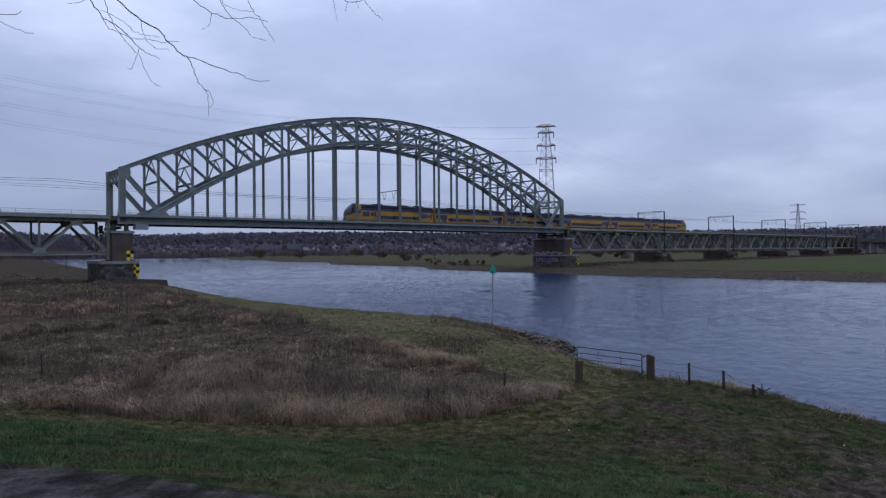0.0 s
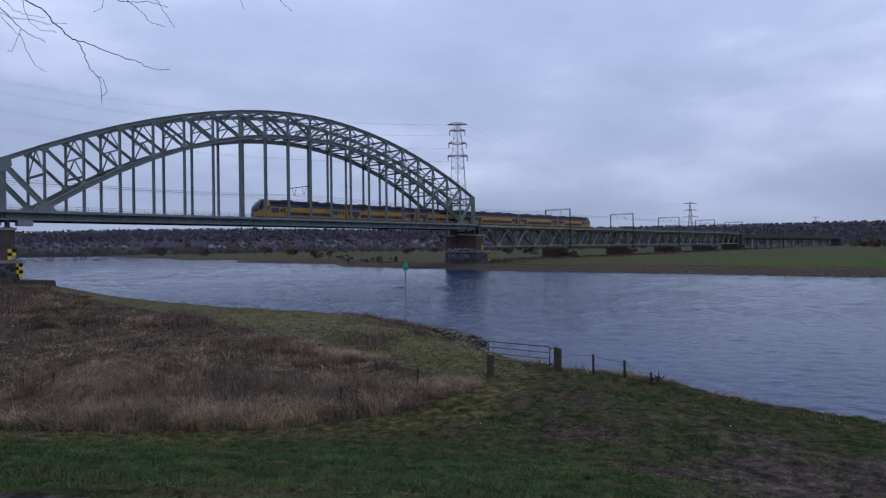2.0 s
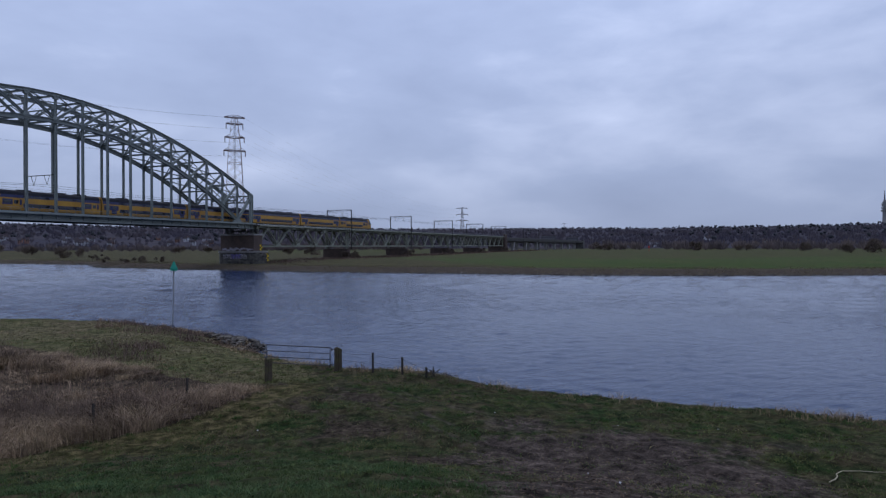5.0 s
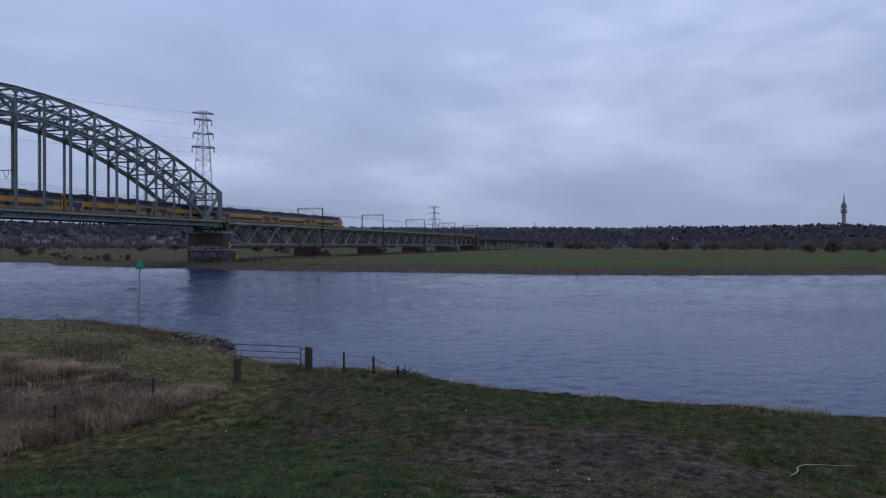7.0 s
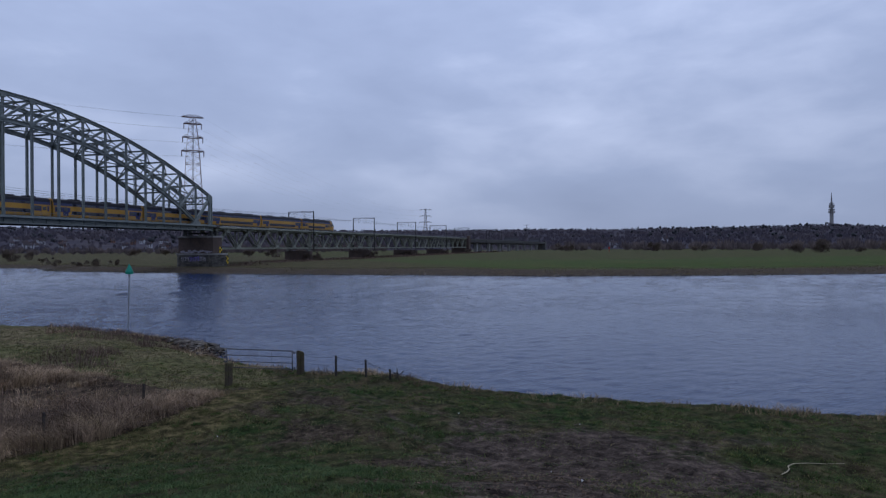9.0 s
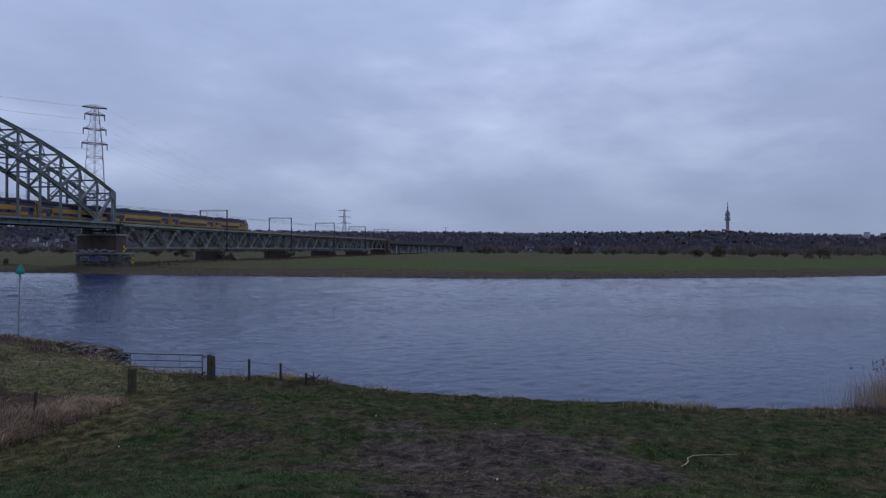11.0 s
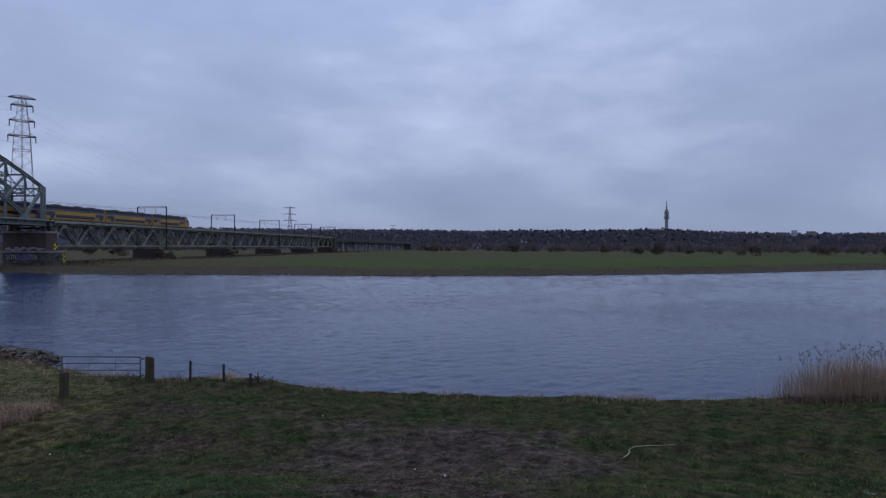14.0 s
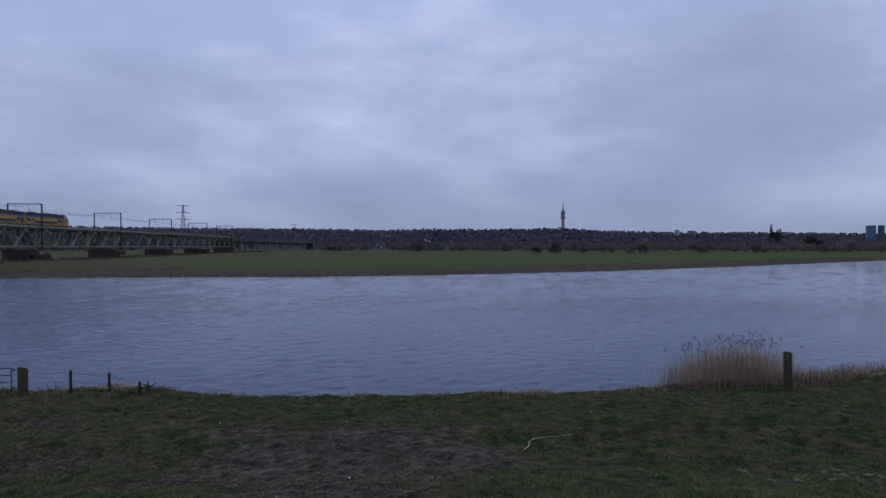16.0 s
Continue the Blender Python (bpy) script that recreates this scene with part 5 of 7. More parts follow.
def river_pylon(x, y, z, face):
    """A tall narrow river-crossing tower: splayed legs, cross-braced panels, a ladder column and four pairs of arms."""
    p = thing("power_pylon", "tall faded red and white lattice power pylon behind the bridge", "pylon", "power pylons", m=pose(x, y, z, 0, 0, face))

    def half(h):
        return float(np.interp(h, [0, 46, 54, 66.5, 75, 86, 90], [7.6, 5.0, 4.6, 3.9, 3.05, 1.9, 1.2]))

    zs = [0.0, 11, 21, 30, 38.5, 46, 52.5, 58.3, 62.5, 66.5, 71, 75, 79.5, 84, 88.0, 89.5]
    for sx in (-1, 1):
        for sy in (-1, 1):
            leg = Form()
            for a, b in zip(zs, zs[1:]):
                leg.bar((sx * half(a), sy * half(a), a), (sx * half(b), sy * half(b), b), 0.26, 0.26)
            part("leg", leg, PYLON_RED, p)
    for a, b in zip(zs, zs[1:]):
        lat = Form()
        ha, hb = half(a), half(b)
        for (ax, ay), (bx, by) in (((-1, -1), (1, -1)), ((1, -1), (1, 1)), ((1, 1), (-1, 1)), ((-1, 1), (-1, -1))):
            lat.bar((ax * ha, ay * ha, a), (bx * hb, by * hb, b), 0.14, 0.14)
            lat.bar((bx * ha, by * ha, a), (ax * hb, ay * hb, b), 0.14, 0.14)
            if b in (58.3, 66.5, 75, 84, 88.0):
                lat.bar((ax * hb, ay * hb, b), (bx * hb, by * hb, b), 0.3, 0.3)
        part("lattice", lat, PYLON_RED, p)
    column = Form()
    for dx in (-0.35, 0.35):
        column.bar((dx, 0, 0), (dx, 0, 90), 0.2, 0.2)
    for i in range(60):
        column.bar((-0.35, 0, 1.5 * i + 0.5), (0.35, 0, 1.5 * i + 0.5), 0.1, 0.1)
    part("ladder_column", column, PYLON, p)
    for k, (zc, r) in enumerate(RIVER_ARMS):
        h = half(zc)
        for s in (-1, 1):
            arm = Form()
            for sy in (-1, 1):
                arm.bar((s * 0.2, sy * h, zc), (s * r, sy * 0.35, zc), 0.42, 0.42)
                arm.bar((s * h, sy * h, zc + 1.5), (s * r, sy * 0.35, zc + 0.2), 0.2, 0.2)
            for j in range(1, 4):
                u = h + (r - h) * j / 4
                arm.bar((s * u, -h * (1 - j / 4) - 0.2, zc), (s * u, h * (1 - j / 4) + 0.2, zc), 0.18, 0.18)
            am = part("cross_arm", arm, PYLON_RUST, p, "rusty dark cross-arm")
            if k:
                part("insulator", Form().rod((s * r * 0.97, 0, zc), (s * r * 0.97, 0, zc - 3.3), 0.26), PYLON_RUST, am)
    return p


RIVER_ARMS = [(88.0, 6.5), (83.8, 5.35), (75.1, 6.15), (66.3, 6.8)]
PY1 = (70.5, 422.2)
river_pylon(*PY1, 2.5, -8)
PY2 = (446.5, 781.4)
SMALL = [(0.975, 0.30), (0.825, 0.28), (0.675, 0.31)]
pylon(*PY2, 3, 59.5, 11, -24, SMALL, "grey lattice power pylon far behind the truss spans")


def far_at(az, dist):
    return math.sin(radians(az)) * dist, math.cos(radians(az)) * dist


for az, dist, h in ((39.0, 1700, 59), (44.6, 2300, 62), (47.6, 2900, 66)):
    pylon(*far_at(az, dist), 8, h, 10, -40, SMALL, "small far lattice power pylon above the woods")


def power_line(a, b, sag, r=0.06):
    pts = []
    for k in range(25):
        u = k / 24
        q = Vector(a).lerp(Vector(b), u)
        q.z -= 4 * sag * u * (1 - u)
        pts.append(q)
    w = new("power_line", Form().tube(pts, [r] * 25, 4).mesh("power_line", WIRE))
    return tagged(w, "thin sagging power line in the sky", "power line", "power lines")


c32, s32 = math.cos(radians(-8)), math.sin(radians(-8))
for zc, reach in RIVER_ARMS:
    for s in (-1, 1):
        r, f = s * reach, zc / 90
        a = (PY1[0] + r * c32, PY1[1] + r * s32, 2.5 + zc - (3.3 if zc < 87 else 0))
        power_line(a, (-330 + r * 0.8, 265 + r * 0.6, 90 * f + 28), 17, 0.027)
        power_line(a, (PY2[0] + r * 0.7, PY2[1] + r * 0.3, 3 + 59.5 * (0.3 + 0.65 * f)), 14, 0.018)


# ---- far land: wooded hills, houses, mast ----
def ridge_height(az):
    return np.interp(az, [-60, -35, -32, -26, -19, -9, 0, 6, 20, 35, 42, 47, 51, 58, 63, 67, 73, 79, 86, 95, 120], [1.5, 1.6, 1.47, 1.45, 1.66, 1.74, 1.6, 1.58, 1.5, 1.5, 1.53, 1.42, 1.5, 1.48, 1.58, 1.32, 1.15, 1.1, 0.92, 0.9, 0.9])


HILL_FAR, HILL_NEAR = 2600.0, 900.0


def hill(az, dist):
    """Height of the wooded rise at that bearing and distance."""
    top = EYE + HILL_FAR * np.tan(np.radians(ridge_height(az))) - 1
    u = np.clip((dist - HILL_NEAR) / (HILL_FAR - HILL_NEAR), 0, 1)
    return 2.4 + (top - 2.4) * u ** 1.25 * (1 + 0.10 * np.sin(az * 1.7 + dist * 0.004) * (1 - u))


def build_hills():
    """The closed canopy of the woods, uneven crown by crown."""
    az = np.linspace(-62, 118, 600)
    ds = np.concatenate([[HILL_NEAR - 25, HILL_NEAR - 20], np.linspace(HILL_NEAR, HILL_FAR, 50), [HILL_FAR + 300, HILL_FAR + 1500]])
    A, D = np.meshgrid(az, ds, indexing="ij")
    Z = hill(A, np.minimum(D, HILL_FAR)) - np.clip(D - HILL_FAR, 0, None) * 0.012
    X, Y = D * np.sin(np.radians(A)), D * np.cos(np.radians(A))
    Z += -0.5 + 2.0 * step01((D - 2300) / 200) + rng.normal(0, 0.3, A.shape) + 1.6 * wave(X, Y, 37, 3) + 2.0 * fbm(X, Y, 90, 2)
    Z[:, 0] = -2
    Z[:, 1] = 2.6 + 1.2 * rng.random(len(az))
    n, m = A.shape
    i = np.arange(n - 1)[:, None] * m
    j = np.arange(m - 1)[None, :]
    f = np.stack([i + j, i + j + 1, i + m + j + 1, i + m + j], -1).reshape(-1, 4)
    ob = soup("backdrop_hills", np.stack([X, Y, Z], -1).reshape(-1, 3), f, HAZED_CANOPY)
    ob.data.polygons.foreach_set("use_smooth", [True] * len(ob.data.polygons))
    tagged(ob, "long low ridge covered with bare winter woods", "hills", kind="structure")


build_hills()


def far_trees(name, az, dist, size, mat, lobes, label, base=None, squash=1.0):
    """Bare crowns of far woods: each a few ragged lobes; one object for uncountable trees."""
    n, m = len(az), lobes
    x, y = dist * np.sin(np.radians(az)), dist * np.cos(np.radians(az))
    z = hill(az, dist) + 2.5 if base is None else base
    g = (1 + 5 ** 0.5) / 2
    ico = np.array([(-1, g, 0), (1, g, 0), (-1, -g, 0), (1, -g, 0), (0, -1, g), (0, 1, g), (0, -1, -g), (0, 1, -g), (g, 0, -1), (g, 0, 1), (-g, 0, -1), (-g, 0, 1)]) / (1 + g * g) ** 0.5
    tri = np.array([(0, 11, 5), (0, 5, 1), (0, 1, 7), (0, 7, 10), (0, 10, 11), (1, 5, 9), (5, 11, 4), (11, 10, 2), (10, 7, 6), (7, 1, 8), (3, 9, 4), (3, 4, 2), (3, 2, 6), (3, 6, 8), (3, 8, 9), (4, 9, 5), (2, 4, 11), (6, 2, 10), (8, 6, 7), (9, 8, 1)])
    off = rng.normal(size=(n, m, 3)) * np.array([0.26, 0.26, 0.16 * squash]) * size[:, None, None] * (m > 1)
    off[..., 2] += 0.42 * squash * size[:, None]
    rad = size[:, None] * rng.uniform(0.20, 0.40, (n, m)) * (1.25 if m == 1 else 1.0)
    shape = ico[None, None] * rng.uniform(0.65, 1.3, (n, m, 12, 1)) * np.array([1.1, 1.1, 0.95 * squash])
    v = (np.stack([x, y, z], -1)[:, None, None] + off[:, :, None] + shape * rad[:, :, None, None]).reshape(-1, 3)
    f = (np.arange(n * m)[:, None, None] * 12 + tri[None]).reshape(-1, 3)
    ob = soup(name, v, f, mat)
    ob.data.polygons.foreach_set("use_smooth", [True] * len(ob.data.polygons))
    return tagged(ob, label, "trees", kind="stuff")


def bare_woods(name, az, dist, size, mat, label, base, twigs, spread=0.32, wide=0.05):
    """Bare trees as sheaves of rising twigs, soft in shade; one object for uncountable trees."""
    n, m = len(az), twigs
    c = np.stack([dist * np.sin(np.radians(az)), dist * np.cos(np.radians(az)), base], -1)[:, None]
    s = size[:, None, None]
    a = rng.uniform(0, 6.283, (n, m))
    out = np.stack([np.cos(a), np.sin(a), np.zeros((n, m))], -1)
    low = c + out * 0.12 * s * rng.random((n, m, 1)) + np.array([0, 0, 0.25]) * s * rng.random((n, m, 1))
    top = low + (out * spread * rng.random((n, m, 1)) + np.array([0, 0, 1.0]) * rng.uniform(0.35, 0.8, (n, m, 1))) * s
    mid = low * 0.4 + top * 0.6 + out * 0.1 * s
    b = -np.radians(az)[:, None] + rng.uniform(-0.9, 0.9, (n, m))  # across the slope
    w = np.stack([np.cos(b), np.sin(b), np.zeros((n, m))], -1) * wide * s
    v = np.stack([low, mid + w, top, mid - w], 2).reshape(-1, 3)
    f = np.arange(len(v)).reshape(-1, 4)
    ob = soup(name, v, f, mat)
    soft = np.stack([-np.sin(np.radians(az)), -np.cos(np.radians(az)), np.full(n, 0.9)], -1)[:, None] + 0.55 * out + rng.normal(0, 0.12, (n, m, 3))
    soft = np.repeat((soft / np.linalg.norm(soft, axis=-1, keepdims=True)).reshape(-1, 3), 4, axis=0)
    ob.data.polygons.foreach_set("use_smooth", [True] * len(ob.data.polygons))
    ob.data.normals_split_custom_set_from_vertices(soft)
    return tagged(ob, label, "trees", kind="stuff")


N = 12000
az, dist = rng.uniform(-60, 116, N), HILL_NEAR + (HILL_FAR - HILL_NEAR) * rng.random(N) ** 0.9
town = (az > -30) & (az < 13) & (dist > 960) & (dist < 1480)  # gardens between the houses
keep = ~town | (rng.random(N) < 0.3)
az, dist, town, N = az[keep], dist[keep], town[keep], int(keep.sum())
size = (8 + 5 * rng.random(N)) * (1 - 0.45 * step01((dist - 2100) / 400)) * np.where(town, 0.7, 1.0)
bare_woods("far_woods", az, dist, size, HAZED_WOODS, "bare winter woods covering the far ridge", hill(az, dist) - 0.5, 11, 0.42, 0.085)
N = 420
far_trees("far_conifers", np.concatenate([rng.uniform(-60, 116, 120), rng.normal(-2, 6, 120), rng.normal(9, 2, 60), rng.normal(58, 6, 120)]), np.concatenate([HILL_NEAR + 400 + 900 * rng.random(N // 2), HILL_FAR - 60 - 300 * rng.random(N // 2)])[rng.permutation(N)], 6 + 6 * rng.random(N), WOODS_GREEN, 2, "dark evergreen trees among the far woods", None, 1.25)
N = 1700
az = np.linspace(-60, 116, N) + rng.normal(0, 0.2, N)
dist = HILL_FAR - 10 - 120 * rng.random(N)
bare_woods("ridge_woods", az, dist, 8 + 4 * rng.random(N) ** 2, HAZED_WOODS, "tree line along the top of the ridge", hill(az, dist) + 1.5, 9, 0.45, 0.11)
N = 1250
az = rng.uniform(-44, 112, N)
keep = ~((az > 26) & (az < 41.2)) & ~((az > 45.7) & (az < 47.7))
az = az[keep]
small = np.where((az > -30) & (az < 13), 0.72, 1.0)
bare_woods("meadow_woods", az, 560 + 330 * rng.random(len(az)), (6.5 + 6 * rng.random(len(az)) ** 2) * small, WOODS_BROWN, "bare brown trees behind the river meadow", np.full(len(az), 2.0), 46, 0.45, 0.04)


def shrub(az, dist, size, mat=BUSH, label="bare brown shrub on the far river bank", name="bush", group="bushes on the far bank", tall=1.0):
    """A bush of many fine twigs in a ragged mass."""
    x, y = far_at(az, dist)
    z = float(land(np.array([x]), np.array([y]))[0]) if dist < 900 else float(hill(az, dist)) + 1
    b = thing(name, label, name.split("_")[-1], group, m=pose(x, y, z))
    for i in range(7):
        a = rnd.random() * 6.28
        part("stem", Form().rod((0, 0, -0.1), (math.cos(a) * size * 0.28, math.sin(a) * size * 0.28, size * (0.5 + 0.3 * rnd.random())), size * 0.012, size * 0.005, 4), BARK, b)
    n = 2200
    lobes = rng.normal(size=(6, 3)) * np.array([0.34, 0.34, 0.13 * tall * tall]) * size / tall
    grow = rng.uniform(0.5, 1.0, 6)
    which = rng.integers(0, 6, n)
    d = rng.normal(size=(n, 3))
    d /= np.linalg.norm(d, axis=1, keepdims=True)
    c = lobes[which] + d * (rng.random((n, 1)) ** 0.55) * grow[which][:, None] * np.array([0.36, 0.36, 0.34 * tall * tall]) * size / tall
    c[:, 2] = np.abs(c[:, 2] + 0.36 * size * tall)
    t = rng.normal(size=(n, 3, 3)) * size * 0.016
    t[:, 2] += (d + np.array([0, 0, 0.8])) * size * 0.09
    crown = soup("crown", (c[:, None] + t).reshape(-1, 3), np.arange(3 * n).reshape(-1, 3), mat)
    crown.parent = b
    return b


for az, dist, size in ((-3.6, 330, 9), (-2.4, 335, 7.5), (-5.5, 420, 12), (-8, 520, 14), (-13, 560, 13), (-16.5, 640, 20), (2.0, 232, 4.6), (-0.6, 262, 4.2), (-1.4, 300, 4.0), (3.6, 240, 3.6), (0.9, 236, 3.6), (5.0, 470, 11), (7.3, 480, 9),
                       (61.2, 420, 9), (62.6, 430, 13), (67.0, 460, 9), (65.2, 480, 6), (70, 430, 11), (74.7, 470, 12), (42.5, 470, 10), (50, 520, 12), (54, 520, 9), (58.0, 510, 9), (79, 500, 10), (16, 330, 8), (18.5, 350, 7), (14, 340, 6), (84, 480, 9)):
    shrub(az, dist, size * (0.62 if az < 8 else 0.82))
for i in range(1, 6):  # brambles round the feet of the truss piers
    for k in (-2.5, 2.0):
        q = BR @ Vector((SPANS_FROM + i * SPAN + k, 127.2, 0))
        shrub(math.degrees(math.atan2(q.x, q.y)), math.hypot(q.x, q.y), 3.4, BUSH, "dark bramble bush at the foot of a pier")
shrub(83.3, 880, 22, HAZED_WOODS, "large bare tree standing before the far woods", "bare_tree", "")


def house(az, dist, w, wall, label, z=None, h=5.0):
    x, y = far_at(az, dist)
    z = float(hill(az, dist)) + 1.5 if z is None else z
    hs = thing("house", label, "house", "far houses", m=pose(x, y, z - 1.5, 0, 0, -az + rnd.uniform(-35, 35)))
    d = w * 0.7
    h += 1.5
    part("wall", Form().box(-w / 2, -d / 2, 0, w / 2, d / 2, h).add([(sx * w / 2 * 0.999, y0, z0) for sx in (-1, 1) for y0, z0 in ((-d / 2, h), (d / 2, h), (0, h + d * 0.55))], [(0, 1, 2), (5, 4, 3)]), wall, hs)
    roof = Form()
    for s in (-1, 1):
        roof.add([(sx * (w / 2 + 0.4), s * yy, zz) for sx in (-1, 1) for yy, zz in ((d / 2 + 0.5, h - 0.4), (0, h + d * 0.6), (0, h + d * 0.6 + 0.25), (d / 2 + 0.5, h - 0.15))],
                 [(0, 1, 2, 3), (7, 6, 5, 4), (0, 4, 5, 1), (1, 5, 6, 2), (2, 6, 7, 3), (3, 7, 4, 0)])
    r = part("roof", roof, ROOF_TILE, hs)
    part("chimney", Form().box(w * 0.25, -0.5, h + d * 0.3, w * 0.25 + 0.9, 0.5, h + d * 0.75), HOUSE_BRICK, r)
    me = Form().box(-0.7, -0.06, 0, 0.7, 0.06, 1.5).mesh("window", WINDOW)
    for k in range(max(2, int(w / 4))):
        for zz in (2.2, 4.5):
            if zz + 1.5 < h:
                p = part("window", me, WINDOW, hs)
                p.location = (-w / 2 + w * (k + 0.5) / max(2, int(w / 4)), -d / 2 - 0.02, zz)
    return hs


for i in range(48):
    az = rnd.choice([rnd.uniform(-27, 12), rnd.uniform(-13, 8), rnd.uniform(-11, 8)])
    dist = rnd.uniform(985, 1440)
    white = rnd.random() < 0.8
    house(az, dist, rnd.uniform(5.5, 8.5), HOUSE_WHITE if white else HOUSE_BRICK, "far white house among bare trees" if white else "far brick house among bare trees")
for az, dist, w in ((46.5, 1010, 8), (46.9, 1040, 6), (55.2, 1100, 7), (64, 1000, 9), (57.6, 1000, 7), (70, 1200, 14), (74, 1200, 16), (51, 1300, 12), (79, 1250, 14), (85.5, 1000, 15)):
    house(az, dist, w, HOUSE_WHITE if az < 60 else HOUSE_BRICK, "far low house with a pale wall by the woods" if az < 60 else "far brick house beyond the meadow")


def block(az, dist, w, h, label, mat=CONCRETE, lift=0.0):
    x, y = far_at(az, dist)
    b = thing("apartment_block", label, "building", "far buildings", m=pose(x, y, float(hill(az, dist)) + lift, 0, 0, -az))
    part("wall", Form().box(-w / 2, -6, 0, w / 2, 6, h), mat, b)
    part("roof", Form().box(-w / 2 - 0.3, -6.3, h, w / 2 + 0.3, 6.3, h + 0.8), ROOF_TILE, b)
    me = Form().box(-1.1, -0.08, 0, 1.1, 0.08, 1.6).mesh("window", WINDOW)
    for r in range(int(h / 3.2)):
        for c in range(int(w / 4)):
            p = part("window", me, WINDOW, b)
            p.location = (-w / 2 + 2 + c * 4, -6.03, 1.2 + r * 3.2)


block(37.6, 1050, 24, 17, "grey apartment block behind the viaduct", HAZY_WALL)
block(39.7, 1080, 20, 14, "grey apartment block behind the viaduct", HAZY_WALL)
block(73.05, 2100, 15, 16, "pale apartment block on the far ridge", HOUSE_WHITE, 4)
block(74.2, 2150, 24, 13, "grey apartment block on the far ridge", CONCRETE, 4)


def tv_tower(az, dist, base_el, top_el):
    x, y = far_at(az, dist)
    z0 = EYE + dist * math.tan(radians(base_el)) - 40
    top = EYE + dist * math.tan(radians(top_el))
    t = thing("telecom_tower", "slim concrete telecom tower with a red-tipped mast", "tower", m=pose(x, y, z0))
    H = top - z0
    u = (H - 40) / 100.0
    part("shaft", Form().rod((0, 0, 0), (0, 0, 40 + 50 * u), 6.0 * u, 5.0 * u, 14), CONCRETE, t)
    for a, b, r in ((38, 43, 9.5), (46, 50, 9), (53, 62, 8), (64, 67, 6.5)):
        part("platform", Form().rod((0, 0, 40 + a * u), (0, 0, 40 + b * u), r * u * 0.9, r * u, 16), CONCRETE, t)
    part("shaft", Form().rod((0, 0, 40 + 50 * u), (0, 0, 40 + 72 * u), 4 * u, 3.4 * u, 12), CONCRETE, t)
    m = part("mast", Form().rod((0, 0, 40 + 72 * u), (0, 0, 40 + 86 * u), 2.0 * u, 1.5 * u, 8).rod((0, 0, 40 + 86 * u), (0, 0, 40 + 100 * u), 1.2 * u, 0.7 * u, 8), PYLON, t)
    return t


tv_tower(63.35, 3300, 1.55, 4.1)


def tank(az, dist, r, h, mat, label):
    x, y = far_at(az, dist)
    t = thing("storage_tower", label, "tower", "far towers", m=pose(x, y, float(hill(az, dist)) - 4))
    part("drum", Form().rod((0, 0, 0), (0, 0, h), r, r, 24), mat, t)
    part("rim", Form().rod((0, 0, h), (0, 0, h + 1.2), r * 1.03, r * 1.03, 24), CONCRETE, t)


tank(86.95, 1500, 8.5, 37, TANK_BLUE, "blue round tower block behind the far woods")
tank(87.6, 1500, 5.5, 38, TANK_GREEN, "green round tower block behind the far woods")
for az in (80.3, 80.8):
    shrub(az, 1300, 17, HAZED_WOODS, "tall slim bare poplar above the far woods", "poplar", "poplars", 2.4)
hx, hy = far_at(67.8, 4300)
tagged(new("backdrop_slag_hill", Form().rod((hx, hy, 10), (hx, hy, 118), 190, 14, 24).mesh("backdrop_slag_hill", SLAG, True)), "hazy grey cone of a far slag hill", "hill", kind="structure")
hx, hy = far_at(46.3, 470)
red = thing("marker_post", "small red marker post on the river meadow", "post", m=pose(hx, hy, float(land(np.array([hx]), np.array([hy]))[0])))
part("pole", Form().rod((0, 0, -0.3), (0, 0, 3.6), 0.12, 0.12, 8), MARK_RED, red)
part("board", Form().box(-0.7, -0.06, 2.2, 0.7, 0.06, 3.7), MARK_RED, red)


# ---- the gate, the posts and the wire fence on the near bank ----
def ground_z(x, y):
    return float(land(np.array([x]), np.array([y]))[0])


def wooden_post(x, y, height, w, label, lean=(0, 0), name="gate_post", group="gate posts"):
    """A worn square post with chamfered edges and a weathered top."""
    f = Form().box(-w / 2, -w / 2, -0.5, w / 2, w / 2, height)
    bm = rounded(f, w * 0.13, 2)
    bmesh.ops.subdivide_edges(bm, edges=[e for e in bm.edges if abs(e.verts[0].co.z - e.verts[1].co.z) > height * 0.5], cuts=6)
    for v in bm.verts:
        k = noise.noise(Vector((v.co.x * 6 + x, v.co.y * 6 + y, v.co.z * 4)))
        v.co.x += 0.06 * w * k + (0.02 * v.co.z * lean[0])
        v.co.y += 0.06 * w * k + (0.02 * v.co.z * lean[1])
        if v.co.z > height * 0.95:
            v.co.z += 0.25 * w * k - 0.12 * v.co.x
    me = bpy.data.meshes.new(name)
    bm.to_mesh(me)
    bm.free()
    me.materials.append(WOOD_POST if w > 0.15 else WOOD_DARK)
    ob = new(name, me)
    ob.matrix_basis = pose(x, y, ground_z(x, y), 0, 0, 25)
    return tagged(ob, label, "post", group)


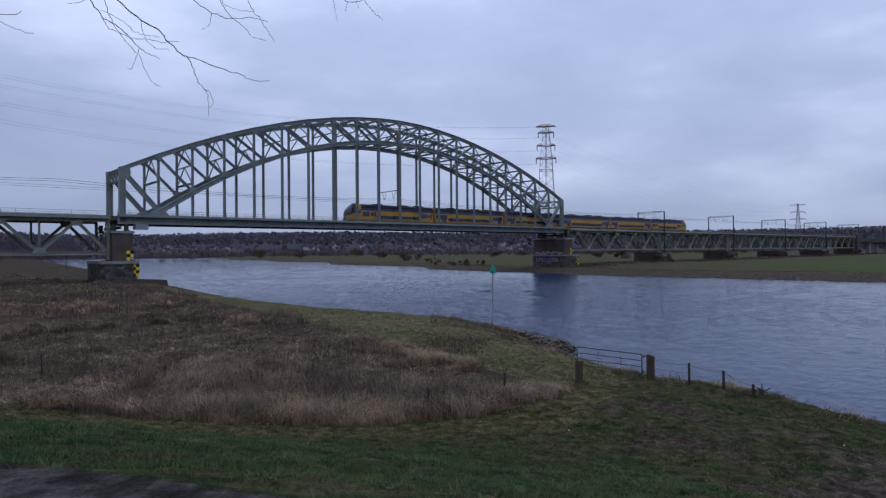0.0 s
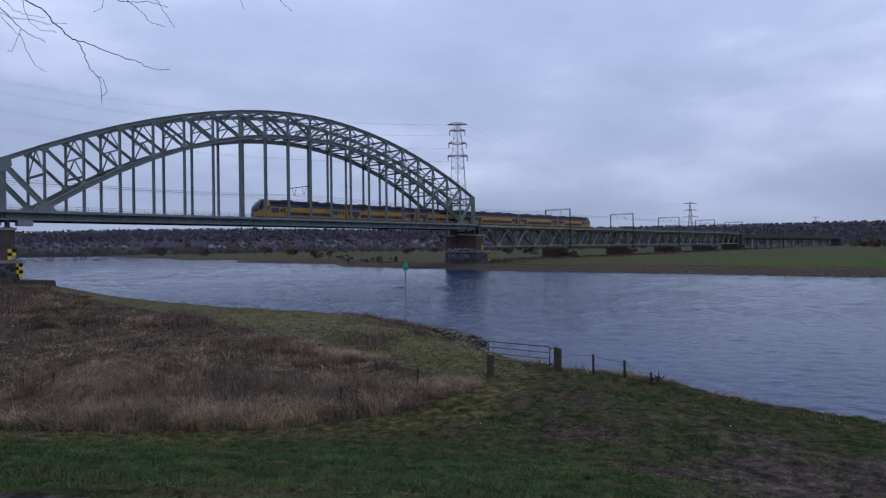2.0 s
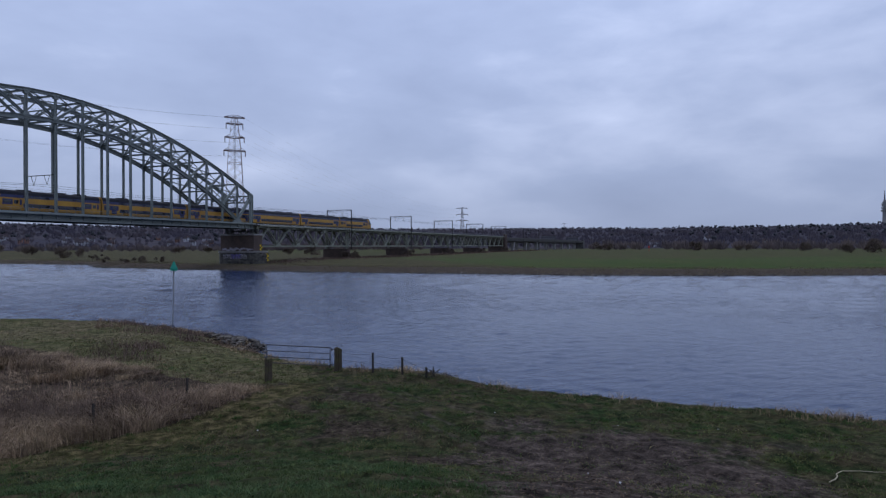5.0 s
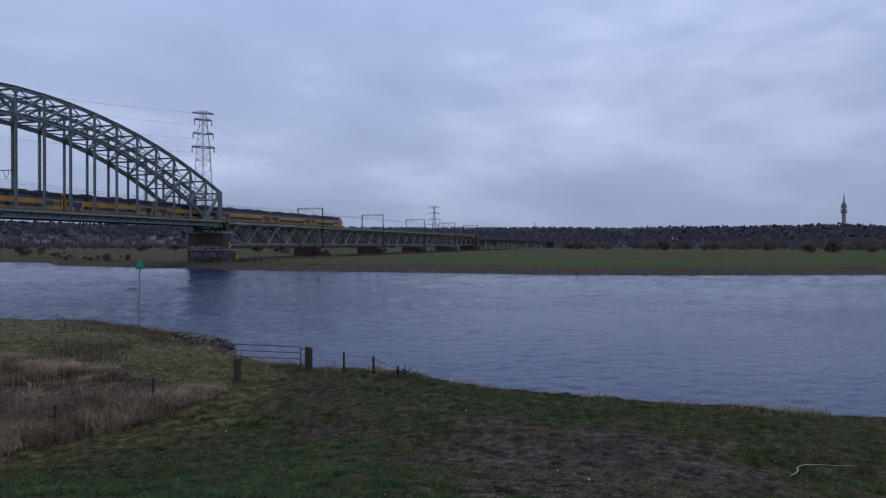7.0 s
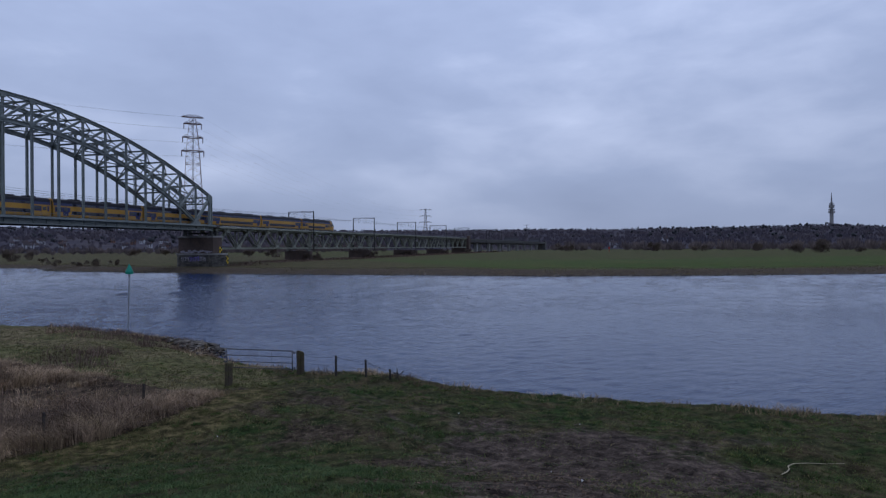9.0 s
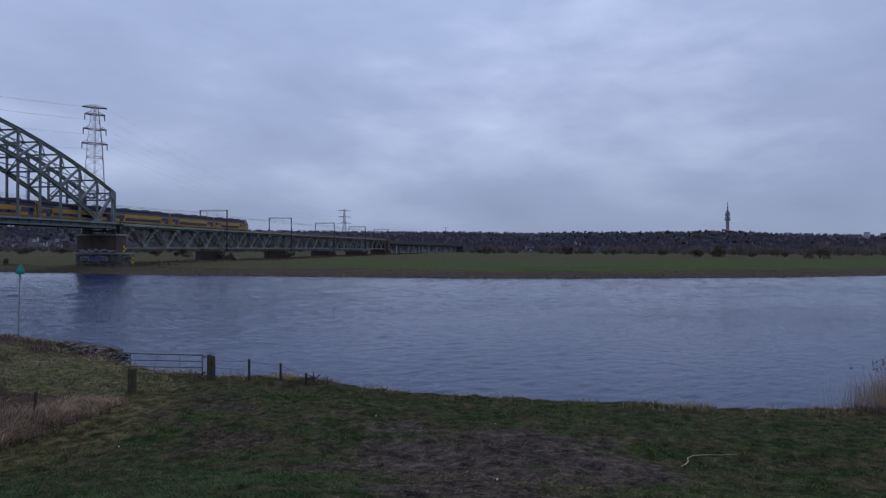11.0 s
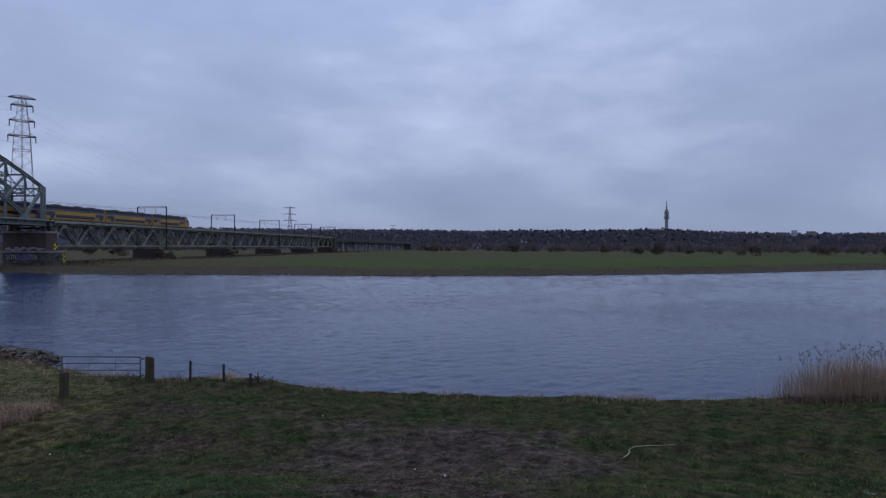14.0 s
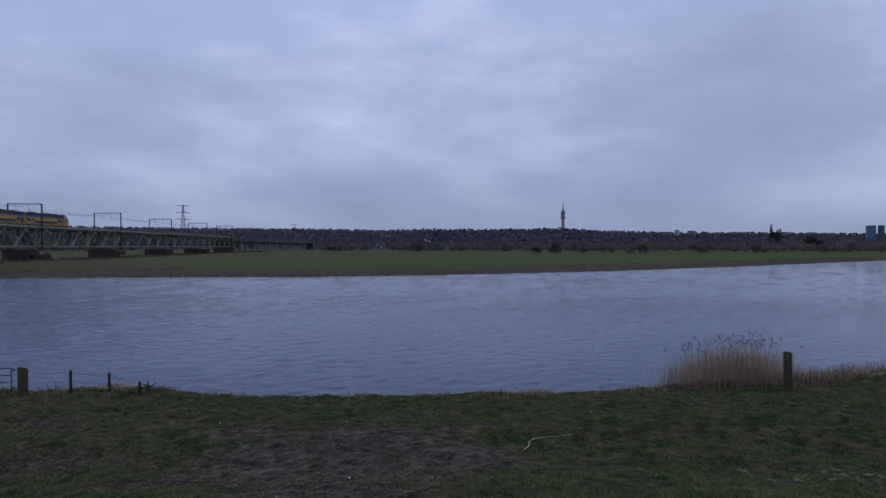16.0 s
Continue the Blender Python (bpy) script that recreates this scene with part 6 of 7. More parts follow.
GP = (8.66, 26.08)
wooden_post(*GP, 1.02, 0.27, "thick mossy oak gate post beside the field gate")
wooden_post(5.29, 24.37, 0.92, 0.23, "thick mossy oak post standing in the grass", (0.5, 0))
wooden_post(26.55, 3.99, 1.45, 0.26, "dark mossy oak post beside the reeds", (0.6, 0), "fence_post", "fence posts")
STAKES = [(9.63, 24.44, 0.84), (10.63, 23.66, 0.72), (11.31, 22.77, 0.42)]
for x, y, h in STAKES:
    wooden_post(x, y, h, 0.075, "thin dark fence stake on the river bank", (0.3, 0.4), "fence_stake", "fence stakes")
for x, y, h in ((-0.51, 19.86, 0.72), (-6.76, 19.4, 0.62), (2.12, 21.86, 0.78), (-16.8, 26, 0.95), (-11.0, 24.5, 0.7)):
    wooden_post(x, y, h, 0.06, "thin weathered stake in the dry reeds", (rnd.uniform(-2, 2), rnd.uniform(-2, 2)), "fence_stake", "fence stakes")


def field_gate():
    a, b = Vector((8.42, 26.2, 0)), Vector((5.9, 27.5, 0))
    L = (b - a).length
    turn = math.degrees(math.atan2(b.y - a.y, b.x - a.x))
    g = thing("field_gate", "galvanised tubular steel field gate, closed", "gate", m=pose(a.x, a.y, 1.10, 0, 0, turn))
    zs = (0.98, 0.72, 0.46, 0.2)
    for i, z in enumerate(zs):
        part("rail", Form().rod((0.08, 0, z), (L, 0, z + 0.15), 0.026 if i == 0 else 0.019, n=10), GATE_STEEL, g, smooth=True)
    for x, k in ((0.08, 0.0), (L, 0.15)):
        part("stile", Form().rod((x, 0, 0.12 + k), (x, 0, 1.0 + k), 0.024, n=10), GATE_STEEL, g, smooth=True)
    for x in (L * 0.34, L * 0.67):
        part("upright", Form().bar((x, 0, 0.23 + 0.15 * x / L), (x, 0, 0.98 + 0.15 * x / L), 0.026, 0.012), GATE_STEEL, g)
    for z in (0.25, 0.9):
        part("hinge", Form().rod((-0.12, 0, z), (0.1, 0, z), 0.018, n=8).rod((0.0, 0, z - 0.05), (0.0, 0, z + 0.05), 0.025, n=8), GATE_STEEL, g)
    part("latch", Form().box(L - 0.02, -0.03, 0.55, L + 0.12, 0.03, 0.62), GATE_STEEL, g)
    return g


field_gate()
fence = thing("wire_fence", "two slack strands of rusty fence wire between stakes", "fence wire")
stops = [(GP[0], GP[1], 0.9)] + STAKES + [(12.3, 21.6, 0.3)]
for k, drop in ((0, 0.05), (1, 0.36)):
    strand = Form()
    for (ax, ay, ah), (bx, by, bh) in zip(stops, stops[1:]):
        za, zb = ground_z(ax, ay) + max(ah - drop, 0.06), ground_z(bx, by) + max(bh - drop, 0.06)
        pts = [(ax + (bx - ax) * u, ay + (by - ay) * u, za + (zb - za) * u - 0.28 * u * (1 - u)) for u in [i / 8 for i in range(9)]]
        strand.tube(pts, [0.006] * 9, 4)
    part("strand", strand, WIRE, fence)
rag = Form()
for i in range(16):
    c = Vector((11.5, 22.66, ground_z(11.4, 22.7) + 0.22)) + Vector((rnd.gauss(0, 0.10), rnd.gauss(0, 0.10), rnd.gauss(0, 0.07)))
    d = Vector((rnd.uniform(-1, 1), rnd.uniform(-1, 1), rnd.uniform(-1, 1))) * 0.13
    rag.bar(c - d, c + d, 0.05, 0.015)
tagged(new("plastic_rag", rag.mesh("plastic_rag", WOOD_DARK)), "dark torn rag caught on a fence stake", "rag")


# ---- the river beacon ----
bx, by = 4.35, 56.0
beacon = thing("river_beacon", "thin steel pole with a green triangular topmark", "beacon", m=pose(bx, by, 0))
part("pole", Form().rod((0, 0, -0.8), (0.12, 0, 4.75), 0.055, 0.045, 10), GALV, beacon)
part("topmark", Form().rod((0.12, 0, 4.7), (0.12, 0, 5.3), 0.30, 0.03, 14), BEACON_GREEN, beacon, "green cone topmark")
part("topmark_skirt", Form().rod((0.12, 0, 4.5), (0.12, 0, 4.7), 0.28, 0.30, 14), BEACON_GREEN, beacon)
part("collar", Form().rod((0.11, 0, 4.25), (0.115, 0, 4.45), 0.08, 0.08, 10), GALV, beacon)

# a mark post beyond the left span
mx, my = far_at(-31.2, 250)
mark = thing("mark_post", "thin dark mark post standing in the river shallows", "post", m=pose(mx, my, -0.5))
part("pole", Form().rod((0, 0, 0), (0, 0, 6.5), 0.14, 0.14, 8), STEEL_DARK, mark)
part("topmark", Form().box(-0.5, -0.08, 5.6, 0.5, 0.08, 6.6), STEEL_DARK, mark)


# ---- stones of the groyne ----
def rock(x, y, z, r, seed, group):
    bm = bmesh.new()
    bmesh.ops.create_icosphere(bm, subdivisions=2, radius=r)
    for v in bm.verts:
        k = 1 + 0.38 * noise.noise(v.co * (1.6 / r) + Vector((seed, seed * 2, 0)))
        v.co = Vector((v.co.x * 1.4, v.co.y, v.co.z * 0.36)) * k
    for ax in (Vector((1, 0.3, 0.2)), Vector((-0.2, 1, 0.4)), Vector((0.3, -0.8, 0.7)), Vector((-0.9, -0.2, 0.3)), Vector((0.1, 0.2, 1))):
        ax.rotate(Euler((seed, seed * 1.7, seed * 0.6)))
        ax.normalize()
        for v in bm.verts:  # flat broken faces
            d = v.co.dot(ax) - 0.62 * r
            if d > 0:
                v.co -= ax * d
    me = bpy.data.meshes.new("rock")
    bm.to_mesh(me)
    bm.free()
    me.materials.append(ROCK)
    ob = new("rock", me)
    ob.matrix_basis = pose(x, y, z, rnd.uniform(-20, 20), rnd.uniform(-20, 20), rnd.uniform(0, 360))
    return tagged(ob, "broken grey basalt stone on the groyne tip", "rock", group)


for i in range(230):
    u = min(max(rnd.gauss(0.78, 0.17), 0.3), 1.02)
    x = 3.7 + 4.35 * u + rnd.gauss(0, 0.3) + rnd.uniform(-0.5, 0.5) * (u > 0.55)
    y = 50.8 - 9.5 * u + rnd.gauss(0, 0.9) + rnd.uniform(-1.5, 0.5) * (u > 0.55)
    gz = ground_z(x, y)
    if gz < -0.12:
        continue
    rock(x, y, gz + 0.03 + 0.3 * u * rnd.random(), rnd.uniform(0.1, 0.26), i * 0.73, "groyne stones")
for i in range(26):
    x, y = 7.0 + rnd.gauss(0, 0.3), 38.5 + rnd.uniform(-2.5, 2.5)
    rock(x, y, max(ground_z(x, y), -0.1) + 0.03, rnd.uniform(0.1, 0.2), i * 1.31 + 5, "groyne stones")


def shore_stones():
    """Loose stones along the far waterline."""
    vs, fs = [], []
    n = 0
    for (ax, ay), (bx, by) in zip(FAR_EDGE[6:-1], FAR_EDGE[7:]):
        L = math.hypot(bx - ax, by - ay)
        for _ in range(int(min(L, 400) * 3.2)):
            u = rnd.random()
            nx, ny = -(by - ay) / L, (bx - ax) / L
            off = rnd.uniform(-0.4, 3.2)
            x, y = ax + (bx - ax) * u + nx * off, ay + (by - ay) * u + ny * off
            s = rnd.uniform(0.15, 0.5)
            z = max(ground_z(x, y), 0)
            c = [(x + s * math.cos(a + u * 9) * rnd.uniform(0.7, 1.2), y + s * math.sin(a + u * 9) * rnd.uniform(0.7, 1.2), z - 0.1) for a in (0, 1.57, 3.14, 4.71)] + [(x + rnd.uniform(-0.1, 0.1), y, z + s * 0.7)]
            vs += c
            fs += [(n, n + 1, n + 4), (n + 1, n + 2, n + 4), (n + 2, n + 3, n + 4), (n + 3, n, n + 4)]
            n += 5
    tagged(soup("shore_stones", np.array(vs), np.array(fs), SHORE_STONE), "loose grey stones along the far waterline", "stones", kind="stuff")


shore_stones()


# ---- stick and litter on the muddy track ----
stick = Form().tube([(a * 0.988, b * 0.988, ground_z(a * 0.988, b * 0.988) + 0.03) for a, b in ((13.6, 7.91), (13.85, 7.92), (14.05, 7.99), (14.3, 8.16), (14.6, 8.19), (14.95, 8.02), (15.26, 7.83), (15.6, 7.55))], [0.011, 0.014, 0.013, 0.011, 0.010, 0.008, 0.006, 0.004], 7)
tagged(new("bent_stick", stick.mesh("bent_stick", STICK, True)), "pale bleached bent stick lying in the grass", "stick")
for i, (x, y, s) in enumerate(((3.52, 17.59, 0.035), (6.85, 7.13, 0.03), (10.44, 16.26, 0.04), (15.38, 12.09, 0.045), (8.2, 9.4, 0.02), (12.6, 13.2, 0.025))):
    f = Form()
    z = ground_z(x, y) + 0.03
    s *= 0.7
    for k in range(3):
        a = rnd.random() * 3
        f.add([(x + s * math.cos(a + q) * (1 + 0.5 * (q == 0)), y + s * math.sin(a + q), z + 0.008 * k + 0.006 * math.sin(q * 3 + a)) for q in (0, 1.6, 3.1, 4.7)] + [(x, y, z + 0.012 + 0.006 * k)], [(0, 1, 4), (1, 2, 4), (2, 3, 4), (3, 0, 4), (3, 2, 1, 0)])
    tagged(new("litter_scrap", f.mesh("litter_scrap", LITTER)), "small pale scrap of litter on the ground", "litter", "litter scraps")


# ---- grass and reeds ----
def blades(name, x, y, height, width, mat, lean, label, segs=2, category="grass", base=None, curl=1.0, wind=(0.0, 0.0)):
    """Tapering bent blades rooted in the ground, one uncountable mass."""
    n = len(x)
    z = land(x, y) if base is None else base
    a = rng.uniform(0, 2 * np.pi, n)
    bend = np.stack([np.cos(a) + wind[0], np.sin(a) + wind[1]], -1) * (lean * rng.random(n) * height)[:, None]
    face = rng.uniform(0, np.pi, n)
    side = np.stack([np.cos(face), np.sin(face), 0 * face], -1)
    root = np.stack([x, y, z - 0.02], -1)
    rows = []
    for k in range(segs):
        u = k / segs
        c = root + np.concatenate([bend * (u ** (1 + curl)), (height * (u - 0.25 * lean * u * u))[:, None]], -1)
        w = (width * (1 - 0.55 * u))[:, None] * side
        rows += [c - w, c + w]
    tip = root + np.concatenate([bend, (height * (1 - 0.25 * lean))[:, None]], -1)
    rows.append(tip)
    v = np.stack(rows, 1)
    per = v.shape[1]
    f = []
    for k in range(segs - 1):
        f += [(2 * k, 2 * k + 1, 2 * k + 3), (2 * k, 2 * k + 3, 2 * k + 2)]
    f.append((2 * segs - 2, 2 * segs - 1, 2 * segs))
    f = (np.arange(n)[:, None, None] * per + np.array(f)[None]).reshape(-1, 3)
    return tagged(soup(name, v.reshape(-1, 3), f, mat), label, category, kind="stuff")


def scatter(n, a0, a1, r0, r1, power=0.0):
    """Points in a fan from the dike; dense near, thin far."""
    a = np.radians(rng.uniform(a0, a1, n))
    r = np.exp(rng.uniform(np.log(r0), np.log(r1), n)) if power == 0 else (r0 ** power + rng.random(n) * (r1 ** power - r0 ** power)) ** (1 / power)
    return r * np.sin(a), r * np.cos(a), r


def clumpy(x, y, s, k):
    return fbm(x, y, 1.9 * s, k)


# short turf on the dike's slope and the near meadow
x, y, r = scatter(600000, -42, 96, 3.6, 40, 0.45)
zn = zones(x, y)
near = -side_distance(x, y, NEAR_EDGE)
keep = (zn["path"] < 0.5) & (zn["reeds"] < 0.5) & (near > 0.05) & (rng.random(len(x)) > 1.25 * zn["mud"] * (0.25 + 0.95 * clumpy(x, y, 0.8, 1)))
keep &= rng.random(len(x)) > 0.7 * zn["worn"]
keep &= rng.random(len(x)) < (0.03 + 1.9 * clumpy(x, y, 0.45, 3) ** 2) * (0.35 + 1.0 * clumpy(x, y, 1.3, 6))
x, y, r = x[keep], y[keep], r[keep]
foot = step01((15.8 - r) / 2.5) * step01((5.4 - x) / 1.5)
fresh = np.exp(-(((x - 7.6) / 1.2) ** 2 + ((y - 14.5) / 0.9) ** 2) ** 2)
lush = foot + 0.35 * clumpy(x, y, 1.7, 2) + 0.5 * fresh
band = np.exp(-(side_distance(x, y, REED_FRONT) / 2.6) ** 2)
h = (0.05 + 0.09 * rng.random(len(x)) ** 1.5) * (0.2 + 0.7 * clumpy(x, y, 0.45, 3) + 0.8 * clumpy(x, y, 0.16, 1)) * (0.7 + 0.45 * lush) * (1 + 0.4 * (rng.random(len(x)) > 0.93))
dry = rng.random(len(x)) < np.clip(0.55 - 0.2 * step01((x - 5) / 5) - 0.5 * lush + 0.35 * band + 0.25 * step01((r - 14) / 12) * step01((13 - x) / 8) + 0.35 * step01((r - 24) / 5) * step01((7 - x) / 3), 0, 1)
w = np.maximum(0.0022, 0.0005 * r)
rich = (foot * (0.4 + 0.9 * clumpy(x, y, 0.6, 12)) + fresh + 0.8 * clumpy(x, y, 0.9, 9) * step01((10 - x) / 4) > 0.55) & ~dry
poor = ~dry & ~rich
blades("turf", x[poor], y[poor], h[poor] * 0.8, w[poor] * 1.35, GRASS, 1.3, "short green winter grass on the dike slope", 2)
blades("lush_turf", x[rich], y[rich], 0.02 + h[rich] * 0.5, w[rich] * 1.4, GRASS_LUSH, 1.5, "bright green winter grass at the dike's foot", 2)
blades("dry_turf", x[dry], y[dry], h[dry] * 0.9, w[dry] * 1.2, GRASS_DRY, 1.2, "short yellowed winter grass on the river meadow", 2)

# rank tufts
tx, ty, tr = scatter(3400, -42, 96, 5, 34, 0.5)
k = (zones(tx, ty)["path"] < 0.2) & (zones(tx, ty)["reeds"] < 0.5) & (zones(tx, ty)["mud"] < 0.4) & (zones(tx, ty)["worn"] < 0.4) & (-side_distance(tx, ty, NEAR_EDGE) > 0.8)
tx, ty, tr = tx[k], ty[k], tr[k]
m = 26
x = (tx[:, None] + rng.normal(0, 0.07, (len(tx), m))).ravel()
y = (ty[:, None] + rng.normal(0, 0.07, (len(tx), m))).ravel()
blades("grass_tufts", x, y, (0.07 + 0.07 * rng.random(len(x))), np.maximum(0.003, 0.0004 * np.repeat(tr, m)), GRASS, 0.9, "rank dark green grass tufts", 2)

# rank lush tufts at the dike's foot
tx, ty, tr = scatter(2600, -42, 26, 5.5, 16.5, 1.0)
k = (zones(tx, ty)["path"] < 0.2) & (tx < 4.6) & (rng.random(len(tx)) < 1.5 * clumpy(tx, ty, 0.8, 17) ** 1.5)
tx, ty, tr = tx[k], ty[k], tr[k]
m = 34
x = (tx[:, None] + rng.normal(0, 0.09, (len(tx), m))).ravel()
y = (ty[:, None] + rng.normal(0, 0.09, (len(tx), m))).ravel()
blades("lush_tufts", x, y, (0.045 + 0.06 * rng.random(len(x))), np.maximum(0.004, 0.0006 * np.repeat(tr, m)), GRASS_LUSH, 0.9, "rank bright green tufts at the dike's foot", 2)

# a rank tuft behind the gate and tufts at the posts' feet
tx, ty = np.array([7.7, 7.6, 8.6, 8.9, 5.2, 5.45, 26.5, 26.7]), np.array([27.7, 27.5, 25.9, 26.2, 24.2, 24.35, 3.85, 4.15])
x, y = (tx[:, None] + rng.normal(0, 0.14, (8, 90))).ravel(), (ty[:, None] + rng.normal(0, 0.14, (8, 90))).ravel()
blades("post_tufts", x, y, 0.05 + 0.14 * rng.random(len(x)), np.full(len(x), 0.008), GRASS, 0.9, "rank green tufts at the gate and the posts", 2)

# the dry reed field
x, y, r = scatter(360000, -48, 14, 16, 190, -0.55)
k = inside(x + 0.5 * wave(x, y, 1.3, 1), y + 0.5 * wave(x, y, 1.1, 4), REED_FIELD) & (-side_distance(x, y, NEAR_EDGE) > 1.5)
k &= (np.hypot(x - 5.05, y - 23.8) > 0.4) & (rng.random(len(x)) < 0.12 + 1.5 * clumpy(x, y, 0.7, 5) ** 2 * (0.4 + clumpy(x, y, 4.1, 2)))
x, y, r = x[k], y[k], r[k]
patch = fbm(x, y, 9.0, 21)
matted, weedy = step01((0.52 - patch) / 0.14), step01((patch - 0.56) / 0.12)
front = np.exp(-(side_distance(x, y, REED_FRONT) / 1.7) ** 2)
tall = 0.55 + 0.45 * clumpy(x, y, 3.3, 1)
h = (0.28 + 0.55 * rng.random(len(x)) ** 2) * (0.45 + 0.55 * tall + 0.5 * clumpy(x, y, 0.8, 4))
pale = rng.random(len(x)) < 0.05 + 0.2 * front * (r < 40) * step01((1 - x) / 4) + 0.16 * matted - 0.3 * weedy + 0.45 * step01((clumpy(x, y, 1.9, 8) - 0.6) / 0.3) * step01((clumpy(x, y, 5.3, 3) - 0.35) / 0.3)
w = np.maximum(0.004, 0.00036 * r)
cl = clumpy(x, y, 0.45, 7)
h = h * (0.6 + 0.75 * cl) * (0.72 + 0.42 * front - 0.34 * matted + 0.25 * weedy) * (1 - 0.4 * step01((x - 0.5) / 3.5)) * (0.3 + 0.7 * step01(np.abs(side_distance(x, y, REED_BACK)) / (1.5 + 0.06 * r)))
swirl = 9.0 * (fbm(x, y, 1.6, 61) - 0.45)
wx, wy = 0.9 * np.cos(swirl), 0.9 * np.sin(swirl) - 0.1
tip = (rng.random(len(x)) < 0.55 * step01((x + 3) / 5)) & ~pale  # darker growth towards the fence
k = ~pale & ~tip
blades("dry_reeds", x[k], y[k], h[k], w[k], REED, 2.0, "dead brown reeds and weeds bent by the wind", 3, "reeds", None, 0.8, (wx[k], wy[k]))
blades("dark_reeds", x[tip], y[tip], h[tip], w[tip], WEED_STALK, 1.8, "dark brown dead growth along the fence line", 3, "reeds", None, 0.8, (wx[tip], wy[tip]))
blades("pale_dry_grass", x[pale], y[pale], h[pale] * 0.95, w[pale], REED_PALE, 2.2, "pale straw-coloured dead grass among the reeds", 3, "reeds", None, 0.8, (wx[pale], wy[pale]))

# arching tussocks, thick along the field's front
tx, ty, tr = scatter(9000, -47, 12, 17, 90, -0.5)
k = inside(tx, ty, REED_FIELD) & (rng.random(len(tx)) < 0.45 * step01((24.5 - tr) / 4) * (0.3 + 1.4 * clumpy(tx, ty, 1.2, 4)) + 1.0 * step01((clumpy(tx, ty, 3.0, 11) - 0.62) / 0.1))
tx, ty, tr = tx[k][:1800], ty[k][:1800], tr[k][:1800]
m = 70
big = rng.uniform(0.55, 1.05, len(tx))
x = (tx[:, None] + rng.normal(0, 0.2, (len(tx), m)) * big[:, None]).ravel()
y = (ty[:, None] + rng.normal(0, 0.2, (len(tx), m)) * big[:, None]).ravel()
h = np.repeat(big, m) * rng.uniform(0.55, 1.1, len(x)) * (1 - 0.35 * step01((x - 0.5) / 3.5)) * (0.35 + 0.65 * step01(np.abs(side_distance(x, y, REED_BACK)) / 3.0))
w = np.maximum(0.0045, 0.0003 * np.repeat(tr, m))
swirl = np.repeat(8.0 * (fbm(tx, ty, 2.4, 63) - 0.42), m)
wx, wy = 0.9 * np.cos(swirl), 0.9 * np.sin(swirl) - 0.15
light = np.repeat(rng.random(len(tx)) < 0.2 + 0.3 * step01((22 - tr) / 3) * step01((2 - tx) / 4), m)
blades("reed_tussocks", x[light], y[light], h[light], w[light], REED_PALE, 1.3, "tall arching tussocks of pale dead grass", 3, "reeds", None, 1.0, (wx[light], wy[light]))
blades("brown_tussocks", x[~light], y[~light], h[~light], w[~light], REED, 1.3, "tall arching tussocks of brown dead grass", 3, "reeds", None, 1.0, (wx[~light], wy[~light]))

# darker weed stalks standing over the reeds
tx, ty, tr = scatter(5200, -46, 8, 21, 150, -0.2)
k = inside(tx, ty, REED_FIELD) & (rng.random(len(tx)) < 0.06 + 0.9 * step01((fbm(tx, ty, 9.0, 21) - 0.54) / 0.12)) & (-side_distance(tx, ty, NEAR_EDGE) > 3)
tx, ty, tr = tx[k], ty[k], tr[k]
m = 22
x = (tx[:, None] + rng.normal(0, 0.35, (len(tx), m))).ravel()
y = (ty[:, None] + rng.normal(0, 0.35, (len(tx), m))).ravel()
blades("weed_stalks", x, y, 0.45 + 0.5 * rng.random(len(x)), np.maximum(0.004, 0.00028 * np.repeat(tr, m)), WEED_STALK, 0.5, "dark dead weed stalks standing over the reeds", 2, "weeds")

# olive strip of meadow between reeds and river
x, y, r = scatter(130000, -36, 16, 24, 150, -0.3)
nd = -side_distance(x, y, NEAR_EDGE)
k = ~inside(x, y, REED_FIELD) & (nd > 0.2) & (rng.random(len(x)) < 0.1 + 1.1 * clumpy(x, y, 1.8, 3))
x, y, r = x[k], y[k], r[k]
blades("bank_grass", x, y, 0.05 + 0.09 * rng.random(len(x)) * (0.4 + clumpy(x, y, 0.9, 8)), np.maximum(0.004, 0.00042 * r), GRASS_PALE, 0.9, "rough olive grass along the near bank", 2)

# yellowed clumps on the strip and the meadow
x, y, r = scatter(150000, -36, 92, 8, 90, -0.2)
nd = -side_distance(x, y, NEAR_EDGE)
k = ~inside(x, y, REED_FIELD) & (nd > 0.4) & (zones(x, y)["path"] < 0.2) & (rng.random(len(x)) < 1.6 * (clumpy(x, y, 0.5, 13) - 0.42) * (0.3 + clumpy(x, y, 2.6, 7))) & (rng.random(len(x)) > muddy(x, y))
x, y, r = x[k], y[k], r[k]
blades("yellow_clumps", x, y, 0.03 + 0.07 * rng.random(len(x)), np.maximum(0.004, 0.0005 * r), GRASS_PALE, 1.3, "yellowed grass clumps on the bank meadow", 2)

# a fringe of dead stems along the near bank's edge
fx, fy = [], []
for (ax, ay), (bx2, by2) in zip(NEAR_EDGE[7:-2], NEAR_EDGE[8:-1]):
    n = int(math.hypot(bx2 - ax, by2 - ay) * 360)
    u = rng.random(n)
    L = math.hypot(bx2 - ax, by2 - ay)
    off = rng.uniform(0.35, 2.6, n)
    fx.append(ax + (bx2 - ax) * u + (by2 - ay) / L * off)
    fy.append(ay + (by2 - ay) * u - (bx2 - ax) / L * off)
x, y = np.concatenate(fx), np.concatenate(fy)
k = (-side_distance(x, y, NEAR_EDGE) > 0.3) & (rng.random(len(x)) < clumpy(x, y, 1.2, 3) + 0.25)
x, y = x[k], y[k]
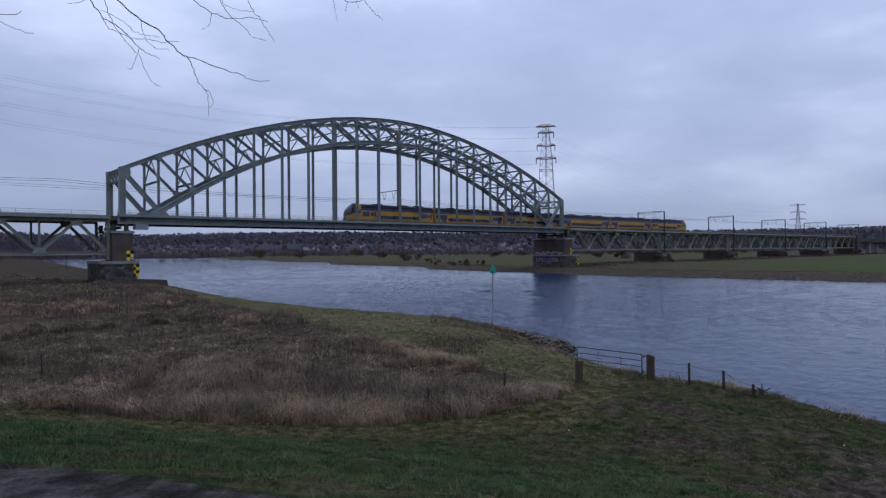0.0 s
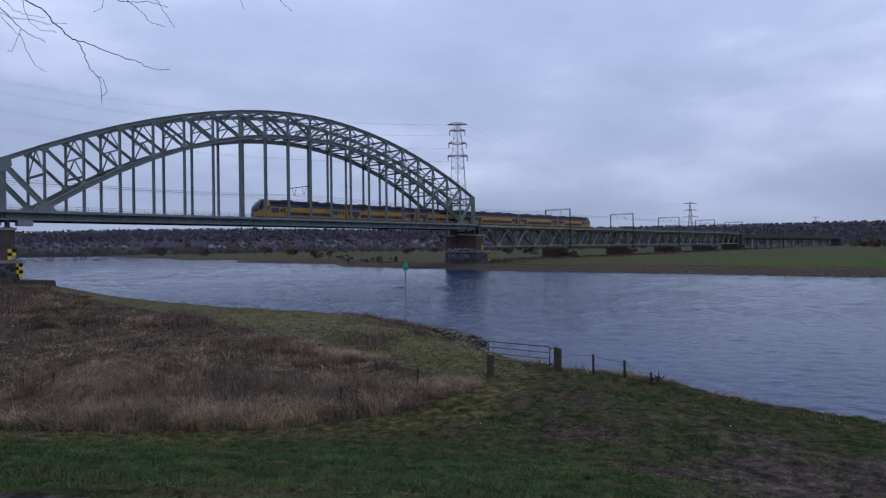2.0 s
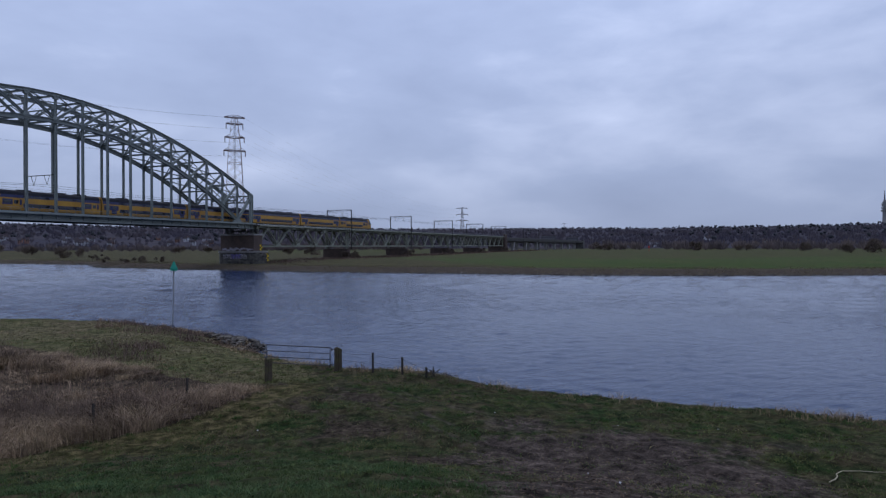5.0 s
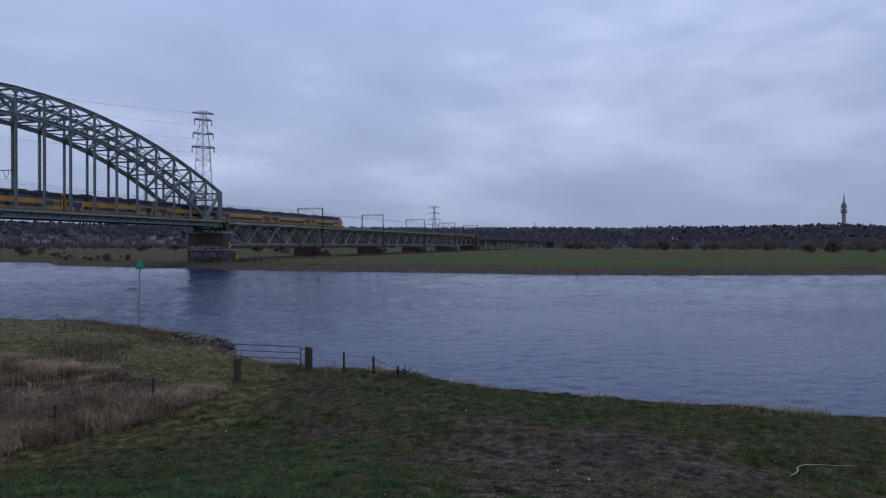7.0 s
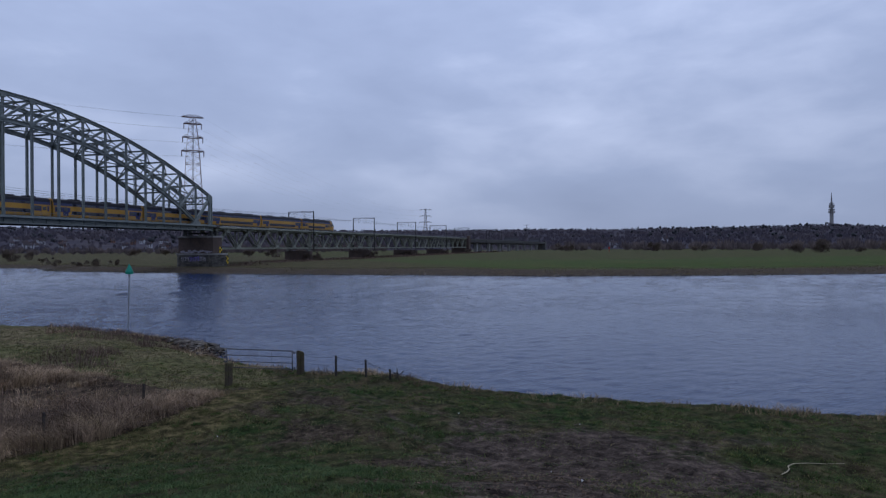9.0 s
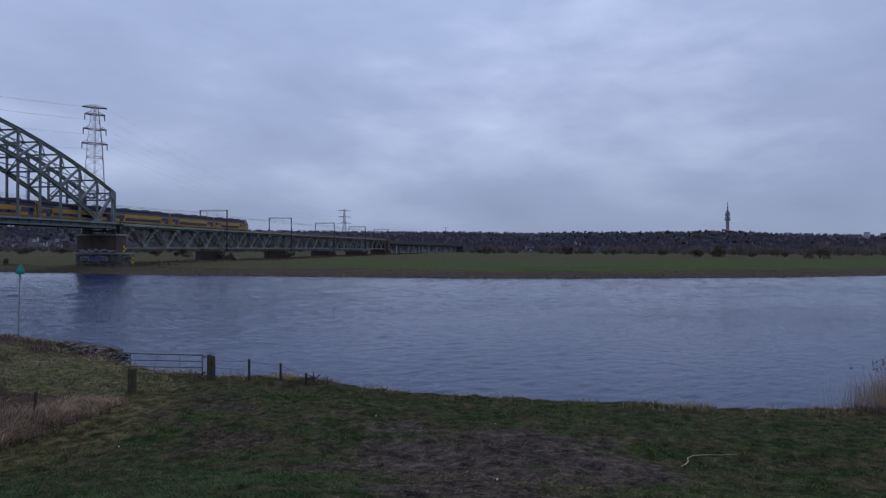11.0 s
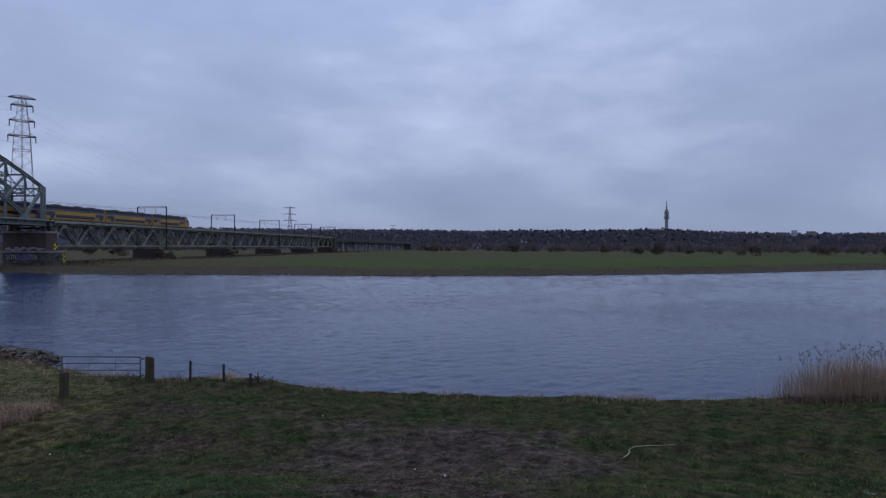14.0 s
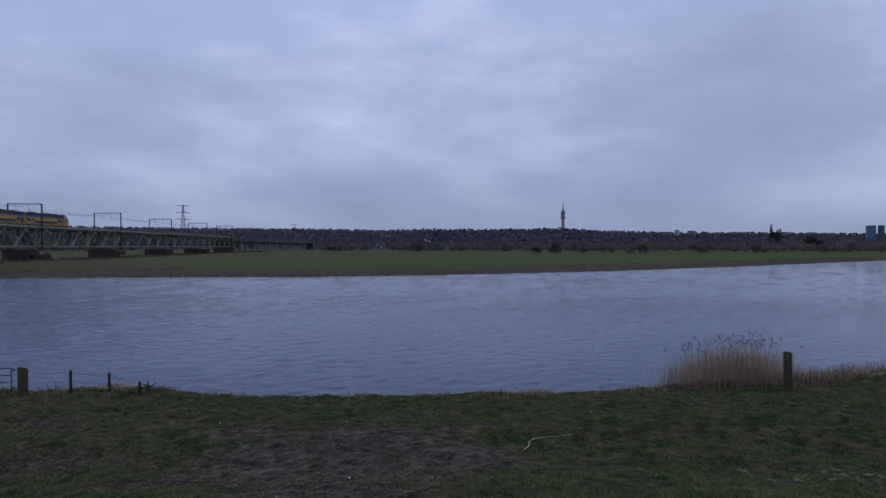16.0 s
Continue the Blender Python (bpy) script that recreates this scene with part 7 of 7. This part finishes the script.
blades("bank_fringe", x, y, (0.11 + 0.28 * rng.random(len(x)) ** 2) * (0.2 + 1.9 * clumpy(x, y, 0.55, 2) ** 1.5), np.maximum(0.004, 0.00036 * np.hypot(x, y)), REED_PALE, 1.5, "dead brown stems along the bank edge", 2, "reeds")

# dead scrub on the low ground under the truss spans
n = 15000
u, v = rng.uniform(SPANS_FROM - 2, SPANS_FROM + 6.2 * SPAN, n), 127 + rng.normal(-3, 5.5, n)
q = np.array(BR) @ np.stack([u, v, 0 * u, 1 + 0 * u])
x, y = q[0], q[1]
k = (side_distance(x, y, FAR_EDGE) > 5) & (rng.random(n) < 2.2 * clumpy(x, y, 4.5, 6) - 0.35)
x, y = x[k], y[k]
blades("span_scrub", x, y, 0.25 + 1.1 * rng.random(len(x)) ** 2 * (0.4 + clumpy(x, y, 6, 2)), 0.00042 * np.hypot(x, y), WEED_STALK, 1.4, "dead brown scrub under the truss spans", 2, "scrub")

# rough dead growth on the groyne between the beacon and the stones
x, y = rng.uniform(-1, 8.4, 52000), rng.uniform(31, 84, 52000)
nd = -side_distance(x, y, NEAR_EDGE)
k = (nd > 0.3) & (nd < 0.8 + 9.0 * step01((clumpy(x, y, 2.2, 4) - 0.3) / 0.5)) & (rng.random(len(x)) < 1.5 * clumpy(x, y, 0.8, 6) - 0.1)
x, y = x[k], y[k]
h, w, dark = 0.10 + 0.5 * rng.random(len(x)) ** 2, np.maximum(0.011, 0.0003 * np.hypot(x, y)), rng.random(len(x)) < 0.3 + 0.65 * step01((clumpy(x, y, 1.7, 9) - 0.46) / 0.1)
blades("groyne_growth", x[~dark], y[~dark], h[~dark], w[~dark], REED, 1.2, "dead brown growth on the groyne", 2, "reeds")
blades("groyne_weeds", x[dark], y[dark], 1.2 * h[dark], w[dark], WEED_STALK, 1.0, "dark dead weeds on the groyne", 2, "weeds")

# straw-coloured tufts scattered over the strip
x, y, r = scatter(60000, -30, 14, 23, 110, -0.4)
nd = -side_distance(x, y, NEAR_EDGE)
k = ~inside(x, y, REED_FIELD) & (nd > 0.3) & (rng.random(len(x)) < 0.85 * step01((clumpy(x, y, 0.7, 17) - 0.5) / 0.12) * (0.15 + step01((clumpy(x, y, 3.2, 12) - 0.46) / 0.1)))
x, y, r = x[k], y[k], r[k]
blades("straw_tufts", x, y, 0.06 + 0.12 * rng.random(len(x)), np.maximum(0.004, 0.00036 * r), REED_PALE, 1.4, "straw-coloured dead tufts on the bank strip", 2)

# rotten leaves trodden into the mud
x, y, r = scatter(60000, -5, 70, 5, 26, -0.2)
k = rng.random(len(x)) < (0.6 * muddy(x, y) + 1.1 * worn(x, y)) * (0.15 + 1.1 * clumpy(x, y, 0.7, 8)) + 0.04
x, y, r = x[k], y[k], r[k]
c = np.stack([x, y, land(x, y) + 0.012], -1)
t = c[:, None] + rng.normal(0, 1, (len(x), 3, 3)) * np.array([0.024, 0.024, 0.007])
tagged(soup("leaf_litter", t.reshape(-1, 3), np.arange(3 * len(x)).reshape(-1, 3), LEAVES), "brown rotten leaves trodden into the mud", "leaves", kind="stuff")

# dead tufts on the far bank's slope
fx, fy = [], []
for (ax, ay), (bx2, by2) in zip(FAR_EDGE[9:-2], FAR_EDGE[10:-1]):
    L = math.hypot(bx2 - ax, by2 - ay)
    n = int(L * 130)
    u, off = rng.random(n), 1.0 + 24 * rng.random(n) ** 1.2
    fx.append(ax + (bx2 - ax) * u - (by2 - ay) / L * off)
    fy.append(ay + (by2 - ay) * u + (bx2 - ax) / L * off)
x, y = np.concatenate(fx), np.concatenate(fy)
k = (side_distance(x, y, FAR_EDGE) > 0.8) & (rng.random(len(x)) < clumpy(x, y, 3.5, 3) ** 1.3)
x, y = x[k], y[k]
g = rng.random(len(x)) < 0.45
for name, q, mat, label in (("far_bank_stems", ~g, BUSH, "dead brown stems on the far bank"), ("far_bank_grass", g, GRASS_DRY, "yellowed grass tufts on the far bank")):
    blades(name, x[q], y[q], 0.12 + 0.4 * rng.random(q.sum()) ** 2, np.full(q.sum(), 0.06), mat, 0.8, label, 1, "grass")

# the tall reed bed by the far post
n = 4200
u = np.clip(rng.normal(0.57, 0.3, n), 0.08, 1.4)
x = 25.3 + 3.8 * u + rng.normal(0, 0.3, n)
y = 8.05 - 3.6 * u + rng.normal(0, 0.45, n)
hump = np.exp(-((u - 0.48) / 0.52) ** 4)
h = (0.8 + 0.95 * rng.random(n) ** 0.8) * (0.42 + 0.85 * hump)
blades("tall_reeds", x, y, h, np.full(n, 0.0045), REED_BED, 0.4, "tall pale dry reeds with dark plumes at the water", 3, "reeds", np.maximum(land(x, y), 0) - 0.1)
pick = (h > 1.6) & (rng.random(n) < 0.10)
px, py, pz = x[pick], y[pick], np.maximum(land(x[pick], y[pick]), 0) - 0.1 + h[pick] * 0.97
m = 8
q = rng.normal(0, 1, (len(px), m, 3)) * np.array([0.04, 0.04, 0.06]) + np.stack([px, py, pz], -1)[:, None]
t = q[:, :, None] + rng.normal(0, 0.02, (len(px), m, 3, 3))
tagged(soup("reed_plumes", t.reshape(-1, 3), np.arange(len(px) * m * 3).reshape(-1, 3), PLUME), "dark feathery reed plumes", "reeds", kind="stuff")
n = 5000
u = rng.uniform(-0.02, 1.3, n)
x = 25.1 + 3.8 * u + rng.normal(0, 0.3, n)
y = 7.95 - 3.6 * u + rng.normal(0, 0.4, n)
blades("reed_undergrowth", x, y, 0.12 + 0.45 * rng.random(n) ** 1.5, np.full(n, 0.01), WEED_STALK, 1.4, "matted brown undergrowth at the reeds' foot", 2, "reeds", np.maximum(land(x, y), 0) - 0.03)
n = 6500
u = rng.random(n)
x = 28 + 12 * u + rng.normal(0, 0.5, n)
y = 5.2 - 5.8 * u + rng.normal(0, 0.6, n)
blades("low_reeds", x, y, 0.25 + 0.65 * rng.random(n) ** 2, np.full(n, 0.007), REED, 0.7, "low brown reeds along the river's edge", 3, "reeds", np.maximum(land(x, y), 0) - 0.05)


# broad-leaved weeds on the slope
def weed(x, y, s):
    w = thing("weed_plant", "low grey-green broad-leaved weed in the grass", "weed", "weeds on the slope", m=pose(x, y, ground_z(x, y)))
    for i in range(9):
        a = i * 2.4 + rnd.random()
        l, up = s * rnd.uniform(0.6, 1.1), rnd.uniform(0.25, 0.8)
        d = Vector((math.cos(a), math.sin(a), up)).normalized()
        n = Vector((-math.sin(a), math.cos(a), 0))
        p = [d * l * t + n * l * wd * k - Vector((0, 0, l * 0.35 * t * t)) for t, wd in ((0.05, 0.02), (0.35, 0.16), (0.7, 0.15), (1.0, 0.01)) for k in (-1, 0, 1)]
        for j in range(4):
            p[j * 3 + 1] = p[j * 3 + 1] - Vector((0, 0, 0.04 * l))
        f = []
        for j in range(3):
            for c in range(2):
                f.append((j * 3 + c, j * 3 + c + 1, j * 3 + 4 + c, j * 3 + 3 + c))
        part("leaf", Form().add(p, f), WEED_LEAF, w)


for i in range(26):
    weed(15.2 + rnd.gauss(0, 0.55), 0.85 + rnd.gauss(0, 0.5), rnd.uniform(0.08, 0.15))
for x, y in ((14.4, 3.0), (14.5, 3.1), (13.6, 2.3), (13.9, 1.9), (10.5, 3.6)):
    weed(x, y, 0.13)


# ---- the bare tree overhead ----
tree = thing("bare_tree", "bare winter tree reaching thin dark twigs over the dike", "tree")
trunk = Form().tube([(-6.5, -4.5, 4.5), (-6.45, -4.4, 6), (-6.3, -4.1, 8), (-6.2, -3.8, 10.5), (-6.1, -3.6, 13)], [0.36, 0.29, 0.25, 0.19, 0.08], 14)
part("trunk", trunk, BARK, tree, smooth=True)
part("limb", Form().tube([(-6.25, -4.0, 8.6), (-5.8, -2.2, 9.6), (-5.2, 0.2, 10.2), (-4.6, 2.6, 10.1), (-4.0, 4.0, 9.7)], [0.15, 0.12, 0.09, 0.055, 0.025], 9), BARK, tree, smooth=True)


def bough(stops, r0, r1, name="branch"):
    """A crooked branch through a few bends."""
    f = Form()
    pts, rad = [], []
    for k, (p, q) in enumerate(zip(stops, stops[1:])):
        p, q = Vector(p), Vector(q)
        for i in range(5):
            u = i / 5
            t = (k + u) / (len(stops) - 1)
            j = 0.004 if 0 < k + u else 0.0
            pts.append(p.lerp(q, u) + Vector((rnd.gauss(0, j), rnd.gauss(0, j), rnd.gauss(0, j))))
            rad.append(r0 + (r1 - r0) * t)
    pts.append(Vector(stops[-1]))
    rad.append(r1)
    f.tube(pts, rad, 6)
    part(name, f, BARK, tree, smooth=True)


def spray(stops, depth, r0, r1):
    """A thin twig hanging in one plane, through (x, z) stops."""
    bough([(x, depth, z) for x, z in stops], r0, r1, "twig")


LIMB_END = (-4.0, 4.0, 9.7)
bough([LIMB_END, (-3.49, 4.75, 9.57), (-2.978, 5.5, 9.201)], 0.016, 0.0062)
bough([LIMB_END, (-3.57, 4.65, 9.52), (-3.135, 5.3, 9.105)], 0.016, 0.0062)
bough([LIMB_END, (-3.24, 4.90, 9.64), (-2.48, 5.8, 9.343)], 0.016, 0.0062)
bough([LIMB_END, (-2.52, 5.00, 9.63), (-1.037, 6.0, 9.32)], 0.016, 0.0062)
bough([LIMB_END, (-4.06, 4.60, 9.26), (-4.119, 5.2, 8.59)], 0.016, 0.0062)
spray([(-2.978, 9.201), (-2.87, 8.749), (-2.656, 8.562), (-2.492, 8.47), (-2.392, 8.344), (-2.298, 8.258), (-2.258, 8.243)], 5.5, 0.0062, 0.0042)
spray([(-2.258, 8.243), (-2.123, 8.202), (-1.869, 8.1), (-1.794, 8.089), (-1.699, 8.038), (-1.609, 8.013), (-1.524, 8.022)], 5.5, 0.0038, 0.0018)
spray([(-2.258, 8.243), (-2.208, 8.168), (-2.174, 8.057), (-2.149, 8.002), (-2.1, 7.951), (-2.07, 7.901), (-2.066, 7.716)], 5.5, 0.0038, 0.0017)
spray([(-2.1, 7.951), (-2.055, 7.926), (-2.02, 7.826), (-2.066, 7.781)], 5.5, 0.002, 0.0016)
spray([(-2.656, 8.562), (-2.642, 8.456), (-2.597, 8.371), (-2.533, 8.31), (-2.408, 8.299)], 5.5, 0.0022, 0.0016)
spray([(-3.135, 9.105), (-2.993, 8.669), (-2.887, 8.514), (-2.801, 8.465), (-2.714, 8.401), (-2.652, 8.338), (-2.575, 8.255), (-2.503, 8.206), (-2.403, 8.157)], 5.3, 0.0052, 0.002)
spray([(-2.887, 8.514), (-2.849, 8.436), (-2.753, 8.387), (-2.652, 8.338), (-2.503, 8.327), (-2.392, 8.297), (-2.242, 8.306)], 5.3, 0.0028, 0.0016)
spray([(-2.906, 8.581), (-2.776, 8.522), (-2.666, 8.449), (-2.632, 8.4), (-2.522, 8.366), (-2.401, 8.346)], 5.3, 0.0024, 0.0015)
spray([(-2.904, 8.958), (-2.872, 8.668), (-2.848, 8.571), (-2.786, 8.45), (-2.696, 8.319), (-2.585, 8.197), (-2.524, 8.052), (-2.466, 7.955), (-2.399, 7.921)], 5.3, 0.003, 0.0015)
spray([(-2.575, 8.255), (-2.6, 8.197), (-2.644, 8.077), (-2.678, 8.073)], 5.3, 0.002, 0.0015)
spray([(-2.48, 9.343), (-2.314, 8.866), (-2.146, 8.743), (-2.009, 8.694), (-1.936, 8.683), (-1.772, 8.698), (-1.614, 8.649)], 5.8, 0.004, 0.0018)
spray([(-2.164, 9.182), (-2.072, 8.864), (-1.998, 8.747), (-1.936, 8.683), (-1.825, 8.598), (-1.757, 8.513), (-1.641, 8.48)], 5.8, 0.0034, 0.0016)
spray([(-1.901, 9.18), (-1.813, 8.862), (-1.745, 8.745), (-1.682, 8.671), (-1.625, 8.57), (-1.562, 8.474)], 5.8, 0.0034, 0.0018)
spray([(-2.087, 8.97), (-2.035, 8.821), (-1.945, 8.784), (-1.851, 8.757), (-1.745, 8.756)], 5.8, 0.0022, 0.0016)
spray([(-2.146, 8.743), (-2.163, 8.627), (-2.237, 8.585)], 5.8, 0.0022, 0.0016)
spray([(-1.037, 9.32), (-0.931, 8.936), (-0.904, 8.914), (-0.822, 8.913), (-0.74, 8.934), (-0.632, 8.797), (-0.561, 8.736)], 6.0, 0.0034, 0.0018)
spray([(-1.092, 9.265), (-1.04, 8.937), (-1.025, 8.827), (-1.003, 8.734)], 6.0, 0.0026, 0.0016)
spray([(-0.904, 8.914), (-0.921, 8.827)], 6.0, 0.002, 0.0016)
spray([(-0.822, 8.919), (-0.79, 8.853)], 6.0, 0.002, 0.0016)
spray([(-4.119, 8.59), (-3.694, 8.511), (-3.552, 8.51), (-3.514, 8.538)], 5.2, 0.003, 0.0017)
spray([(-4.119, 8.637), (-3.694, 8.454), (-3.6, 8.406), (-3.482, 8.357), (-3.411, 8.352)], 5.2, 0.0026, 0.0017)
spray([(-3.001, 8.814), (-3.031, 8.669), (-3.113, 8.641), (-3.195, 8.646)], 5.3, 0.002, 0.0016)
